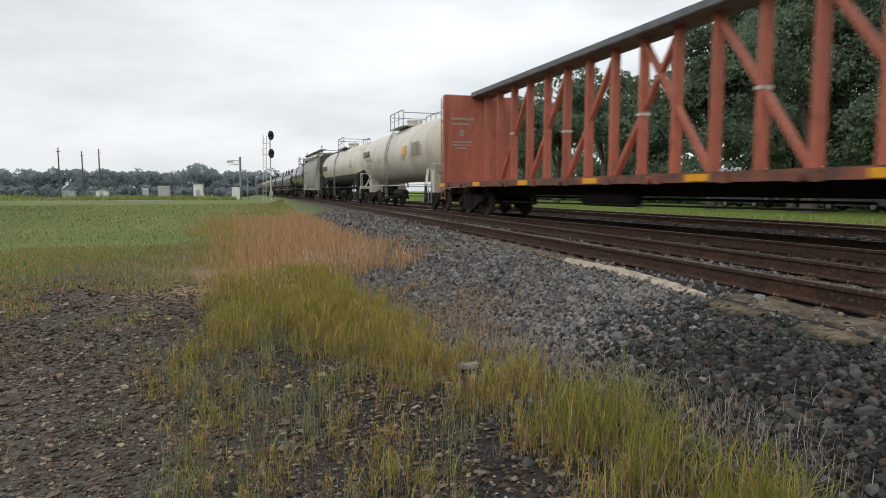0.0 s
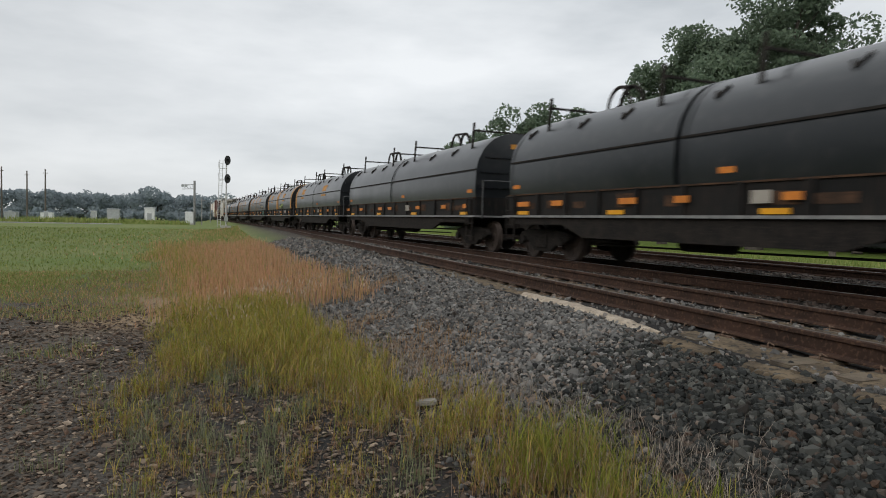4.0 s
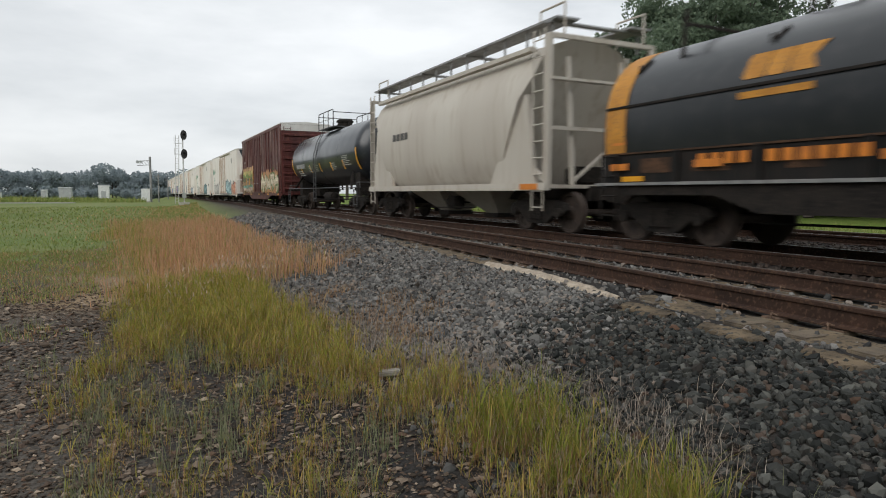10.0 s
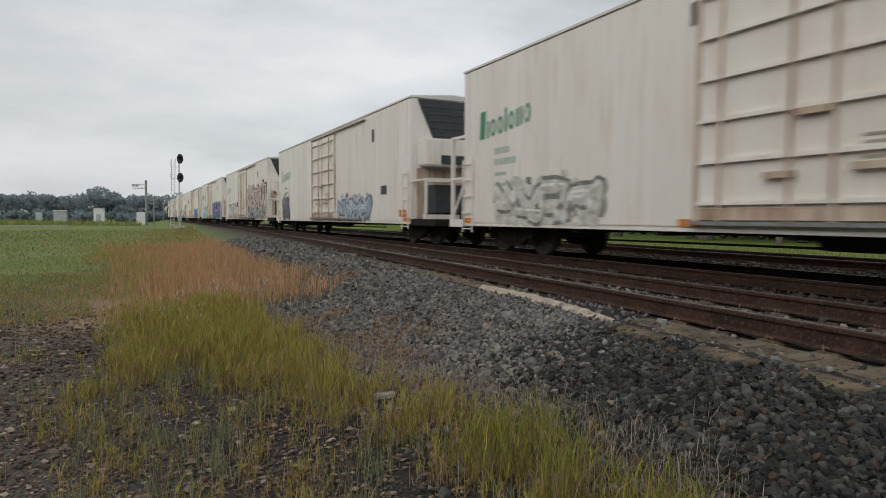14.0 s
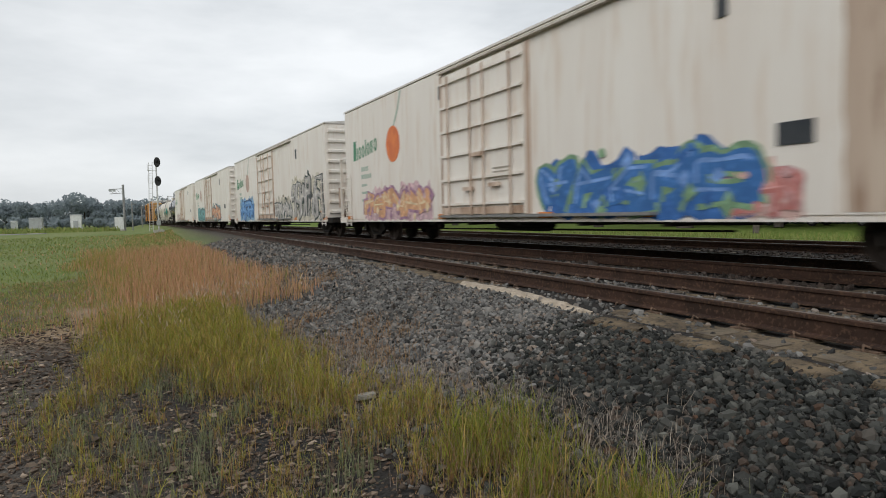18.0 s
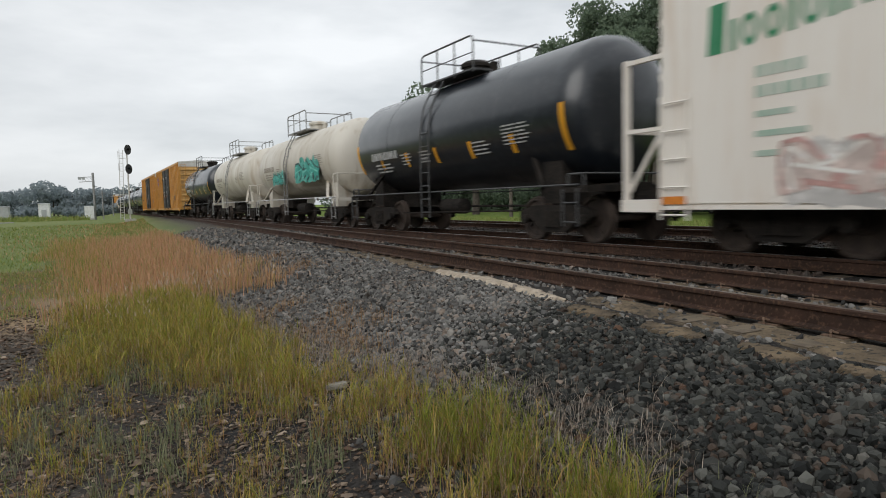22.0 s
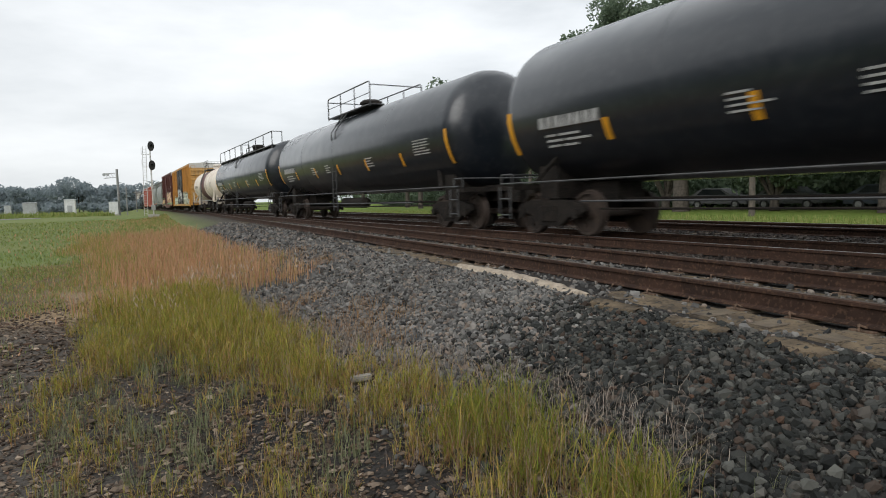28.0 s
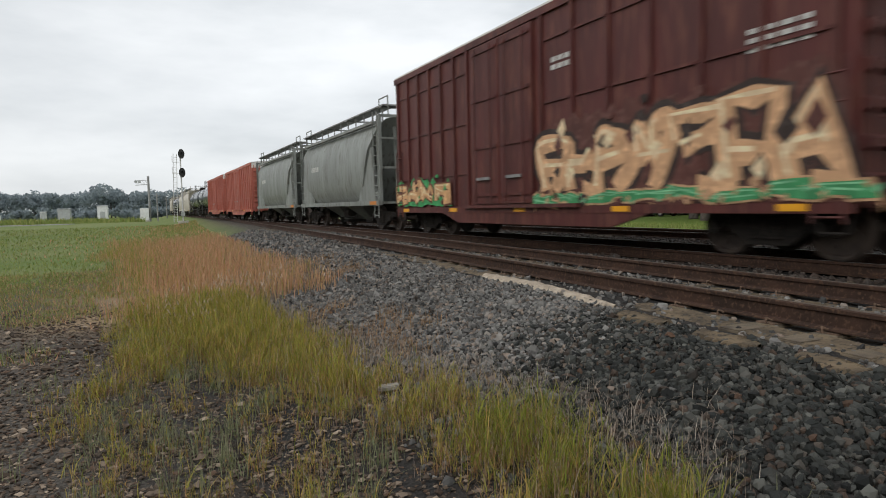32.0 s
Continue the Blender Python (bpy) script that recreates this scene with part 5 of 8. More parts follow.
def wheel_mesh():
    bm = bmesh.new()
    for sg in (-1, 1):
        lathe(bm, [(sg * 0.66, 0.05), (sg * 0.66, 0.475), (sg * 0.69, 0.485), (sg * 0.70, 0.46), (sg * 0.80, 0.45), (sg * 0.80, 0.39),
                   (sg * 0.755, 0.375), (sg * 0.745, 0.15), (sg * 0.80, 0.13), (sg * 0.80, 0.05)], "X", 28)
        for k in range(4):
            a = k * math.pi / 2
            rod(bm, (sg * 0.75, 0.27 * math.cos(a), 0.27 * math.sin(a)), (sg * 0.772, 0.27 * math.cos(a), 0.27 * math.sin(a)), 0.035, 6)
    lathe(bm, [(-1.05, 0.07), (-0.8, 0.08), (0.8, 0.08), (1.05, 0.07)], "X", 12)
    return mesh_of("wheelset", bm, WHEEL, smooth=True)


def rim_mesh():
    bm = bmesh.new()
    for sg in (-1, 1):
        lathe(bm, [(sg * 0.802, 0.395), (sg * 0.802, 0.45), (sg * 0.806, 0.45), (sg * 0.806, 0.395)], "X", 28)
    return mesh_of("tread_rim", bm, TREAD, smooth=True)


def sideframe_mesh():
    bm = bmesh.new()
    for sg in (-1, 1):
        x0, x1 = sg * 0.92, sg * 1.06
        a, b = min(x0, x1), max(x0, x1)
        plate(bm, [(-1.12, 0.52), (-1.05, 0.66), (-0.62, 0.74), (0.62, 0.74), (1.05, 0.66), (1.12, 0.52), (0.98, 0.42), (0.72, 0.46), (0.5, 0.3), (0.34, 0.2), (-0.34, 0.2), (-0.5, 0.3), (-0.72, 0.46), (-0.98, 0.42)], a, b)
        for y in (-0.889, 0.889):
            rod(bm, (sg * 1.06, y, 0.457), (sg * 1.15, y, 0.457), 0.105, 12)
        for k in (-0.18, 0.0, 0.18):
            rod(bm, (sg * 1.075, k, 0.3), (sg * 1.075, k, 0.62), 0.07, 8)
    box(bm, -0.95, 0.95, -0.2, 0.2, 0.42, 0.72)
    return mesh_of("sideframe", bm, UNDER, bevel=0.0)


WHEEL_ME, RIM_ME, FRAME_ME = wheel_mesh(), rim_mesh(), sideframe_mesh()


def truck(car, y):
    t = part("truck", FRAME_ME, UNDER, car, "black three-piece truck with coil springs")
    t.matrix_basis = pose(0, y, 0)
    for dy in (-0.889, 0.889):
        w = part("wheelset", WHEEL_ME, WHEEL, t)
        w.matrix_basis = pose(0, dy, 0.457)
        WHEELSETS.append(w)
    return t


def couplers(car, half):
    for sg in (-1, 1):
        bm = bmesh.new()
        box(bm, -0.13, 0.13, min(sg * (half - 1.4), sg * half), max(sg * (half - 1.4), sg * half), 0.74, 0.98)
        box(bm, -0.2, 0.2, min(sg * (half - 0.32), sg * half), max(sg * (half - 0.32), sg * half), 0.7, 1.02)
        rod(bm, (0.35, sg * (half - 0.7), 0.75), (0.2, sg * half, 0.42), 0.03, 6)
        part("coupler", bm, UNDER, car)


def car_base(name, length, label, category, trucks_at, sill=True, sill_z=(0.72, 1.05), sill_end=0.7):
    c = thing(name, pose(0, 0, 0), label, category, "freight train cars")
    half = length / 2
    couplers(c, half)
    truck(c, trucks_at)
    truck(c, -trucks_at)
    if sill:
        boxed("centre_sill", UNDER, c, -0.35, 0.35, -half + sill_end, half - sill_end, *sill_z)
    return c


def ladder(car, x, y, z0, z1, w=0.42, material=RAILING, along="y", rungs=0.36, label=""):
    bm = bmesh.new()
    ends = [(x, y - w / 2), (x, y + w / 2)] if along == "y" else [(x - w / 2, y), (x + w / 2, y)]
    for px, py in ends:
        rod(bm, (px, py, z0), (px, py, z1), 0.02, 5)
    k = int((z1 - z0) / rungs)
    for i in range(k + 1):
        z = z0 + 0.08 + i * rungs
        if z < z1:
            rod(bm, (*ends[0], z), (*ends[1], z), 0.016, 5)
    return part("ladder", bm, material, car, label)


def brake_gear(car, y0, y1, z=0.62):
    bm = bmesh.new()
    lathe(bm, [(y0 + (y1 - y0) * 0.42, 0.05), (y0 + (y1 - y0) * 0.43, 0.2), (y0 + (y1 - y0) * 0.6, 0.2), (y0 + (y1 - y0) * 0.61, 0.05)], "Y", 14, (-0.75, 0, z + 0.12))
    part("air_reservoir", bm, UNDER, car, smooth=True)
    bm = bmesh.new()
    rod(bm, (-0.9, y0, z), (-0.9, y1, z - 0.06), 0.022, 6)
    rod(bm, (-0.2, y0, z + 0.1), (-0.2, y1, z + 0.12), 0.03, 6)
    part("brake_rod", bm, UNDER, car)


def bars(car, x, y, z, widths, h, gap, material, name="lettering", thick=0.008, slant=0.0):
    """Plain bars in place of writing, running from y towards the leading end."""
    for w in widths:
        bm = bmesh.new()
        plate(bm, [(y, z), (y - w, z), (y - w - slant, z + h), (y - slant, z + h)], x - thick, x)
        part(name, bm, material, car)
        y -= w + gap


def blob(rnd, cy, cz, ry, rz, n=9, jag=0.3):
    return [(cy + ry * math.cos(2 * math.pi * i / n) * rnd.uniform(1 - jag, 1 + jag * 0.5), cz + rz * math.sin(2 * math.pi * i / n) * rnd.uniform(1 - jag, 1 + jag * 0.5)) for i in range(n)]


PAINTS = {}


def paint(rgb):
    key = tuple(rgb)
    if key not in PAINTS:
        PAINTS[key] = mat("spray_paint", rgb, tuple(v * 0.7 for v in rgb), 2.5, 0.6, c3=tuple(min(0.8, v * 1.25 + 0.02) for v in rgb), fine=7)
    return PAINTS[key]


def stroke(bm, pts, w, x0, x1):
    """A painted band of even width along a line of (y, z)."""
    for (ya, za), (yb, zb) in zip(pts, pts[1:]):
        d = math.hypot(yb - ya, zb - za) or 1.0
        ny, nz = -(zb - za) / d * w / 2, (yb - ya) / d * w / 2
        ey, ez = (yb - ya) / d * w * 0.3, (zb - za) / d * w * 0.3
        plate(bm, [(ya + ny - ey, za + nz - ez), (yb + ny + ey, zb + nz + ez), (yb - ny + ey, zb - nz + ez), (ya - ny - ey, za - nz - ez)], x0, x1)


def curve_of(pts, k=5):
    """A smooth line through points (Catmull-Rom)."""
    out = []
    q = [pts[0], *pts, pts[-1]]
    for i in range(1, len(q) - 2):
        p0, p1, p2, p3 = q[i - 1:i + 3]
        for j in range(k):
            t = j / k
            out.append(tuple(0.5 * (2 * b + (c - a) * t + (2 * a - 5 * b + 4 * c - d) * t * t + (3 * b - a - 3 * c + d) * t ** 3) for a, b, c, d in zip(p0, p1, p2, p3)))
    return out + [pts[-1]]


def ribbon(bm, pts, w, x_front, x_back, flare=0.0):
    """One painted band along a smooth line of (y, z), its ends cut square."""
    rows = []
    n = len(pts)
    for i, (y, z) in enumerate(pts):
        (ya, za), (yb, zb) = pts[max(0, i - 1)], pts[min(n - 1, i + 1)]
        d = math.hypot(yb - ya, zb - za) or 1.0
        ww = w * (0.8 + 0.45 * abs(math.sin(i * 0.55 + flare)))
        ny, nz = -(zb - za) / d * ww / 2, (yb - ya) / d * ww / 2
        xf = x_front - 0.0016 * i / n
        rows.append([bm.verts.new((xf, y + ny, z + nz)), bm.verts.new((xf, y - ny, z - nz)), bm.verts.new((x_back, y - ny, z - nz)), bm.verts.new((x_back, y + ny, z + nz))])
    for a, b in zip(rows, rows[1:]):
        for k in range(4):
            if k != 2:
                bm.faces.new((a[k], a[(k + 1) % 4], b[(k + 1) % 4], b[k]))
    bm.faces.new(rows[0])
    bm.faces.new(rows[-1][::-1])


def graffiti(car, x, y0, y1, z0, z1, fill, edge, accent, seed, letters=4, bold=1.15):
    """Sprayed shapes between y0 (trailing) and y1 (leading): a ragged backing, thick unreadable strokes and their outlines."""
    rnd = random.Random(seed)
    width = (y0 - y1) / letters
    k = max(10, letters * 5)
    lower = [(y0 - (y0 - y1) * i / k, z0 + rnd.uniform(-0.02, 0.1)) for i in range(k + 1)]
    upper = [(y1 + (y0 - y1) * i / k, z1 - rnd.uniform(0.02, 0.38) - 0.3 * (i in (0, k))) for i in range(k + 1)]
    bm = bmesh.new()
    vl = [bm.verts.new((x - 0.003, y, z)) for y, z in lower]
    vu = [bm.verts.new((x - 0.003, y, z)) for y, z in reversed(upper)]
    for i in range(k):
        bm.faces.new((vl[i], vl[i + 1], vu[i + 1], vu[i]))
    g = part("graffiti", bm, paint(accent), car, "sprayed graffiti with thick outlined strokes")
    w = min(width * 0.26, (z1 - z0) * 0.17) * bold
    low, high = z0 + w * 0.9, z1 - w * 0.9 - 0.1
    light = tuple(min(0.75, v * 1.3 + 0.12) for v in fill)
    for i in range(letters):
        cy = y0 - width * (i + 0.5)
        zl, zh = low + rnd.uniform(0, 0.06), high - rnd.uniform(0, 0.16) * (z1 - z0)
        a, b = cy + width * rnd.uniform(0.34, 0.5), cy - width * rnd.uniform(0.34, 0.5)
        zm = zl + (zh - zl) * rnd.uniform(0.35, 0.65)
        lean = rnd.uniform(-0.12, 0.12)
        turns = [(a + lean, zl), (a, zm), (a - lean, zh), (cy, zm), (cy + lean, zh), (b, zh), (b - lean, zm), (b + lean, zl), (cy, zl)]
        for _ in range(3):
            turns.pop(rnd.randrange(len(turns)))
        runs = [turns, [(a + lean, zm + rnd.uniform(-0.1, 0.1)), (b - lean, zm + rnd.uniform(-0.15, 0.15))]]
        bo, bf, bl = bmesh.new(), bmesh.new(), bmesh.new()
        for k, run in enumerate(runs):
            s = curve_of(run) if rnd.random() < 0.45 else curve_of(run, 1)
            fl = rnd.uniform(0, 3)
            dx = i * 0.002 + k * 0.0007
            ribbon(bo, s, w * 1.6, x - 0.006 - dx, x - 0.002, fl)
            ribbon(bf, s, w, x - 0.0105 - dx, x - 0.003, fl)
            ribbon(bl, [(p + w * 0.16, q + w * 0.18) for p, q in s[:max(2, len(s) * 2 // 3)]], w * 0.22, x - 0.0125 - dx, x - 0.003, fl)
        part("outline", bo, paint(edge), g)
        part("stroke", bf, paint(fill), g)
        part("highlight", bl, paint(light), g)
        for k in range(3):
            bm = bmesh.new()
            py, pz = cy + rnd.uniform(-0.45, 0.45) * width, rnd.uniform(low - w * 0.5, high)
            plate(bm, [(py + w * 0.5, pz), (py, pz - w * rnd.uniform(0.3, 0.7)), (py - w * rnd.uniform(0.2, 0.7), pz + w * 0.1), (py - 0.02, pz + w * rnd.uniform(0.3, 1.0))], x - 0.0135 - i * 0.002 - 0.0005 * k, x - 0.002)
            part("spray_fleck", bm, paint((edge, accent, light)[k]), g)
    for i in range(letters // 2):
        bm = bmesh.new()
        plate(bm, blob(rnd, rnd.uniform(y1 + 0.2, y0 - 0.2), z1 - rnd.uniform(0.05, 0.3), rnd.uniform(0.06, 0.12), rnd.uniform(0.05, 0.12), 8), x - 0.034 - i * 0.0005, x - 0.002)
        part("spray_blot", bm, paint(edge if i % 2 else accent), g)


# ---- tank cars ----


def tank_car(length, label, shell, r=1.42, zc=2.72, belly=None, band=None, rail_mat=None, stripes=False, seed=1, ladder_mat=None, platform=2.6, walk_rails=False, long_walk=False):
    half = length / 2
    rl = rail_mat or DARK_RAILING
    c = car_base("tank_car", length, label, "tank car", half - 2.0, sill=False)
    for sg in (-1, 1):
        y0, y1 = sorted((sg * (half - 0.7), sg * (half - 3.3)))
        boxed("stub_sill", UNDER, c, -0.35, 0.35, y0, y1, 0.72, 1.15)
    body = length - 1.5
    b2 = body / 2
    prof = [(-b2, 0.05), (-b2 + 0.03, r * 0.35), (-b2 + 0.12, r * 0.65), (-b2 + 0.28, r * 0.86), (-b2 + 0.48, r * 0.97), (-b2 + 0.7, r)]
    prof = prof + [(-a, q) for a, q in reversed(prof)]
    bm = bmesh.new()
    lathe(bm, prof, "Y", 40, (0, 0, zc))
    part("tank", bm, shell, c, smooth=True)
    if belly:
        bm = bmesh.new()
        k = 18
        rows = []
        for y, q in [(-b2 + 0.12, r * 0.66), (-b2 + 0.28, r * 0.87), (-b2 + 0.48, r * 0.98), (-b2 + 0.7, r + 0.006), (b2 - 0.7, r + 0.006), (b2 - 0.48, r * 0.98), (b2 - 0.28, r * 0.87), (b2 - 0.12, r * 0.66)]:
            rows.append([bm.verts.new((q * math.cos(a), y, zc + q * math.sin(a))) for a in [math.pi + 0.52 + (math.pi - 1.04) * i / k for i in range(k + 1)]])
        for ra, rb in zip(rows, rows[1:]):
            for i in range(k):
                bm.faces.new((ra[i], ra[i + 1], rb[i + 1], rb[i]))
        part("belly_paint", bm, belly, c, "black lower half", smooth=True)
    if band:
        bm = bmesh.new()
        lathe(bm, [(-1.35, r + 0.002), (-1.35, r + 0.006), (1.35, r + 0.006), (1.35, r + 0.002)], "Y", 40, (0, 0.2, zc))
        part("band", bm, band, c, "maroon middle band", smooth=True)
    for y in (-body * 0.25, 0.35, body * 0.25):
        bm = bmesh.new()
        lathe(bm, [(-0.03, r), (-0.025, r + 0.004), (0.025, r + 0.004), (0.03, r)], "Y", 40, (0, y, zc))
        part("weld_seam", bm, shell, c, smooth=True)
    # saddles and end platforms
    rh = 1.32 if shell is TANK_BLACK else 1.95
    for sg in (-1, 1):
        bm = bmesh.new()
        box(bm, -1.05, 1.05, sg * (half - 2.0) - 0.3, sg * (half - 2.0) + 0.3, 0.78, 1.75)
        part("saddle", bm, UNDER if shell is TANK_BLACK or belly else shell, c)
        bm = bmesh.new()
        y0, y1 = sorted((sg * (half - 1.25), sg * (half - 0.62)))
        box(bm, -1.45, 1.45, y0, y1, 0.98, 1.1)
        part("end_platform", bm, UNDER if shell is TANK_BLACK or belly else shell, c)
        bm = bmesh.new()
        for x in (-1.4, 1.4):
            path_rod(bm, [(x, y0 + 0.1, 1.1), (x, y0 + 0.1, rh), (x, y1 - 0.1, rh), (x, y1 - 0.1, 1.1)], 0.022)
        rod(bm, (-1.4, sg * (half - 0.72), rh), (1.4, sg * (half - 0.72), rh), 0.022, 6)
        part("handrail", bm, rl if shell is TANK_BLACK or belly else shell, c)
        for x in (-1.38, 1.38):
            bm = bmesh.new()
            bar(bm, (x, sg * (half - 1.9), 1.08), (x * 0.72, sg * (half - 2.8), 2.0), 0.1, 0.05)
            part("brace", bm, UNDER if shell is TANK_BLACK or belly else shell, c)
        ladder(c, -1.5, sg * (half - 1.0), 0.35, 1.05, 0.4, rl)
    bm = bmesh.new()
    for x in (-1.47, 1.47):
        rod(bm, (x, -half + 0.8, 1.12), (x, half - 0.8, 1.12), 0.02, 6)
        if walk_rails:
            rod(bm, (x, -half + 3.5, 0.72), (x, half - 3.5, 0.72), 0.02, 6)
    part("side_rail", bm, rl if shell is TANK_BLACK or belly else SIG_ALU, c)
    # dome, manway and top platform with its railing
    top = zc + r
    bm = bmesh.new()
    lathe(bm, [(top - 0.25, 0.36), (top + 0.28, 0.36), (top + 0.3, 0.42), (top + 0.38, 0.42), (top + 0.46, 0.3)], "Z", 20, (0, 0.1, 0))
    box(bm, -0.16, 0.16, 0.75, 1.1, top - 0.1, top + 0.26)
    rod(bm, (0, -0.75, top - 0.1), (0, -0.75, top + 0.3), 0.1, 10)
    part("manway", bm, shell if shell is not TANK_BLACK else UNDER, c, smooth=True)
    p = platform / 2
    if long_walk:
        # boards and a rail along the whole top, parted at the manway
        bm = bmesh.new()
        box(bm, -1.14, -0.55, -b2 + 0.7, b2 - 0.5, top - 0.3, top - 0.25)
        for i in range(9):
            y = -b2 + 0.9 + (2 * b2 - 1.6) * i / 8
            box(bm, -1.1, -0.9, y - 0.04, y + 0.04, top - 0.55, top - 0.3)
        part("top_walkway", bm, rl, c)
        for ya, yb in ((-b2 + 0.75, -0.05), (0.35, b2 - 0.5)):
            bm = bmesh.new()
            rod(bm, (-1.1, ya, top + 0.46), (-1.1, yb, top + 0.46), 0.026, 6)
            k = 4
            for i in range(k + 1):
                y = ya + (yb - ya) * i / k
                rod(bm, (-1.1, y, top - 0.3), (-1.1, y, top + 0.46), 0.024, 6)
            path_rod(bm, [(-1.1, ya, top + 0.46), (-0.55, ya, top + 0.46), (-0.55, ya, top - 0.3)], 0.022)
            part("walkway_rail", bm, rl, c)
        bm = bmesh.new()
        path_rod(bm, [(-0.5, -1.5, top - 0.1), (-0.5, -1.5, top + 0.3), (-0.5, 1.5, top + 0.3), (-0.5, 1.5, top - 0.1)], 0.022)
        box(bm, -0.6, 0.6, -1.3, 1.3, top - 0.05, top)
        part("manway_guard", bm, rl, c)
    bm = bmesh.new()
    for x0, x1 in ((-1.0, -0.45), (0.45, 1.0)) if not long_walk else ():
        box(bm, x0, x1, -p, p, top - 0.06, top - 0.02)
    if not long_walk:
        part("top_platform", bm, rl, c)
        bm = bmesh.new()
    hi = top + 0.74
    for x in (-1.0, 1.0) if not long_walk else ():
        path_rod(bm, [(x, -p, top - 0.12), (x, -p, hi - 0.12), (x, -p + 0.05, hi - 0.03), (x, -p + 0.14, hi), (x, p - 0.14, hi), (x, p - 0.05, hi - 0.03), (x, p, hi - 0.12), (x, p, top - 0.12)], 0.024)
        for y in (-p / 3, p / 3):
            rod(bm, (x, y, top - 0.12), (x, y, hi), 0.02, 5)
        rod(bm, (x, -p, top + 0.34), (x, p, top + 0.34), 0.014, 5)
    if not long_walk:
        for y in (-p, p):
            rod(bm, (-1.0, y, hi - 0.12), (1.0, y, hi - 0.12), 0.02, 5)
        part("top_railing", bm, rl, c)
        bm = bmesh.new()
    pts_of = lambda dy: [(-1.5, dy, 0.45), (-1.5, dy, zc), (-r * 0.94, dy, zc + r * 0.5), (-1.0, dy, top - 0.1)]
    for dy in (-0.22, 0.22):
        path_rod(bm, pts_of(dy + 0.35), 0.022, 5)
    for i in range(11):
        z = 0.6 + i * 0.34
        x = -1.5 if z < zc else -1.5 + (z - zc) / (top - zc) * 0.5
        rod(bm, (x, 0.13, z), (x, 0.57, z), 0.016, 5)
    part("ladder", bm, ladder_mat or rl, c)
    brake_gear(c, -half + 3.4, half - 3.4)
    if stripes:
        k = 7
        for i in range(k):
            y = -b2 + 0.55 + (body - 1.1) * i / (k - 1)
            hgt = 0.95 if i in (0, k - 1) else 0.42
            bm = bmesh.new()
            rows = []
            n = 6
            for j in range(n + 1):
                a = math.pi - hgt / r * (j / n) + (0.55 if 0 < i < k - 1 else 0.62)
                q = (r if 0 < i < k - 1 else r * 0.985) + 0.008
                rows.append([bm.verts.new((q * math.cos(a), y + o, zc + q * math.sin(a))) for o in (-0.07, 0.07)])
            for ra, rb in zip(rows, rows[1:]):
                bm.faces.new((ra[0], ra[1], rb[1], rb[0]))
            part("reflector_stripe", bm, REFLECT, c)
    rnd = random.Random(seed)
    ink = MARK_DIM if shell is TANK_BLACK else MARK_SOFT
    drop = 0.5 if shell is TANK_BLACK else 0.2

    def on_shell(y, dz, widths, h, gap):
        """Bars laid on the round side, dz over the tank's middle."""
        out = math.sqrt(r * r - (dz if dz > 0 else max(0.0, -dz - h)) ** 2) + 0.005
        deep = math.sqrt(r * r - (dz + h if dz > 0 else -dz) ** 2)
        bars(c, -deep, y, zc + dz, widths, h, gap, ink, thick=out - deep)

    on_shell(b2 - 1.6, 0.02 - drop, [0.16, 0.16, 0.16, 0.1, 0.16, 0.16, 0.16, 0.16], 0.22, 0.07)
    for k in range(3):
        on_shell(b2 - 1.7, -0.14 - 0.1 * k - drop, [rnd.uniform(0.3, 0.6), rnd.uniform(0.3, 0.7)], 0.045, 0.09)
    for k in range(6):
        on_shell(-b2 + 2.5, 0.3 - 0.075 * k - drop, [rnd.uniform(0.3, 0.5), rnd.uniform(0.3, 0.6)], 0.032, 0.06)
    for f in (0.34, 0.58, 0.68):
        for k in range(4):
            on_shell(-b2 + body * f, 0.06 - 0.085 * k - drop, [rnd.uniform(0.35, 0.7)], 0.034, 0.05)
    return c


# ---- covered hoppers ----


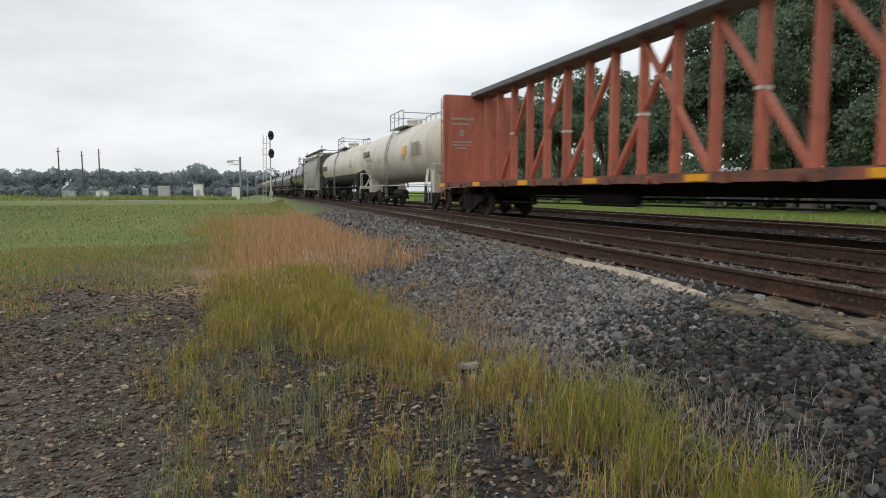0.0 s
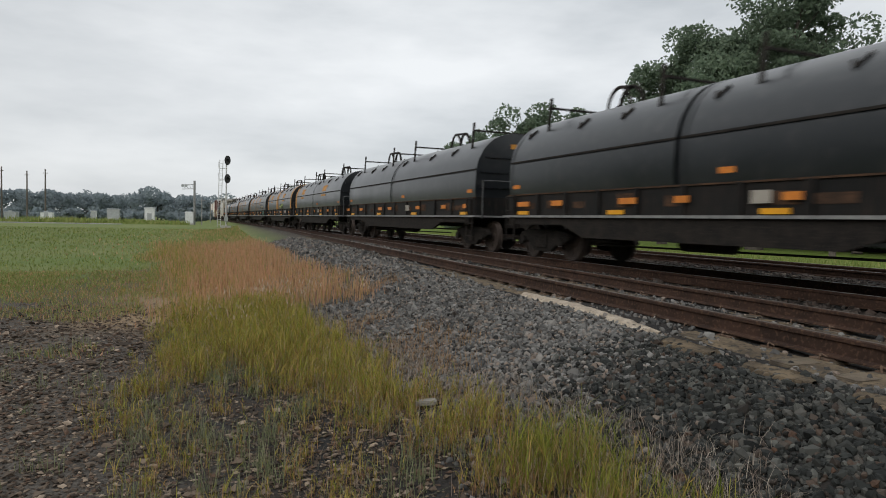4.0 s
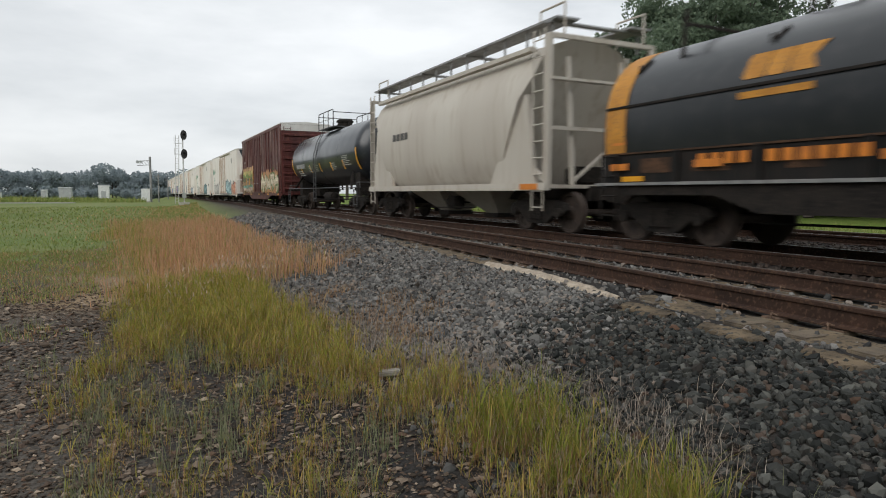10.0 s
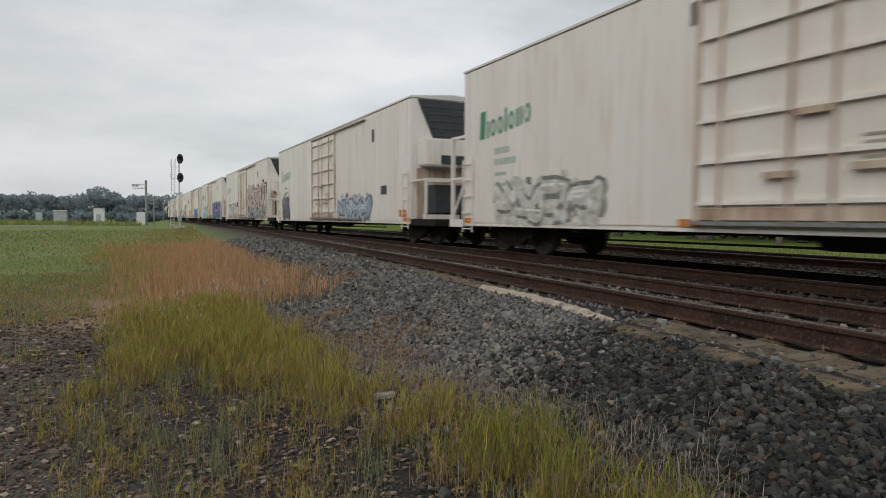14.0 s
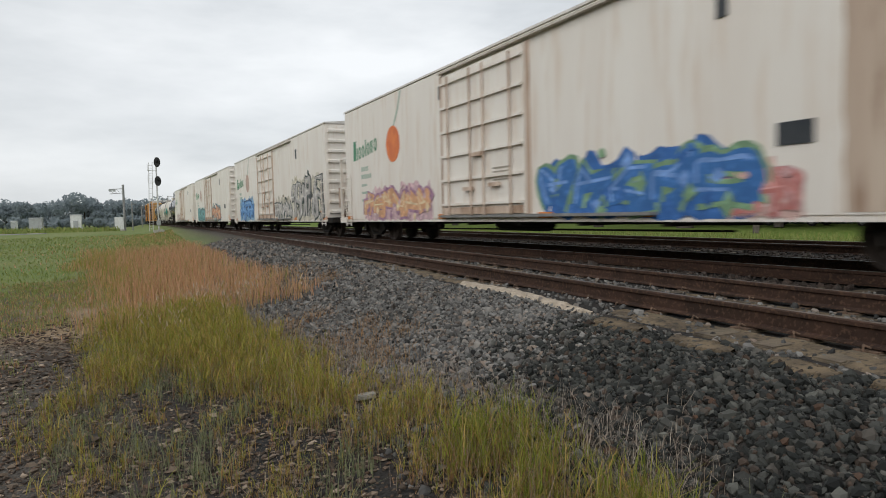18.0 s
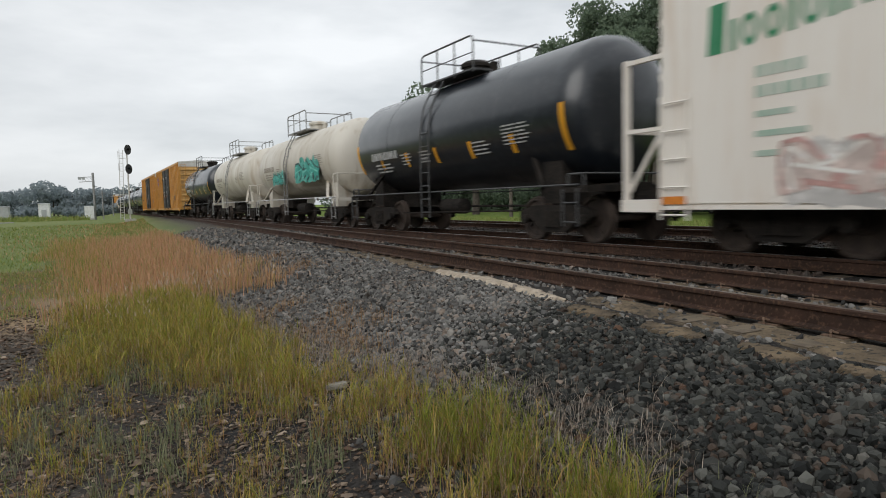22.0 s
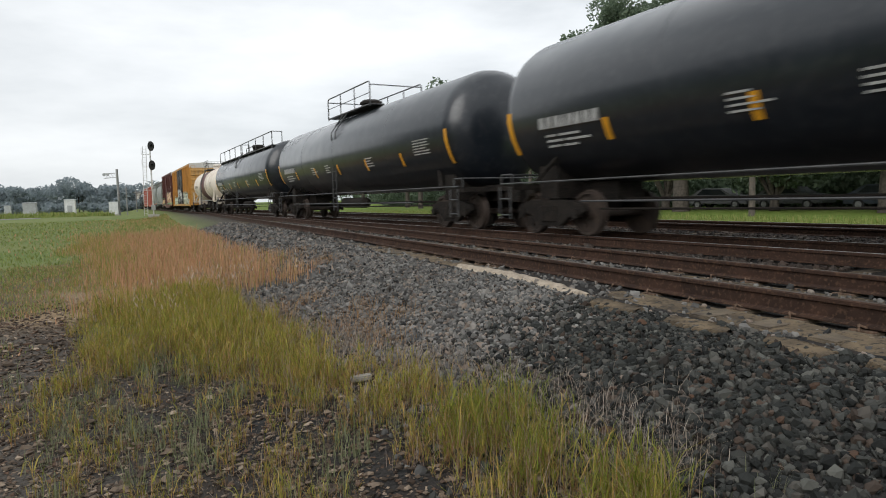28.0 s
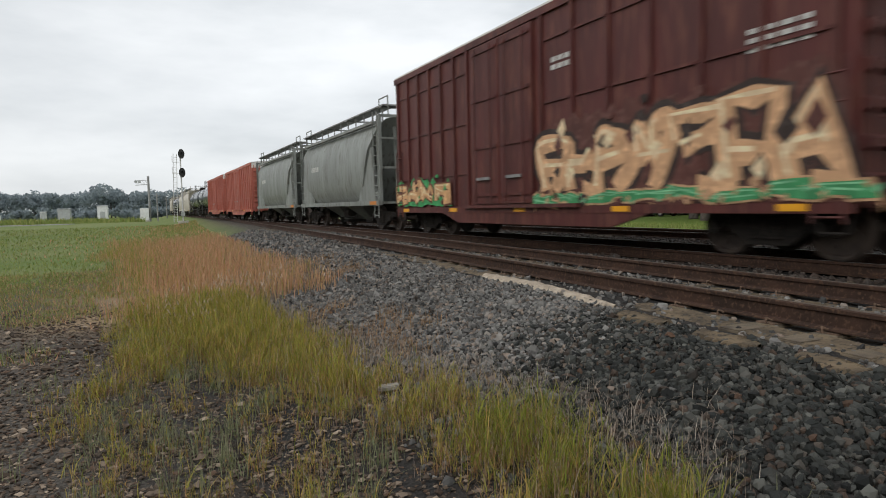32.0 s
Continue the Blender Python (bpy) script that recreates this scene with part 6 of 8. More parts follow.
def hopper_car(length, label, paint_of, zt=4.45, bays=2, round_side=True, frame=None):
    half = length / 2
    c = car_base("covered_hopper", length, label, "hopper car", half - 1.75)
    fr = frame or paint_of
    b2 = half - 0.75
    # body: bulged sides, sloping ends
    side = [(1.22, 1.05), (1.42, 1.35), (1.54, 1.8), (1.58, 2.4), (1.56, 3.0), (1.46, 3.5), (1.26, 3.88), (0.95, zt - 0.2), (0.5, zt - 0.05)] if round_side else [(1.5, 1.05), (1.5, zt - 0.3), (0.9, zt)]
    outline = side + [(-x, z) for x, z in reversed(side)]
    bm = bmesh.new()

    def inset(z):
        return max(0.0, (2.9 - z) * 0.62)

    a = [bm.verts.new((x, -b2 + 1.1 + inset(z) * 0.9 - (0.5 if z > 3.2 else 0), z)) for x, z in outline]
    b = [bm.verts.new((x, b2 - 1.1 - inset(z) * 0.9 + (0.5 if z > 3.2 else 0), z)) for x, z in outline]
    k = len(outline)
    for i in range(k):
        bm.faces.new((a[i], a[(i + 1) % k], b[(i + 1) % k], b[i]))
    bm.faces.new(a[::-1])
    bm.faces.new(b)
    part("body", bm, paint_of, c, smooth=True)
    for sg in (-1, 1):
        ye = sg * (b2 - 0.08)
        bm = bmesh.new()
        for x in (-1.42, 1.42):
            bar(bm, (x, ye, 1.0), (x, ye, zt - 0.12), 0.12, 0.1)
            bar(bm, (x, ye, 1.1), (x, sg * (b2 - 1.9), 2.3), 0.1, 0.08)
        bar(bm, (-1.42, ye, zt - 0.15), (1.42, ye, zt - 0.15), 0.1, 0.1)
        bar(bm, (-1.42, ye, 2.3), (1.42, ye, 2.3), 0.08, 0.08)
        part("end_frame", bm, fr, c)
        for x in (-1.5, 1.5):
            bm = bmesh.new()
            plate(bm, [(sg * (b2 - 0.45), 1.1), (sg * (b2 - 2.4), 1.1), (sg * (b2 - 1.15), 3.1), (sg * (b2 - 0.85), 3.1)], min(x * 0.93, x), max(x * 0.93, x))
            part("end_gusset", bm, fr, c)
        bm = bmesh.new()
        for x in (-0.75, 0.75):
            bar(bm, (x, ye, 1.05), (x, ye - sg * 0.25, zt - 0.5), 0.09, 0.08)
        bar(bm, (-1.42, ye, 3.35), (1.42, ye, 3.35), 0.16, 0.06)
        bar(bm, (-0.75, ye, 1.15), (0.75, ye, 2.25), 0.07, 0.06)
        part("end_brace", bm, fr, c)
        y0, y1 = sorted((sg * (b2 - 0.3), sg * (b2 - 0.75)))
        boxed("brake_cylinder", UNDER, c, -0.5, 0.35, y0, y1, 1.081, 1.5, label="grimy brake cylinder on the end platform", bevel=0.06)
        ladder(c, -1.5, sg * (b2 - 0.35), 0.5, zt, 0.42, fr)
        boxed("end_platform", fr, c, -1.45, 1.45, min(sg * (b2 - 1.0), sg * b2), max(sg * (b2 - 1.0), sg * b2), 1.0, 1.08)
        for x in (-1.1, 1.1):
            bm = bmesh.new()
            path_rod(bm, [(x, sg * (b2 - 0.9), zt - 0.05), (x, sg * (b2 - 0.9), zt + 0.55), (x, sg * b2, zt + 0.55), (x, sg * b2, zt - 0.1)], 0.025)
            part("roof_grab", bm, fr, c)
    for x in (-1.47, 1.47):
        bm = bmesh.new()
        box(bm, x - 0.06, x + 0.06, -b2, b2, 0.95, 1.12)
        part("side_sill", bm, fr, c)
        bm = bmesh.new()
        box(bm, min(x * 0.86, x * 0.98), max(x * 0.86, x * 0.98), -b2 + 0.8, b2 - 0.8, zt - 0.36, zt - 0.26)
        part("top_chord", bm, fr, c)
    bm = bmesh.new()
    for x0, x1 in ((-1.3, -0.72), (0.72, 1.3)):
        box(bm, x0, x1, -b2, b2, zt + 0.2, zt + 0.25)
    for i in range(12):
        y = -b2 + 0.3 + (2 * b2 - 0.6) * i / 11
        for x in (-1.2, 1.2):
            box(bm, x - 0.02, x + 0.02, y - 0.02, y + 0.02, zt - 0.3, zt + 0.2)
        if i in (0, 4, 7, 11):
            box(bm, -1.3, 1.3, y - 0.1, y + 0.1, zt + 0.16, zt + 0.2)
    part("running_board", bm, RAILING, c)
    for i in range(4):
        y = -b2 + 2.2 + (2 * b2 - 4.4) * i / 3
        bm = bmesh.new()
        lathe(bm, [(zt - 0.08, 0.36), (zt + 0.05, 0.36), (zt + 0.09, 0.28)], "Z", 14, (0, y, 0))
        part("hatch", bm, fr, c)
    for i in range(bays):
        y = (i - (bays - 1) / 2) * (length - 6.8) / max(1, bays)
        bm = bmesh.new()
        box(bm, -0.35, 0.35, y - 0.3, y + 0.3, 0.32, 1.1, (-1.3, 1.3, y - 1.25, y + 1.25))
        part("discharge_bay", bm, fr, c)
        boxed("outlet_gate", UNDER, c, -0.45, 0.45, y - 0.35, y + 0.35, 0.22, 0.34)
    bars(c, -1.578, b2 - 2.6, 2.6, [0.25, 0.25, 0.25, 0.25], 0.22, 0.08, MARK_DARK if paint_of is not HOPPER_DARK else MARK_WHITE)
    boxed("marker_strip", ORANGE_MARK, c, -1.545, -1.531, -b2 + 0.3, -b2 + 1.0, 0.97, 1.1)
    brake_gear(c, -1.5, 1.5, 0.5)
    return c


# ---- boxcars ----


def folded_end(bm, y, sg, w, z0, z1, ribs, deep=0.09):
    """A pressed-steel end: one sheet folded into level ribs."""
    step = (z1 - z0) / ribs
    line = [(0.004, z0)]
    for i in range(ribs):
        z = z0 + step * i
        line += [(0.004, z + step * 0.3), (deep, z + step * 0.42), (deep, z + step * 0.62), (0.004, z + step * 0.74)]
    line.append((0.004, z1))
    plate(bm, [(y + sg * o, z) for o, z in line] + [(y - sg * 0.02, z1), (y - sg * 0.02, z0)], -w, w)



def boxcar(length, label, body_mat, zt=4.85, zb=0.98, door=(0.0, 3.0), door_mat=None, ribs=7, end_ribs=8, roof_mat=None, skirt=True, flat=False, plug=2, end_mat=None, panel=False, post_mat=None):
    half = length / 2
    c = car_base("boxcar", length, label, "boxcar", half - 2.6)
    b2 = half - 1.05
    w = 1.5
    bm = bmesh.new()
    box(bm, -w, w, -b2, b2, zb, zt - 0.14)
    part("body", bm, body_mat, c, bevel=0.02)
    bm = bmesh.new()
    prism(bm, [(-w - 0.03, zt - 0.14), (w + 0.03, zt - 0.14), (w + 0.03, zt - 0.08), (0, zt + 0.04), (-w - 0.03, zt - 0.08)], -b2 - 0.02, b2 + 0.02)
    part("roof", bm, roof_mat or ROOF_WHITE, c, "pale galvanised roof")
    dc, dw = door
    d0, d1 = dc - dw / 2, dc + dw / 2
    bm = bmesh.new()
    box(bm, -0.06, 0.0, -0.055, 0.055, zb + 0.12, zt - 0.22)
    rib = mesh_of("side_post", bm, post_mat or body_mat, bevel=0.02)
    for y0, y1 in ((-b2 + 0.25, d0 - 0.25), (d1 + 0.25, b2 - 0.25)):
        for i in range(ribs):
            y = y0 + (y1 - y0) * i / (ribs - 1)
            for x, r in ((-w, 0), (w, 180)):
                ob = part("side_post", rib, post_mat or body_mat, c)
                ob.matrix_basis = pose(x, y, 0, 0, 0, r)
        if not flat:
            for z in (zb + 0.95, zb + 2.25, zb + 3.55):
                for i in range(ribs - 1):
                    ya, yb = y0 + (y1 - y0) * i / (ribs - 1) + 0.1, y0 + (y1 - y0) * (i + 1) / (ribs - 1) - 0.1
                    boxed("side_stiffener", body_mat, c, -w - 0.038, -w - 0.001, ya, yb, z, z + 0.05)
    for x in (-w, w):
        sg = -1 if x < 0 else 1
        for z0, z1 in ((zb - 0.06, zb + 0.1), (zt - 0.3, zt - 0.14)):
            a, b = sorted((x, x + sg * 0.06))
            boxed("side_sill" if z0 < 2 else "top_chord", body_mat, c, a, b, -b2, b2, z0, z1)
    dm = door_mat or body_mat
    for k in range(plug):
        y0, y1 = d0 + dw * k / plug + 0.02, d0 + dw * (k + 1) / plug - 0.02
        d = boxed("door", dm, c, -w - 0.09, -w - 0.002, y0, y1, zb + 0.16, zt - 0.34, bevel=0.012)
        for i in range(4):
            z = zb + 0.35 + i * (zt - zb - 0.9) / 3
            boxed("door_rib", dm, d, -w - 0.125, -w - 0.09, y0 + 0.08, y1 - 0.08, z, z + 0.07)
        for y in (y0 + 0.3, y1 - 0.3):
            bm = bmesh.new()
            rod(bm, (-w - 0.15, y, zb + 0.2), (-w - 0.15, y, zt - 0.4), 0.02, 6)
            part("lock_rod", bm, dm, d)
        boxed("door_handle", RAILING, d, -w - 0.17, -w - 0.13, (y0 + y1) / 2 - 0.3, (y0 + y1) / 2 + 0.3, zb + 0.75, zb + 0.82)
    boxed("door_track", body_mat, c, -w - 0.16, -w - 0.005, d0 - 1.6, d1 + 0.4, zb + 0.06, zb + 0.14)
    for sg in (-1, 1):
        bm = bmesh.new()
        folded_end(bm, sg * b2, sg, w - 0.1, zb + 0.1, zt - 0.56, end_ribs)
        part("corrugated_end", bm, end_mat or body_mat, c)
        y0, y1 = sorted((sg * b2, sg * (b2 + 0.015)))
        boxed("end_cap", ROOF_WHITE, c, -w, w, y0, y1, zt - 0.52, zt - 0.15)
        ladder(c, -w - 0.07, sg * (b2 - 0.32), 0.55, zb + 1.9, 0.42, body_mat)
        ladder(c, -w + 0.35, sg * (b2 + 0.12), 0.7, zt - 0.3, 0.42, body_mat, "x")
        bm = bmesh.new()
        path_rod(bm, [(-w + 0.05, sg * (b2 - 0.55), zb), (-w + 0.05, sg * (b2 - 0.5), 0.42), (-w + 0.05, sg * (b2 - 0.12), 0.42), (-w + 0.05, sg * (b2 - 0.08), zb)], 0.022)
        part("sill_step", bm, UNDER, c)
    if skirt:
        bm = bmesh.new()
        plate(bm, [(-b2 + 3.4, zb - 0.06), (b2 - 3.4, zb - 0.06), (b2 - 4.4, zb - 0.32), (-b2 + 4.4, zb - 0.32)], -w - 0.05, -w + 0.03)
        part("side_skirt", bm, body_mat, c)
    for i in range(5):
        y = -b2 + 0.8 + (2 * b2 - 1.6) * i / 4
        boxed("reflector", REFLECT, c, -w - 0.07, -w - 0.0615, y - 0.22, y + 0.22, zb - 0.03, zb + 0.07)
    if panel:
        boxed("data_panel", MARK_SOFT, c, -w - 0.07, -w - 0.06, -b2 + 2.8, -b2 + 3.35, zb + 0.85, zb + 1.3)
        boxed("panel_face", GREY_END, c, -w - 0.074, -w - 0.0705, -b2 + 2.83, -b2 + 3.32, zb + 0.88, zb + 1.27)
        for k in range(3):
            boxed("lettering", MARK_FAINT, c, -w - 0.008, -w - 0.001, -b2 + 2.9, -b2 + 3.4 + 0.1 * k, zb + 1.9 + 0.14 * k, zb + 1.96 + 0.14 * k)
        for k, ww in enumerate((2.0, 1.4, 1.7)):
            for n in range(6):
                boxed("lettering", MARK_FAINT, c, -w - 0.008, -w - 0.001, -b2 + 1.6 + n * 0.62, -b2 + 1.6 + n * 0.62 + ww * 0.24, zb + 2.9 - 0.36 * k, zb + 3.06 - 0.36 * k)
    brake_gear(c, -half + 5, half - 5)
    return c


# ---- long refrigerator cars ----


def reefer(length, label, machine_end, fruit, window=True, pale_logo=False):
    half = length / 2
    c = car_base("refrigerator_car", length, label, "refrigerator car", half - 2.9)
    ya, yb = half - 1.2, -half + (2.3 if machine_end else 1.2)
    w, zb, zt = 1.52, 0.72, 4.74
    bm = bmesh.new()
    box(bm, -w, w, yb, ya, zb, zt - 0.1)
    part("body", bm, WHITE_CAR, c, bevel=0.03)
    bm = bmesh.new()
    prism(bm, [(-w - 0.02, zt - 0.1), (w + 0.02, zt - 0.1), (w + 0.02, zt - 0.05), (0.0, zt + 0.08), (-w - 0.02, zt - 0.05)], yb - 0.02, ya + 0.02)
    part("roof", bm, ROOF_WHITE, c)
    for i in range(6):
        y = yb + 4.6 + (ya - yb - 9.2) * i / 5
        boxed("cross_bearer", UNDER, c, -w + 0.1, w - 0.1, y - 0.09, y + 0.09, zb - 0.14, zb - 0.002)
    boxed("side_sill", WHITE_CAR, c, -w - 0.0015, -w + 0.05, yb, ya, zb - 0.06, zb - 0.001)
    # faint panel seams
    for i in range(9):
        y = ya - 0.4 - i * (ya - yb - 0.8) / 8
        boxed("panel_seam", WHITE_CAR, c, -w - 0.006, -w - 0.0005, y - 0.025, y + 0.025, zb + 0.15, zt - 0.2)
    d1, d0 = half - 9.0, half - 12.7
    d = boxed("door", WHITE_CAR, c, -w - 0.07, -w - 0.002, d0, d1, zb + 0.12, zt - 0.32, label="white plug door with bracing bars", bevel=0.015)
    for i in range(6):
        z = zb + 0.35 + i * 0.62
        boxed("door_rib", WHITE_CAR, d, -w - 0.14, -w - 0.07, d0 + 0.04, d1 - 0.04, z, z + 0.06)
    for f in (0.12, 0.42, 0.58, 0.88):
        y = d0 + (d1 - d0) * f
        bm = bmesh.new()
        rod(bm, (-w - 0.15, y, zb + 0.1), (-w - 0.15, y, zt - 0.4), 0.026, 6)
        part("lock_rod", bm, RUSTED_WHITE, d)
    for f, z in ((0.3, zb + 0.75), (0.62, zb + 0.7), (0.5, zb + 1.5)):
        y = d0 + (d1 - d0) * f
        boxed("latch", RUSTED_WHITE, d, -w - 0.17, -w - 0.11, y - 0.22, y + 0.22, z, z + 0.09)
    for k in range(4):
        bars(c, -w - 0.073, d0 + 1.25, zb + 1.15 - 0.09 * k, [0.7 - 0.1 * (k % 2)], 0.035, 0.1, MARK_SOFT)
    for y in (d0 - 0.07, d1 + 0.07):
        boxed("door_post", RUSTED_WHITE, c, -w - 0.05, -w - 0.003, y - 0.05, y + 0.05, zb + 0.1, zt - 0.3, label="rust-streaked door post")
    boxed("kick_panel", RUSTED_WHITE, c, -w - 0.09, -w - 0.071, d0 + 0.05, d1 - 0.05, zb + 0.13, zb + 0.3, label="rusty lower door rail")
    boxed("door_hood", HOPPER_PALE, c, -w - 0.12, -w - 0.003, d0 - 4.0, d1 + 0.1, zt - 0.25, zt - 0.2, label="upper door track in a darker tone")
    boxed("lower_track", RAILING, c, -w - 0.13, -w - 0.003, d0 - 3.6, d1 + 0.15, zb + 0.05, zb + 0.11)
    boxed("vent_plate", GREY_END, c, -w - 0.02, -w - 0.003, d0 - 4.9, d0 - 4.72, zt - 1.15, zt - 0.7)
    boxed("vent_plate", GREY_END, c, -w - 0.02, -w - 0.003, d1 + 0.12, d1 + 0.26, zt - 0.85, zt - 0.5)
    if window:
        boxed("hatch_window", GREY_END, c, -w - 0.02, -w - 0.003, d1 + 0.7, d1 + 1.3, zb + 0.95, zb + 1.35)
    boxed("hatch_window", GREY_END, c, -w - 0.02, -w - 0.003, yb + 2.1, yb + 2.6, zb + 0.95, zb + 1.25)
    for y in (ya - 0.3, yb + 0.3, d0 - 0.6, d1 + 0.2, yb + 5):
        boxed("reflector", ORANGE_MARK, c, -w - 0.012, -w - 0.001, y - 0.24, y + 0.24, zb + 0.02, zb + 0.14)
    boxed("reflector_board", ORANGE_MARK, c, -w - 0.014, -w - 0.001, yb + 0.35, yb + 0.95, zb + 0.16, zb + 0.4)
    # sign: a row of plain shapes with bars of small lettering under it
    lm = MARK_PALE if pale_logo else MARK_GREEN
    y, z = ya - 0.95, zb + 2.1
    bm = bmesh.new()
    f, k = -w - 0.006, -w - 0.001
    # plain bars and rings of the sign's colour, rising a little along the side
    plate(bm, [(y + 0.1, z), (y - 0.16, z), (y - 0.2, z + 0.68), (y + 0.06, z + 0.68)], f, k)
    yy = y - 0.26
    for i, shape in enumerate("IOOIOIIO"):
        zz = z + 0.025 * i
        if shape == "I":
            tall = 0.56 if i == 3 else 0.42
            plate(bm, [(yy, zz), (yy - 0.09, zz), (yy - 0.09, zz + tall), (yy, zz + tall)], f, k)
            yy -= 0.16
        else:
            n = 14
            rings = [[(yy - 0.13 + ry * math.cos(2 * math.pi * j / n), zz + 0.21 + rz * math.sin(2 * math.pi * j / n)) for j in range(n)] for ry, rz in ((0.13, 0.22), (0.055, 0.13))]
            vo, vi = [[bm.verts.new((f, a, b)) for a, b in ring] for ring in rings]
            for j in range(n):
                bm.faces.new((vo[j], vo[(j + 1) % n], vi[(j + 1) % n], vi[j]))
            yy -= 0.33
    part("logo", bm, lm, c, "row of plain green bars and rings")
    for k, ws in enumerate(([0.12, 0.12, 0.12, 0.12], [0.14, 0.14, 0.14, 0.14, 0.14], [0.5], [0.7], [0.45])):
        bars(c, -w - 0.001, y - 0.65, z - 0.42 - 0.26 * k, ws, 0.15 if k < 2 else 0.08, 0.05, MARK_PALE, thick=0.006)
    if fruit:
        bm = bmesh.new()
        cy, cz = ya - 4.4, zb + 2.35
        plate(bm, [(cy + 0.52 * math.cos(2 * math.pi * i / 24), cz + 0.56 * math.sin(2 * math.pi * i / 24)) for i in range(24)], -w - 0.008, -w - 0.001)
        part("fruit_emblem", bm, FRUIT if fruit == 1 else FRUIT_FADED, c, "painted round orange")
        bm = bmesh.new()
        stroke(bm, [(cy - 0.1, cz + 0.55), (cy - 0.45, cz + 1.05), (cy - 0.65, cz + 1.5)], 0.09, -w - 0.007, -w - 0.001)
        part("emblem_straw", bm, MARK_PALE, c)
    for y in (ya - 0.32, yb + 0.32):
        ladder(c, -w - 0.06, y, 0.5, zb + 1.65, 0.5, WHITE_CAR, rungs=0.42)
    # ends
    boxed("end_deck", WHITE_CAR, c, -w, w, ya, half - 0.4, zb - 0.1, zb + 0.1)
    for x in (-w + 0.06, w - 0.06):
        bm = bmesh.new()
        bar(bm, (x, half - 0.48, zb + 0.1), (x, half - 0.48, zb + 2.35), 0.09, 0.09)
        bar(bm, (x, half - 0.48, zb + 2.3), (x, ya, zb + 2.3), 0.07, 0.07)
        bar(bm, (x, half - 0.48, zb + 1.2), (x, ya, zb + 1.2), 0.06, 0.06)
        bar(bm, (x, half - 0.48, zb + 0.15), (x, ya, zb + 1.15), 0.05, 0.05)
        part("end_frame", bm, WHITE_CAR, c)
    boxed("frame_rail", WHITE_CAR, c, -w + 0.1, w - 0.1, half - 0.51, half - 0.45, zb + 1.18, zb + 1.26)
    boxed("end_deck", UNDER, c, -w, w, -half + 0.5, yb, zb - 0.1, zb + 0.1)
    bm = bmesh.new()
    folded_end(bm, ya, 1, w - 0.1, zb + 0.12, zt - 0.2, 9)
    part("corrugated_end", bm, WHITE_CAR, c)
    if machine_end:
        bm = bmesh.new()
        prism(bm, [(-0.75, zt - 1.35), (1.4, zt - 1.35), (1.4, zt - 0.14), (-1.3, zt - 0.14), (-1.15, zt - 0.5)], yb - 0.05, yb - 0.001)
        part("grille", bm, GREY_END, c, "dark slanted radiator grille")
        for i in range(5):
            z = zt - 1.25 + i * 0.22
            boxed("grille_slat", DARK_RAILING, c, -0.7 - 0.08 * i, 1.36, yb - 0.07, yb - 0.0505, z, z + 0.03)
        boxed("housing", WHITE_CAR, c, -w + 0.25, w - 0.2, yb - 0.5, yb - 0.001, zb + 1.75, zt - 1.4, label="white machinery housing", bevel=0.05)
        # opening drawn as a dark plate, its inner shade put into the colour
        boxed("housing_louvre", GREY_END, c, -0.7, w - 0.35, yb - 0.52, yb - 0.501, zb + 1.82, zb + 2.1)
        boxed("cross_beam", WHITE_CAR, c, -w + 0.1, w - 0.1, yb - 1.08, yb - 0.96, zb + 1.22, zb + 1.34)
        boxed("cross_beam", WHITE_CAR, c, -w, w, yb - 1.08, yb - 0.96, zb + 0.1, zb + 0.24)
        boxed("fuel_box", GREY_END, c, -w + 0.45, w - 0.2, yb - 0.9, yb - 0.001, zb + 0.3, zb + 1.15)
        boxed("service_panel", RUSTED_WHITE, c, -w + 0.2, w - 0.2, yb - 0.06, yb - 0.002, zb + 0.12, zb + 1.7, label="rust-streaked lower end panel")
        for x in (-w + 0.05, w - 0.05):
            bm = bmesh.new()
            bar(bm, (x, yb - 1.05, zb), (x, yb - 1.05, zb + 1.3), 0.07, 0.07)
            bar(bm, (x, yb, zb + 1.3), (x, yb - 1.05, zb + 1.3), 0.06, 0.06)
            part("unit_frame", bm, WHITE_CAR, c)
    else:
        bm = bmesh.new()
        folded_end(bm, yb, -1, w - 0.1, zb + 0.12, zt - 0.2, 9)
        part("corrugated_end", bm, WHITE_CAR, c)
        boxed("brake_wheel_box", RUSTED_WHITE, c, -0.25, 0.25, yb - 0.2, yb - 0.1, zb + 1.3, zb + 1.65)
        boxed("brake_step", RUST_LINE, c, -0.95, 1.0, yb - 0.5, yb - 0.1, zb - 0.1, zb + 0.6, label="rust-brown brake gear housing", bevel=0.05)
        for x, z0, z1 in ((-1.05, 0.5, 1.3), (-0.4, 0.55, 1.1), (0.5, 0.5, 1.4)):
            boxed("rust_stain", RUSTED_WHITE, c, x, x + 0.22, yb - 0.104, yb - 0.096, zb + z0, zb + z1)
    brake_gear(c, -half + 6, half - 6, 0.5)
    return c


# ---- coil cars ----


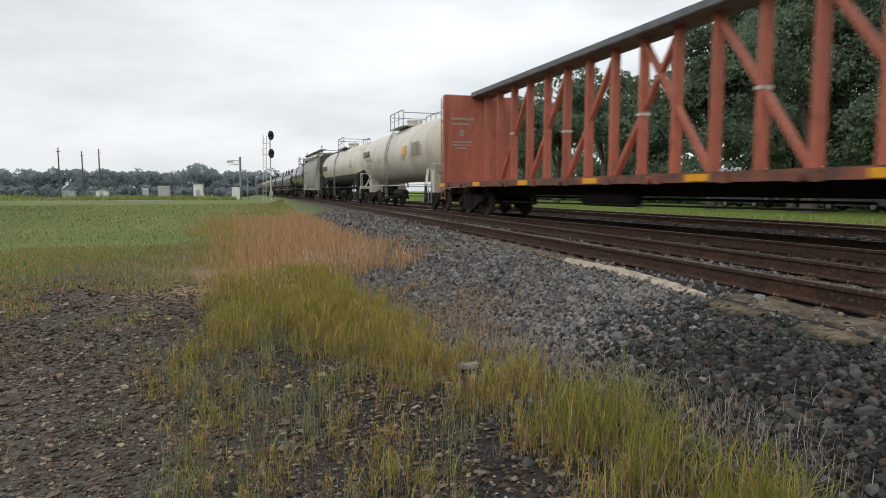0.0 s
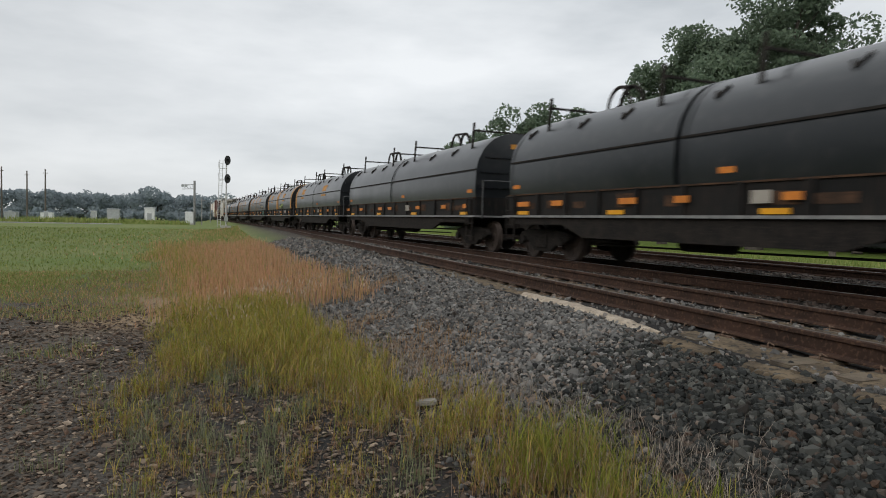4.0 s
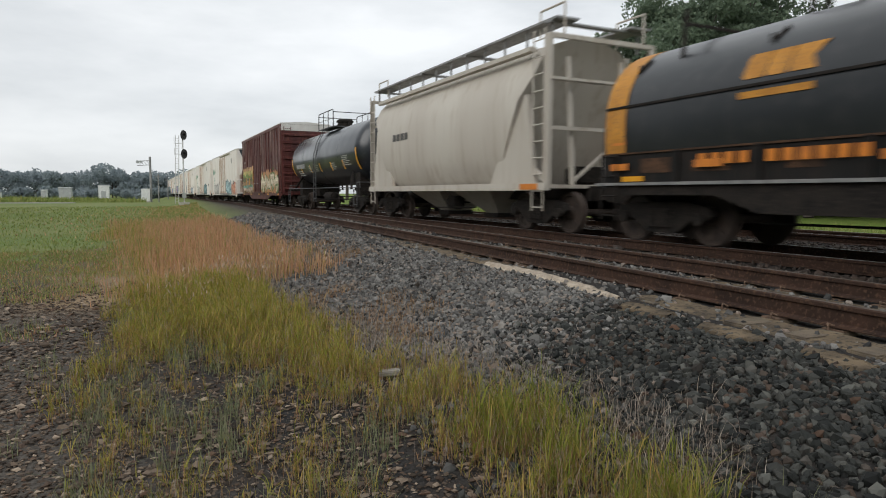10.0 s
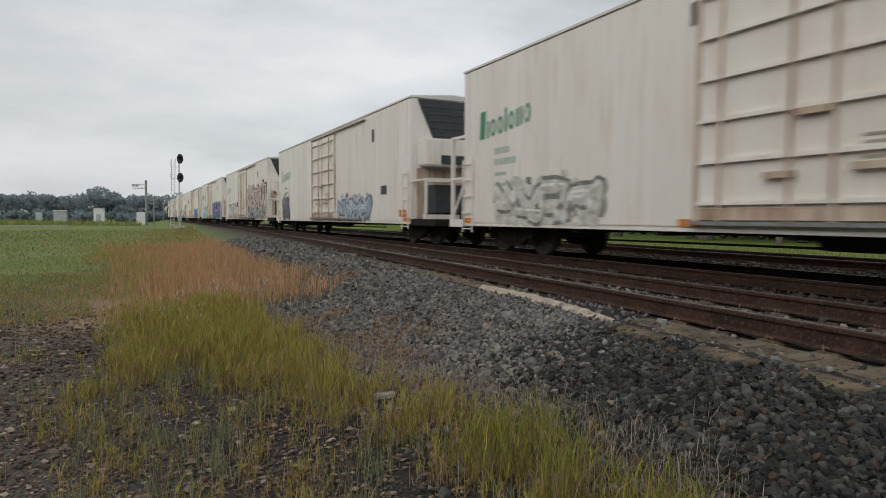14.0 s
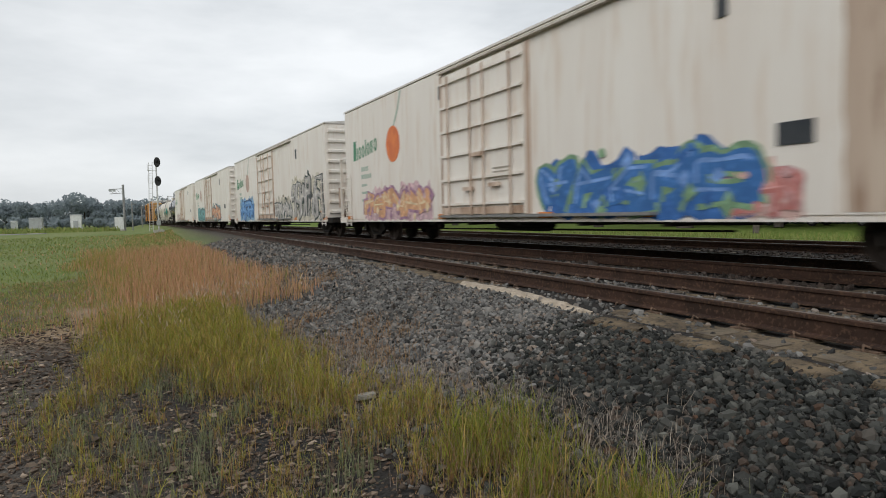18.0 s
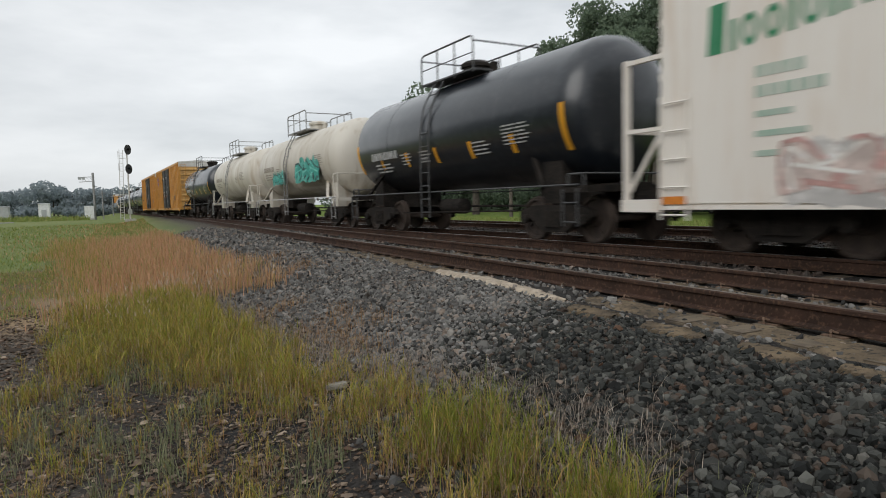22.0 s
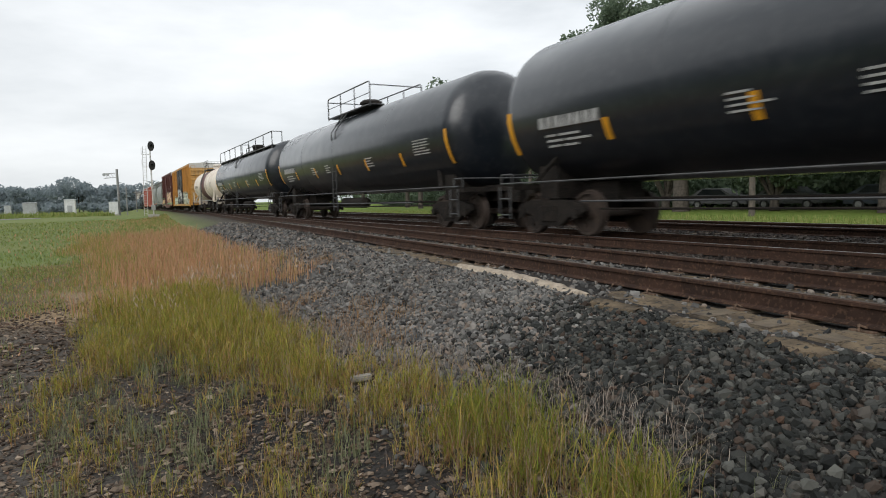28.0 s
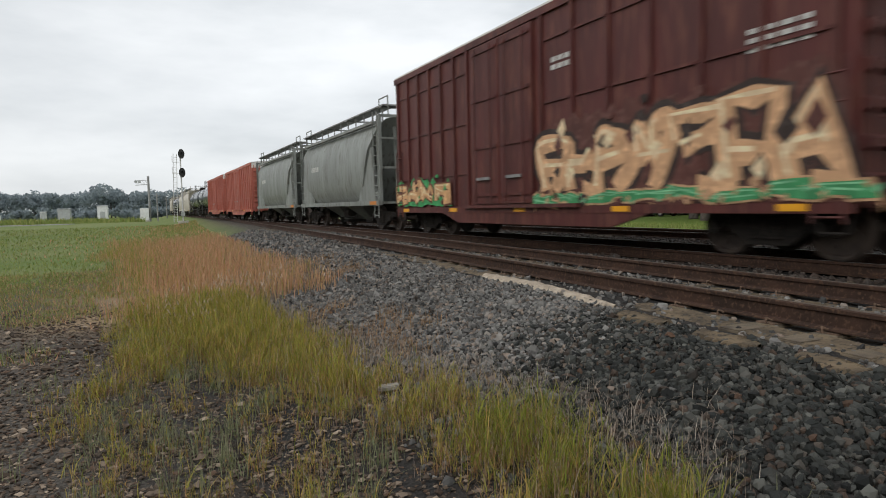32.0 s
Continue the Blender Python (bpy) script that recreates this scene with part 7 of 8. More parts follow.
def coil_car(length, label, seed, bands="", logo=True, joint=0.6):
    """bands: which hood ends are painted yellow, of A (leading end), B and C (either side of the joint) and D (trailing end)."""
    half = length / 2
    c = car_base("coil_car", length, label, "coil car", half - 2.1)
    b2 = half - 1.0
    w = 1.45
    bm = bmesh.new()
    box(bm, -w, w, -b2, b2, 1.0, 1.62)
    part("trough", bm, COIL_BODY, c, "rust-stained black trough", bevel=0.02)
    bm = bmesh.new()
    box(bm, -w - 0.1, w + 0.1, -b2 - 0.1, b2 + 0.1, 1.03, 1.08)
    part("walkway", bm, RAILING, c, "worn grey walkway edge")
    for i in range(11):
        y = -b2 + 0.3 + (2 * b2 - 0.6) * i / 10
        boxed("side_post", COIL_BODY, c, -w - 0.06, -w - 0.001, y - 0.05, y + 0.05, 1.08, 1.6)
    rnd = random.Random(seed)
    arch = [(1.42, 1.6), (1.445, 1.85), (1.44, 2.1), (1.43, 2.32), (1.41, 2.5), (1.36, 2.7), (1.28, 2.88), (1.17, 3.06), (1.03, 3.22), (0.87, 3.35), (0.68, 3.45), (0.5, 3.515), (0.3, 3.56)]
    outline = arch + [(-x, z) for x, z in reversed(arch)]
    for k, (y0, y1) in enumerate(((-b2 + 0.05, joint - 0.07), (joint + 0.07, b2 - 0.05))):
        bm = bmesh.new()
        prism(bm, outline, y0, y1)
        h = part("hood", bm, COIL_BLACK, c, "black arched hood with dusty top", smooth=True)
        for ey, key in ((y0, "AC"[k]), (y1, "BD"[k])):
            bm = bmesh.new()
            on = key in bands
            s = 1 if ey == y0 else -1
            a, b = sorted((ey - s * 0.004, ey + s * (0.52 if on else 0.1)))
            big = [(x * 1.006 + (0.006 if x > 0 else -0.006), z + 0.004) for x, z in outline]
            n = len(big)
            ra = [bm.verts.new((x, a, z)) for x, z in big]
            rb = [bm.verts.new((x, b, z)) for x, z in big]
            for i in range(n - 1):
                bm.faces.new((ra[i], ra[i + 1], rb[i + 1], rb[i]))
            part("end_band", bm, YELLOW if on else COIL_BLACK, h, "orange-yellow end band" if on else "", smooth=True)
        ey, s = (y0, -1) if k == 0 else (y1, 1)
        for z, wide in ((1.9, 1.3), (2.35, 1.3), (2.8, 1.15)):
            a, b = sorted((ey + s * 0.001, ey + s * 0.05))
            boxed("end_rib", COIL_BLACK, h, -wide, wide, a, b, z, z + 0.07)
        a, b = sorted((ey + s * 0.002, ey + s * 0.012))
        boxed("end_plate", YELLOW, h, -0.3, 0.3, a, b, 3.1, 3.24, label="small yellow plate")
        boxed("hood_seam", UNDER, h, -1.455, -1.435, y0, y1, 2.42, 2.46)
        # stacking brackets: a post on each side with a bar across between them
        for f in (0.14, 0.8):
            y = y0 + (y1 - y0) * f
            bm = bmesh.new()
            for x in (-1.02, 1.02):
                bar(bm, (x * 1.04, y, 3.12), (x * 0.98, y, 3.98), 0.07, 0.05)
            bar(bm, (-1.0, y, 3.74), (1.0, y, 3.74), 0.06, 0.05)
            part("stacking_bracket", bm, UNDER, h)
        for f in (0.3, 0.55, 0.92):
            y = y0 + (y1 - y0) * f
            bm = bmesh.new()
            path_rod(bm, [(-1.0, y - 0.1, 3.27), (-1.19, y, 3.06), (-1.09, y + 0.09, 3.19)], 0.03, 5)
            part("grab_hook", bm, UNDER, h)
        ym = (y0 + y1) / 2
        bm = bmesh.new()
        pts = [(0.0, ym + 0.4 * math.cos(a), 3.55 + 0.5 * math.sin(a)) for a in [math.pi * i / 10 for i in range(11)]]
        path_rod(bm, pts, 0.05, 6)
        path_rod(bm, [(x - 0.35, y, z - 0.06) for x, y, z in pts], 0.04, 6)
        rod(bm, (-0.35, ym, 3.99), (0.0, ym, 4.05), 0.04, 6)
        part("lifting_bail", bm, UNDER, h)
        if logo:
            # three plain slanting blocks, the last one swallow-tailed, leaning with the hood
            ye = -2.7 if k == 0 else 4.4
            z = 2.54
            for y, wide, tail in ((ye + 0.54, 0.32, 0.0), (ye + 0.17, 0.3, 0.0), (ye - 0.18, 0.4, 0.12)):
                bm = bmesh.new()
                f0 = [(y, z + 0.05), (y - 0.05, z), (y - wide, z), (y - wide + tail - 0.05, z + 0.18), (y - wide - 0.1, z + 0.36), (y - 0.1, z + 0.36), (y - 0.05, z + 0.3)]
                va = [bm.verts.new((-1.43 + 0.34 * (zz - 2.5), yy, zz)) for yy, zz in f0]
                vb = [bm.verts.new((-1.38 + 0.34 * (zz - 2.5), yy, zz)) for yy, zz in f0]
                bm.faces.new(va)
                bm.faces.new(vb[::-1])
                for i in range(7):
                    bm.faces.new((va[i], va[(i + 1) % 7], vb[(i + 1) % 7], vb[i]))
                part("emblem", bm, YELLOW, h, "plain orange-yellow slanting block")
            boxed("emblem_bar", YELLOW, h, -1.452, -1.425, ye - 0.58, ye + 0.56, 2.26, 2.36)
    for i in range(9):
        y = -b2 + 0.8 + (2 * b2 - 1.6) * (i + rnd.uniform(-0.3, 0.3)) / 8
        boxed("worn_panel", RUST_LINE, c, -w - 0.008, -w - 0.0005, y - rnd.uniform(0.15, 0.5), y + 0.25, 1.24, rnd.uniform(1.38, 1.52), label="rust-brown worn panel")
    for y in (-b2 + 0.45, -0.9, b2 - 0.4):
        boxed("marker", ORANGE_MARK, c, -1.455, -1.43, y - 0.16, y + 0.16, 1.76, 1.86)
    for i in range(7):
        y = -b2 + 0.5 + (2 * b2 - 1.0) * (i + rnd.uniform(-0.25, 0.25)) / 6
        boxed("marker", ORANGE_MARK, c, -w - 0.072, -w - 0.0605, y - rnd.uniform(0.05, 0.35), y + 0.2, 1.3, 1.42)
    for i in range(4):
        y = -b2 + 0.8 + (2 * b2 - 1.6) * i / 3
        boxed("reflector", REFLECT, c, -w - 0.032, -w - 0.001, y - 0.25, y + 0.25, 1.1, 1.19)
    boxed("data_panel", MARK_SOFT, c, -w - 0.072, -w - 0.061, -1.8, -1.45, 1.26, 1.46)
    bm = bmesh.new()
    plate(bm, [(-b2 + 0.4, 1.025), (-b2 + 0.4, 0.86), (-b2 + 2.6, 0.86), (-b2 + 3.4, 0.6), (b2 - 3.4, 0.6), (b2 - 2.6, 0.86), (b2 - 0.4, 0.86), (b2 - 0.4, 1.025)], -w - 0.03, -w + 0.05)
    part("side_sill", bm, UNDER, c, "deep black fish-belly side sill")
    boxed("trough_lip", RUST_LINE, c, -w - 0.03, -w - 0.0005, -b2, b2, 1.585, 1.615, label="worn brown trough lip")
    for sg in (-1, 1):
        ladder(c, -w - 0.08, sg * (b2 - 0.25), 0.4, 1.6, 0.42, UNDER)
        bm = bmesh.new()
        path_rod(bm, [(-1.3, sg * (b2 + 0.15), 1.0), (-1.3, sg * (b2 + 0.15), 2.1), (1.3, sg * (b2 + 0.15), 2.1), (1.3, sg * (b2 + 0.15), 1.0)], 0.025)
        part("end_rail", bm, DARK_RAILING, c)
    brake_gear(c, -half + 4, half - 4, 0.5)
    return c


# ---- centrebeam flatcar ----


def centrebeam_car(length, label):
    half = length / 2
    c = car_base("centrebeam_flatcar", length, label, "flatcar", half - 2.4)
    b2 = half - 0.55
    bm = bmesh.new()
    box(bm, -1.45, 1.45, -b2, b2, 1.02, 1.14)
    part("deck", bm, BEAM_ORANGE, c)
    for x in (-1.48, 1.48):
        boxed("side_sill", BEAM_SILL, c, x - 0.06, x + 0.06, -b2, b2, 0.99, 1.17)
    for sg in (-1, 1):
        y0, y1 = sorted((sg * b2, sg * (b2 - 0.3)))
        boxed("bulkhead", BEAM_ORANGE, c, -1.5, 1.5, y0, y1, 1.14, 4.5, label="tall orange end bulkhead", bevel=0.03)
        for i in range(6):
            z = 1.5 + i * 0.5
            boxed("bulkhead_rib", BEAM_ORANGE, c, -1.51, 1.51, min(y0, y1) - 0.04 if sg < 0 else y1 - 0.01, min(y0, y1) + 0.01 if sg < 0 else y1 + 0.04, z, z + 0.08)
        ladder(c, -1.53, sg * (b2 - 0.15), 0.5, 4.4, 0.4, BEAM_ORANGE)
        y0, y1 = sorted((sg * (b2 - 0.302), sg * (b2 - 0.308)))
        for z, x0, x1, h in ((3.55, -1.25, -0.3, 0.1), (3.38, -1.2, -0.5, 0.06), (2.95, -0.9, -0.72, 0.24), (2.7, -1.2, -0.4, 0.05), (2.58, -1.25, -0.45, 0.05), (2.46, -1.1, -0.6, 0.05)):
            boxed("lettering", MARK_SOFT, c, x0, x1, y0, y1, z, z + h)
    k = 17
    ys = [-b2 + 0.9 + (2 * b2 - 1.8) * i / (k - 1) for i in range(k)]
    for y in ys:
        bm = bmesh.new()
        box(bm, -0.11, 0.11, y - 0.075, y + 0.075, 1.14, 4.42)
        part("post", bm, BEAM_ORANGE, c, bevel=0.012)
    # long braces, each over two bays, leaning towards the middle from both halves
    mid = k // 2
    for i in range(mid, 1, -2):
        bm = bmesh.new()
        bar(bm, (0.0, ys[i], 4.34), (0.0, ys[i - 2] + 0.1, 1.24), 0.15, 0.1)
        part("diagonal_brace", bm, BEAM_ORANGE, c)
    for i in range(mid - 1, k - 2, 2):
        bm = bmesh.new()
        bar(bm, (0.03, ys[i], 4.34), (0.03, ys[i + 2] - 0.1, 1.24), 0.15, 0.1)
        part("diagonal_brace", bm, BEAM_ORANGE, c)
    for y in ys[2::3]:
        boxed("strap", MARK_WHITE, c, -0.13, 0.13, y - 0.09, y + 0.09, 2.62 + 0.2 * math.sin(y), 2.69 + 0.2 * math.sin(y), label="frayed white tie-down strap")
    boxed("top_chord", CHORD, c, -0.45, 0.45, -b2 + 0.3, b2 - 0.3, 4.42, 4.6, label="dark grey top chord", bevel=0.02)
    boxed("centre_beam_base", BEAM_ORANGE, c, -0.3, 0.3, -b2 + 0.3, b2 - 0.3, 1.14, 1.2)
    for i in range(12):
        y = -b2 + 0.8 + (2 * b2 - 1.6) * i / 11
        boxed("stake_pocket", BEAM_SILL, c, -1.6, -1.541, y - 0.09, y + 0.09, 0.97, 1.13)
        if i % 2:
            boxed("reflector", REFLECT, c, -1.552, -1.541, y + 0.4, y + 1.0, 1.01, 1.14)
        else:
            bm = bmesh.new()
            rod(bm, (-1.63, y + 0.3, 1.05), (-1.545, y + 0.3, 1.05), 0.085, 12)
            part("winch", bm, BEAM_SILL, c, "rusty tie-down winch")
    brake_gear(c, -half + 5, half - 5, 0.55)
    return c

# ---- the train, from its head to its tail: where each car's ends lie on the line at 20 s ----


def put_car(c, a, b):
    CARS.append((c, (a + b) / 2))
    return c


def again(c, a, b, label=""):
    """Another car of the same build."""
    d = copy_thing(c, pose(0, 0, 0))
    if label:
        tagged(d, label)
    for o in d.children_recursive:
        if o.name.split(".")[0] == "wheelset":
            WHEELSETS.append(o)
    return put_car(d, a, b)


put_car(centrebeam_car(22.0, "empty orange centrebeam flatcar with truss posts"), -424.9, -402.9)

w1 = put_car(tank_car(16.5, "stained white tank car with dark lettering", TANK_WHITE, 1.42, 2.72, rail_mat=RAILING, seed=3), -402.9, -386.3)
boxed("placard", REFLECT, w1, -1.46, -1.428, -3.3, -2.75, 2.55, 2.95, label="yellow placard")
for k in range(9):
    bars(w1, -1.43, -4.1, 3.0 - 0.07 * k, [1.4], 0.035, 0.1, MARK_SOFT)
bars(w1, -1.435, 6.4, 2.82, [0.2, 0.2, 0.2, 0.2, 0.2, 0.2], 0.36, 0.09, MARK_DARK)
w2 = put_car(tank_car(17.4, "white tank car with a black lower half", TANK_WHITE, 1.42, 2.72, belly=TANK_BLACK, rail_mat=DARK_RAILING, ladder_mat=RAILING, seed=4), -386.3, -368.9)
bars(w2, -1.435, 7.2, 2.5, [0.34, 0.34, 0.34, 0.34, 0.34, 0.34], 0.42, 0.1, MARK_DARK)
put_car(hopper_car(13.8, "grey covered hopper with sloping ends and roof walkway", HOPPER_GREY, 4.4), -368.9, -355.1)
put_car(tank_car(14.9, "short black tank car with yellow stripes", TANK_BLACK, 1.45, 2.7, stripes=True, seed=5), -355.1, -340.2)

put_car(coil_car(14.6, "black coil car with arched hoods and one yellow band", 1, "A", False, 0.2), -340.2, -325.6)
put_car(coil_car(17.0, "dusty dark coil car with plain arched hoods", 2, "", False), -325.6, -308.6)
put_car(coil_car(16.4, "black coil car with a yellow band at its trailing end", 7, "D"), -308.6, -292.2)
coil_c = put_car(coil_car(16.3, "dusty black coil car with three yellow bands", 8, "ABCD"), -292.2, -275.9)
graffiti(coil_c, -1.452, -0.9, -2.7, 1.68, 2.2, (0.34, 0.42, 0.14), (0.12, 0.14, 0.06), (0.03, 0.03, 0.03), 15, 3)
boxed("data_panel", MARK_DIM, coil_c, -1.54, -1.513, -4.9, -4.4, 1.26, 1.52, label="pale framed data panel")
coil_d = put_car(coil_car(17.9, "black coil car with yellow bands and pale scrawl", 3, "CD"), -275.9, -257.9)
graffiti(coil_d, -1.452, -3.6, -6.2, 1.72, 2.3, (0.36, 0.32, 0.25), (0.02, 0.022, 0.022), (0.02, 0.022, 0.022), 5, 5, 0.7)
boxed("painted_panel", paint((0.02, 0.12, 0.1)), coil_d, -1.52, -1.513, -7.4, -6.2, 1.15, 1.55, label="faded green painted patch")
put_car(coil_car(18.0, "black coil car with yellow bands and brown markers", 4, "CD"), -257.9, -239.9)
coil_f = put_car(coil_car(19.4, "dusty black coil car with yellow emblems and orange markers", 5, ""), -239.9, -220.5)
boxed("hood_mark", YELLOW, coil_f, -1.462, -1.446, 0.75, 1.65, 1.72, 1.8, label="angled orange mark")
boxed("hood_mark", YELLOW, coil_f, -1.462, -1.446, 1.22, 1.65, 1.805, 1.92)
coil_g = put_car(coil_car(17.8, "scuffed black coil car with a yellow band and orange lettering", 6, "D"), -220.5, -202.7)
bars(coil_g, -1.511, 5.6, 1.34, [0.15, 0.15, 0.15, 0.15], 0.17, 0.1, ORANGE_MARK)
bars(coil_g, -1.511, 4.4, 1.34, [0.15, 0.15, 0.15, 0.15, 0.15, 0.15], 0.17, 0.1, ORANGE_MARK)

put_car(hopper_car(12.9, "pale grey covered hopper with sloping ends and walkway", HOPPER_PALE, 4.4), -202.7, -189.8)
put_car(tank_car(14.1, "black tank car with yellow reflective stripes", TANK_BLACK, 1.4, 2.66, stripes=True, seed=7), -189.8, -175.7)
brown = put_car(boxcar(17.4, "tall oxide-red ribbed boxcar covered in graffiti", BOX_BROWN, 5.15, 0.78, (0.6, 2.6), None, 8, 8, flat=True, post_mat=POST_WORN), -175.7, -158.3)
graffiti(brown, -1.564, 7.2, 1.9, 0.85, 2.9, (0.46, 0.27, 0.15), (0.13, 0.2, 0.05), (0.36, 0.2, 0.09), 21, 6, 1.5)
rnd = random.Random(17)
TONES = {2.62: (0.52, 0.3, 0.14), 2.4: (0.5, 0.42, 0.16), 2.15: (0.19, 0.27, 0.06), 1.88: (0.12, 0.12, 0.05), 1.62: (0.3, 0.19, 0.1), 1.36: (0.15, 0.3, 0.25), 1.12: (0.5, 0.38, 0.3), 0.95: (0.25, 0.16, 0.09)}
for row, (z, rgb) in enumerate(TONES.items()):
    y = 7.1 - rnd.uniform(0, 0.3)
    while y > 2.3:
        run = rnd.uniform(0.3, 1.2)
        e = max(1.95, y - run)
        bm = bmesh.new()
        ribbon(bm, curve_of([(y, z + rnd.uniform(-0.08, 0.08)), ((y + e) / 2, z + rnd.uniform(-0.1, 0.1)), (e, z + rnd.uniform(-0.08, 0.08))], 3), rnd.uniform(0.12, 0.3), -1.592 - 0.002 * row, -1.564, z)
        y = e - rnd.uniform(-0.05, 0.3)
        k = rnd.uniform(0.7, 1.15)
        part("paint_band", bm, paint(tuple(round(v * k, 2) for v in rgb)), brown)
for yy, za, zb in ((5.4, 1.45, 1.95), (3.9, 1.45, 2.0), (2.2, 1.1, 2.5)):
    boxed("paint_patch", YELLOW, brown, -1.606, -1.565, yy - 0.14, yy + 0.14, za, zb, label="yellow painted patch")
graffiti(brown, -1.564, -0.9, -6.9, 0.85, 2.5, (0.5, 0.42, 0.3), (0.1, 0.16, 0.05), (0.42, 0.2, 0.08), 22, 5)
bars(brown, -1.508, 6.8, 3.2, [0.16, 0.16, 0.16, 0.16], 0.14, 0.06, MARK_WHITE)


def add_reefer(i, machine_end, emblem, hatch, *sprays):
    """The i-th refrigerator car; each sprayed piece: y0, y1, top, fill, outline, backing."""
    a = -158.3 + 23.27 * i
    r = put_car(reefer(23.27, "long dirty-white refrigerator car with graffiti and a plug door", machine_end, emblem, hatch, i in (2, 3)), a, a + 23.27)
    for k, (y0, y1, top, fill, edge, back) in enumerate(sprays):
        graffiti(r, -1.522, y0, y1, 0.68, top, fill, edge, back, 100 + 10 * i + k, max(4, round((y0 - y1) / 0.9)))
    return r


add_reefer(0, True, 0, True,
           (8.6, 4.4, 2.0, (0.44, 0.42, 0.39), (0.3, 0.29, 0.27), (0.52, 0.5, 0.46)),
           (-1.5, -5.5, 2.2, (0.3, 0.45, 0.47), (0.1, 0.16, 0.18), (0.42, 0.52, 0.52)),
           (-5.6, -8.7, 1.9, (0.6, 0.25, 0.15), (0.3, 0.1, 0.06), (0.6, 0.4, 0.3)))
add_reefer(1, False, 0, False,
           (8.8, 5.0, 1.9, (0.55, 0.53, 0.47), (0.2, 0.2, 0.18), (0.58, 0.56, 0.5)),
           (-1.9, -5.6, 2.1, (0.16, 0.28, 0.3), (0.04, 0.07, 0.08), (0.1, 0.2, 0.2)))
add_reefer(2, True, 0, False,
           (9.4, 7.6, 2.2, (0.12, 0.12, 0.14), (0.06, 0.06, 0.07), (0.3, 0.3, 0.32)),
           (-1.6, -5.6, 1.9, (0.3, 0.36, 0.42), (0.1, 0.12, 0.15), (0.44, 0.46, 0.46)))
add_reefer(3, True, 0, True,
           (9.0, 3.8, 2.1, (0.52, 0.5, 0.48), (0.26, 0.26, 0.27), (0.55, 0.3, 0.25)),
           (-1.6, -9.0, 3.3, (0.5, 0.36, 0.32), (0.04, 0.025, 0.035), (0.56, 0.46, 0.42)),
           (-1.7, -8.2, 1.7, (0.03, 0.12, 0.12), (0.5, 0.48, 0.46), (0.12, 0.09, 0.26)))
add_reefer(4, True, 2, False,
           (8.8, 3.3, 2.2, (0.42, 0.6, 0.58), (0.08, 0.2, 0.2), (0.3, 0.5, 0.52)),
           (-1.5, -9.15, 2.5, (0.2, 0.15, 0.34), (0.02, 0.02, 0.05), (0.03, 0.22, 0.25)))
rusty = add_reefer(5, True, 1, False,
           (8.6, 3.4, 1.9, (0.65, 0.36, 0.2), (0.35, 0.2, 0.3), (0.6, 0.42, 0.45)),
           (-1.65, -6.4, 2.05, (0.045, 0.16, 0.42), (0.2, 0.34, 0.2), (0.04, 0.14, 0.4)),
           (-5.9, -7.1, 1.6, (0.55, 0.2, 0.18), (0.5, 0.3, 0.3), (0.6, 0.4, 0.36)))
add_reefer(6, False, 2, False,
           (8.8, 4.2, 2.3, (0.1, 0.26, 0.55), (0.02, 0.07, 0.18), (0.25, 0.42, 0.6)),
           (-1.4, -4.9, 2.05, (0.4, 0.38, 0.36), (0.06, 0.085, 0.08), (0.5, 0.46, 0.38)),
           (-4.8, -9.9, 2.85, (0.4, 0.38, 0.36), (0.025, 0.045, 0.042), (0.6, 0.56, 0.46)))
add_reefer(7, False, 2, False,
           (8.8, 3.4, 2.1, (0.12, 0.3, 0.3), (0.04, 0.1, 0.11), (0.26, 0.42, 0.42)),
           (-1.3, -6.0, 2.2, (0.6, 0.28, 0.16), (0.05, 0.12, 0.16), (0.3, 0.4, 0.4)))
add_reefer(8, False, 0, False,
           (8.4, 3.6, 1.7, (0.56, 0.46, 0.42), (0.5, 0.3, 0.27), (0.52, 0.5, 0.48)))
# rust-brown weathering at the leading end of one of them
rnd = random.Random(91)
bm = bmesh.new()
rim = [(-7.6 + rnd.uniform(-0.03, 0.03), 0.78 + 3.7 * k / 12) for k in range(13)]
plate(bm, rim + [(-9.25, 4.48), (-9.25, 0.78)], -1.527, -1.52)
part("rust_stain", bm, mat("rust_weathering", (0.4, 0.29, 0.22), (0.55, 0.45, 0.36), 1.6, 0.7, streak=True, c3=(0.3, 0.2, 0.14), fine=6), rusty, "brown weathered end panel")

put_car(tank_car(12.5, "black tank car with dull yellow stripes", TANK_BLACK, 1.45, 2.62, stripes=True, seed=9), 51.0, 63.5)
wa = put_car(tank_car(13.0, "beige tank car with green graffiti", TANK_WHITE, 1.42, 2.62, rail_mat=RAILING, seed=10), 63.5, 76.5)
graffiti(wa, -1.43, 2.6, 0.6, 1.75, 2.5, (0.03, 0.3, 0.25), (0.03, 0.08, 0.07), (0.1, 0.35, 0.3), 41, 3)
graffiti(wa, -1.43, -0.9, -3.9, 1.75, 2.85, (0.04, 0.33, 0.27), (0.02, 0.06, 0.06), (0.08, 0.36, 0.3), 42, 3)
put_car(tank_car(12.3, "weathered beige tank car with railed platform", TANK_WHITE, 1.42, 2.62, rail_mat=RAILING, seed=11), 76.5, 88.8)
put_car(tank_car(13.6, "black tank car with grey scuffed shell", TANK_BLACK, 1.42, 2.6, stripes=True, seed=12), 88.8, 102.4)

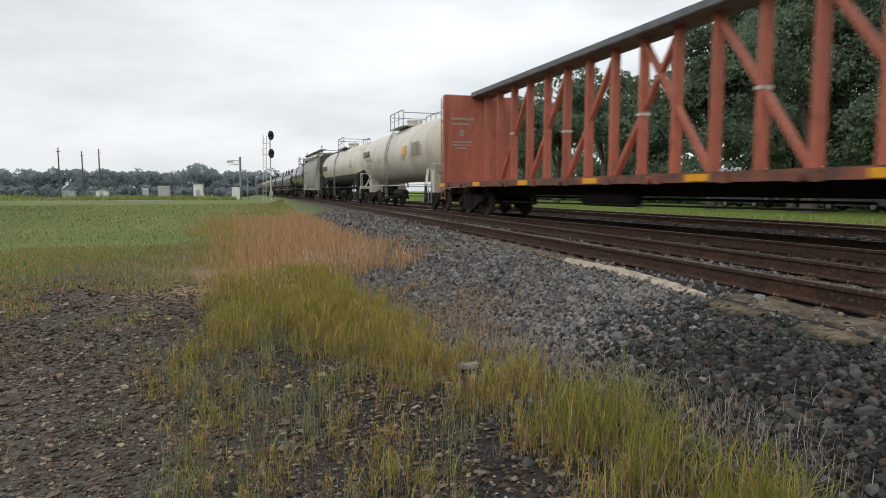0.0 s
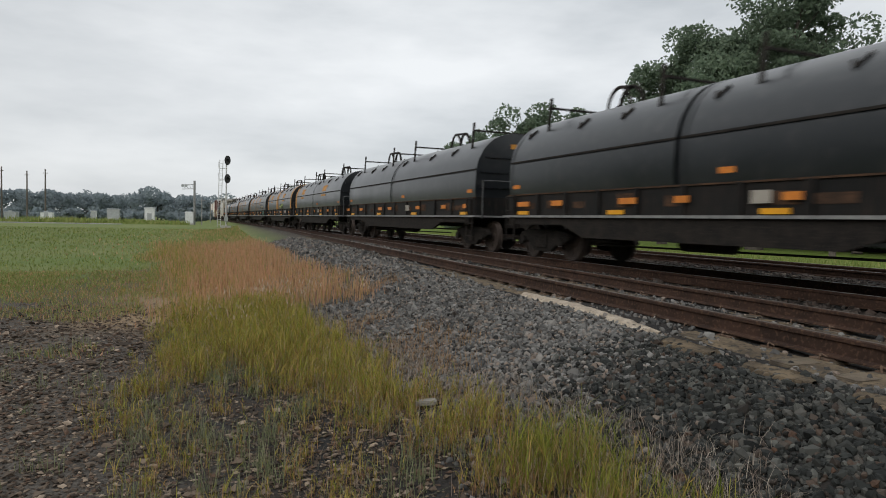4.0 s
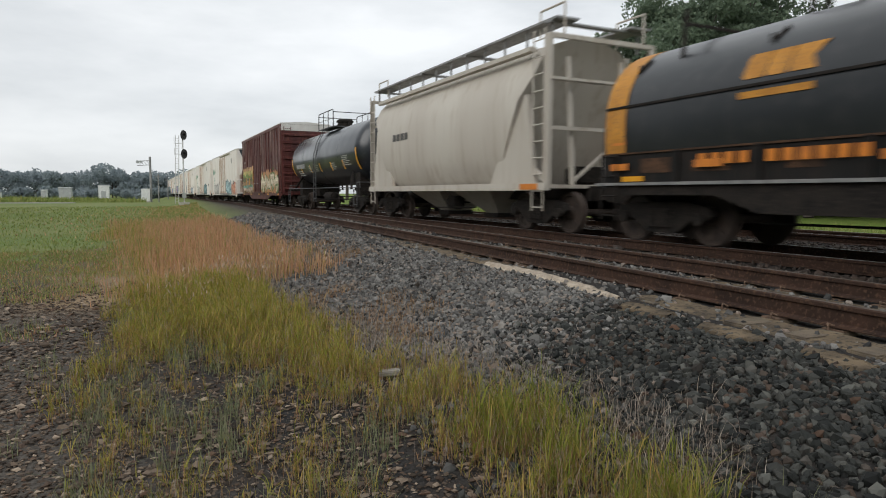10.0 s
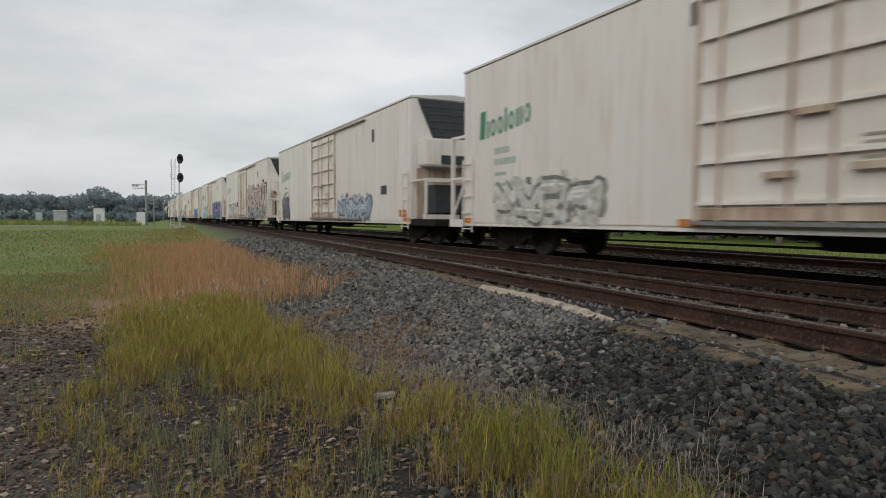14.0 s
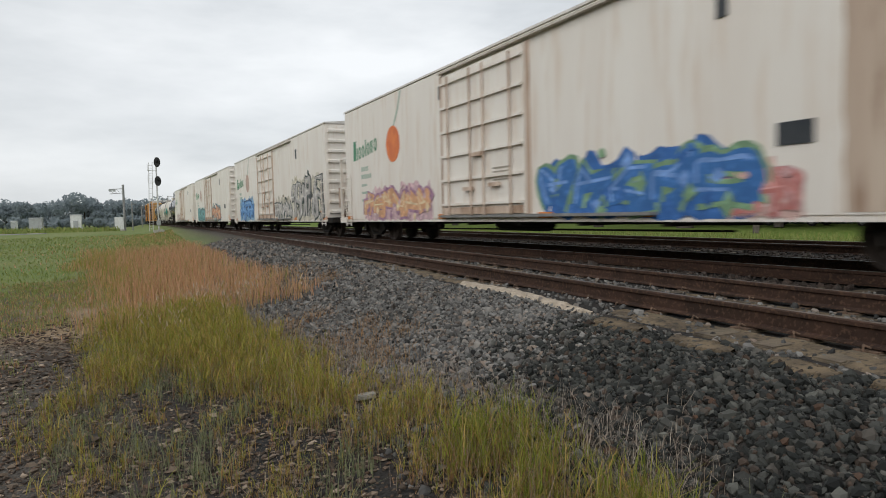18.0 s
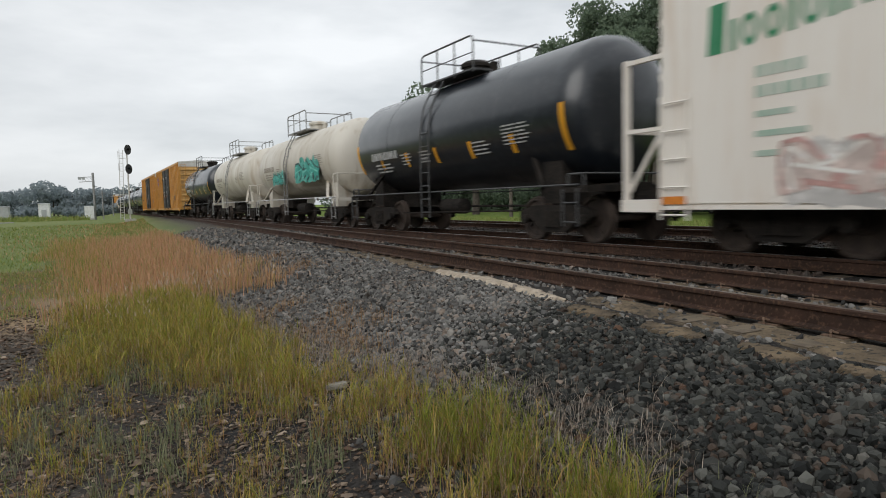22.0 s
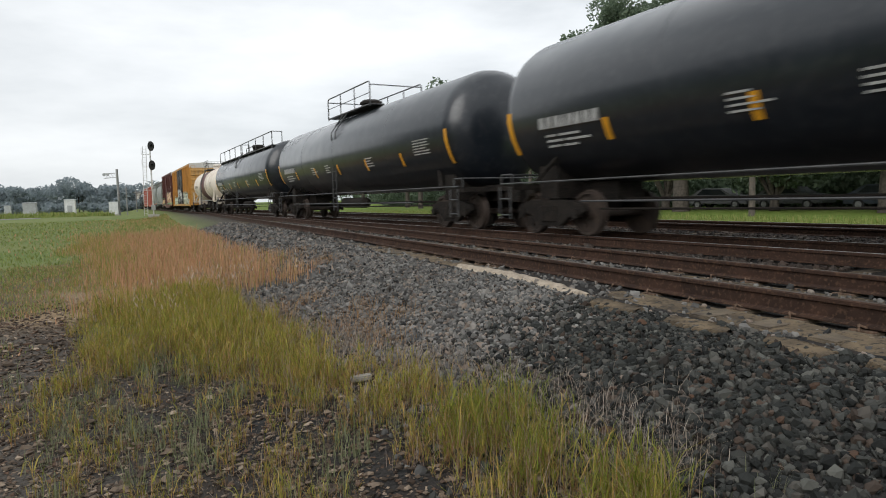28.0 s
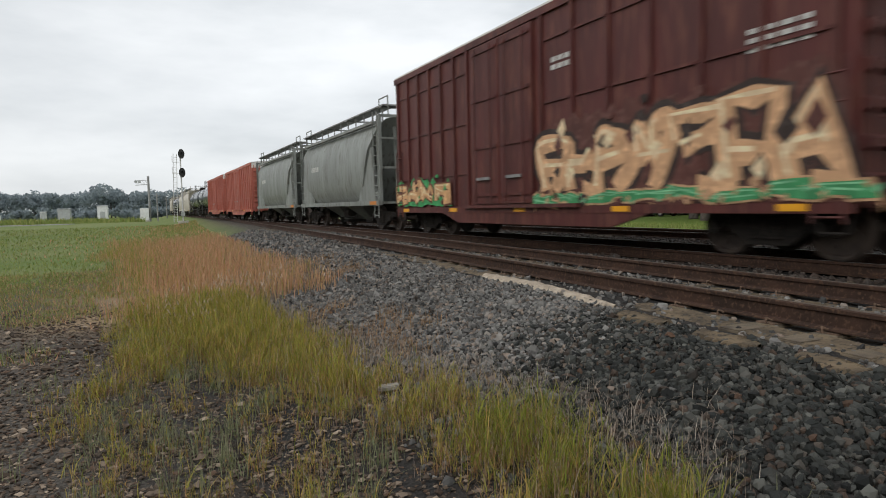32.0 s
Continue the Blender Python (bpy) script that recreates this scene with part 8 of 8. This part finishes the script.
y1c = put_car(boxcar(20.6, "yellow boxcar with black doors and crossed emblem", BOX_YELLOW, 5.06, 0.72, (0.1, 5.0), DOOR_BLACK, 8, 8, end_mat=BOX_END_LIT, panel=True, skirt=False), 102.6, 123.4)
y2c = put_car(boxcar(20.8, "tall yellow boxcar with black double doors", BOX_YELLOW, 5.06, 0.72, (-0.5, 4.8), DOOR_BLACK, 8, 8, end_mat=BOX_END_LIT, panel=True, skirt=False), 123.4, 144.1)
bars(y2c, -1.563, 8.4, 1.9, [0.3, 0.3, 0.3, 0.3], 0.2, 0.1, MARK_DARK)
for tone, arms in (((0.55, 0.12, 0.07), (((8.0, 3.5), (7.66, 3.7)), ((7.34, 3.78), (7.0, 3.95)))),
                   ((0.12, 0.15, 0.42), (((8.0, 4.15), (7.6, 3.88)), ((7.1, 4.25), (7.42, 3.9)), ((7.9, 3.2), (7.58, 3.62)), ((7.0, 3.36), (7.42, 3.62))))):
    bm = bmesh.new()
    for arm in arms:
        stroke(bm, list(arm), 0.13, -1.572, -1.562)
    part("emblem", bm, paint(tone), y1c, "coloured arms of a star-like emblem")
# faded marks by the trailing end, and black rollers under the doors
for car, d0, d1 in ((y1c, -2.4, 2.6), (y2c, -2.9, 1.9)):
    for z, ws in ((3.55, [0.4]), (2.95, [0.22, 0.22, 0.22, 0.22]), (2.62, [0.22, 0.22]), (2.3, [0.5, 0.3]), (1.5, [0.16, 0.3])):
        bars(car, -1.51, 8.7, z, ws, 0.13, 0.12, MARK_FAINT)
        bars(car, -1.51, 6.1, z - 0.2, ws[:2], 0.1, 0.14, MARK_FAINT)
    for i in range(4):
        y = d0 + (d1 - d0) * (i + 0.5) / 4
        boxed("door_roller", UNDER, car, -1.68, -1.661, y - 0.13, y + 0.13, 0.74, 0.9)
# stencils, placards and coloured tags on the black doors
TAG_RED = mat("red_tag", (0.6, 0.12, 0.04), (0.5, 0.1, 0.04), 6, 0.5)


def door_tags(car, shift=0.0):
    for yy in (2.35 + shift, 0.2 + shift):
        for k in range(4):
            bars(car, -1.6, yy, 3.95 - 0.13 * k, [0.95 - 0.1 * k], 0.05, 0.1, MARK_WHITE)
        bars(car, -1.6, yy - 0.2, 2.45, [0.16, 0.12, 0.14, 0.1], 0.11, 0.04, MARK_WHITE)
        boxed("placard", MARK_WHITE, car, -1.605, -1.592, yy - 0.58, yy - 0.34, 2.08, 2.34)
        boxed("placard", TAG_RED, car, -1.604, -1.592, yy - 0.3, yy - 0.14, 1.98, 2.13)
        boxed("placard", MARK_DIM, car, -1.604, -1.592, yy - 0.72, yy - 0.58, 1.62, 1.75)
        for k in range(5):
            bars(car, -1.6, yy - 0.02 - 0.35 * (k % 2), 2.3 - 0.16 * k, [0.22 + 0.05 * k], 0.03, 0.1, MARK_DIM)
        bars(car, -1.6, yy - 1.1, 3.0, [0.3], 0.04, 0.1, MARK_DIM)
        bars(car, -1.6, yy - 1.1, 2.9, [0.5], 0.04, 0.1, MARK_DIM)
    boxed("placard", ORANGE_MARK, car, -1.605, -1.592, 0.95 + shift, 1.12 + shift, 1.72, 2.2, label="orange tag")


door_tags(y1c)
door_tags(y2c, -0.75)
black = put_car(tank_car(20.0, "long black tank car with yellow reflective stripes", TANK_BLACK, 1.58, 2.64, stripes=True, seed=14, platform=4.6, walk_rails=True), 144.1, 163.9)
again(black, 163.9, 184.1)
again(black, 184.1, 204.5)
put_car(tank_car(20.0, "long black tank car with a railed walkway along its top", TANK_BLACK, 1.58, 2.64, stripes=True, seed=18, walk_rails=True, long_walk=True), 204.5, 224.7)
cream = put_car(tank_car(14.9, "cream tank car with a maroon middle band", TANK_CREAM, 1.42, 2.5, band=TANK_BAND, rail_mat=DARK_RAILING, seed=15), 224.7, 239.6)
y3 = put_car(boxcar(20.6, "yellow boxcar with black doors and pale graffiti", BOX_YELLOW, 5.06, 0.72, (-0.13, 4.9), DOOR_BLACK, 9, 8, flat=True, end_mat=BOX_END_LIT, panel=True, skirt=False), 239.6, 260.2)
door_tags(y3, -0.85)
graffiti(y3, -1.564, 7.0, 2.5, 0.78, 1.9, (0.42, 0.48, 0.38), (0.2, 0.2, 0.12), (0.46, 0.5, 0.36), 51, 4)
graffiti(y3, -1.564, -3.0, -7.4, 0.78, 2.3, (0.46, 0.48, 0.38), (0.08, 0.09, 0.06), (0.42, 0.4, 0.24), 52, 5, 1.0)
graffiti(y3, -1.563, -7.2, -8.9, 0.78, 1.6, (0.42, 0.48, 0.38), (0.3, 0.3, 0.2), (0.46, 0.3, 0.22), 54, 2, 1.0)
boxed("reflector_board", ORANGE_MARK, y3, -1.592, -1.566, -8.65, -8.08, 0.98, 1.2)
graffiti(y3, -1.63, 2.0, -2.3, 0.95, 2.9, (0.4, 0.42, 0.4), (0.03, 0.03, 0.03), (0.06, 0.06, 0.06), 53, 4)
maroon = put_car(boxcar(17.0, "tall maroon ribbed boxcar with orange graffiti", BOX_BROWN, 5.15, 0.74, (0.8, 2.8), None, 7, 8), 260.2, 277.4)
graffiti(maroon, -1.564, 7.4, 3.4, 0.85, 1.8, (0.6, 0.34, 0.16), (0.14, 0.05, 0.03), (0.05, 0.3, 0.1), 61, 4)
graffiti(maroon, -1.564, -0.9, -7.4, 0.82, 2.75, (0.6, 0.35, 0.19), (0.035, 0.022, 0.018), (0.1, 0.035, 0.027), 62, 7, 1.3)
graffiti(maroon, -1.562, -0.6, -7.8, 0.82, 1.25, (0.05, 0.26, 0.1), (0.5, 0.3, 0.17), (0.42, 0.24, 0.13), 63, 9, 1.4)
bars(maroon, -1.508, -1.2, 3.8, [0.16, 0.16, 0.16], 0.1, 0.06, MARK_WHITE)
bars(maroon, -1.508, -1.2, 3.64, [0.16, 0.16, 0.16], 0.1, 0.06, MARK_WHITE)
for k in range(3):
    bars(maroon, -1.508, -5.9, 3.2 - 0.13 * k, [0.2, 0.14, 0.22, 0.16], 0.07, 0.08, MARK_WHITE)
h1 = put_car(hopper_car(13.3, "dark grey-green covered hopper with roof walkway", HOPPER_DARK, 4.3), 277.4, 290.4)
again(h1, 290.4, 304.0)
r1 = put_car(boxcar(17.0, "red ribbed boxcar paled for haze", BOX_RED, 4.5, 0.8, (0.0, 3.0), None, 7, 8), 304.0, 321.0)
again(r1, 321.0, 338.0)
t1 = put_car(tank_car(16.0, "distant black tank car", TANK_BLACK, 1.42, 2.6, seed=16), 337.0, 353.0)
again(t1, 353.0, 369.0)
h2 = put_car(hopper_car(15.0, "distant pale covered hopper", HOPPER_PALE, 4.4), 369.0, 384.0)
again(h2, 384.0, 399.0)
again(t1, 399.0, 415.0)
again(t1, 415.0, 431.0)
again(h2, 431.0, 446.0)
again(t1, 446.0, 462.0)


def motions():
    """The train rolls by at a steady pace; every car keeps to the line, every wheelset turns with it."""
    for c, mid in CARS:
        rows = []
        for k in range(17):
            t = 2.0 * k
            s = mid - SPEED * (t - 20.0)
            x, y, psi = line_at(s)
            rows.append((t, pose(x, y, 0.0, 0, 0, math.degrees(psi))))
        walk(c, rows)
    # wheels: one turn for each 2.87 m of line; the two axle places of a truck share their turning
    step = SPEED / FPS / 0.457
    first = {}
    for w in WHEELSETS:
        key = round(w.location.y, 2)
        if key not in first:
            walk(w, [(i / FPS, Matrix.Translation((0, key, 0.457)) @ Matrix.Rotation(step * i, 4, "X")) for i in range(round(32 * FPS) + 1)])
            first[key] = w
        else:
            w.rotation_mode = "QUATERNION"
            keys = w.animation_data_create()
            keys.action = first[key].animation_data.action
            keys.action_slot = first[key].animation_data.action_slot


motions()
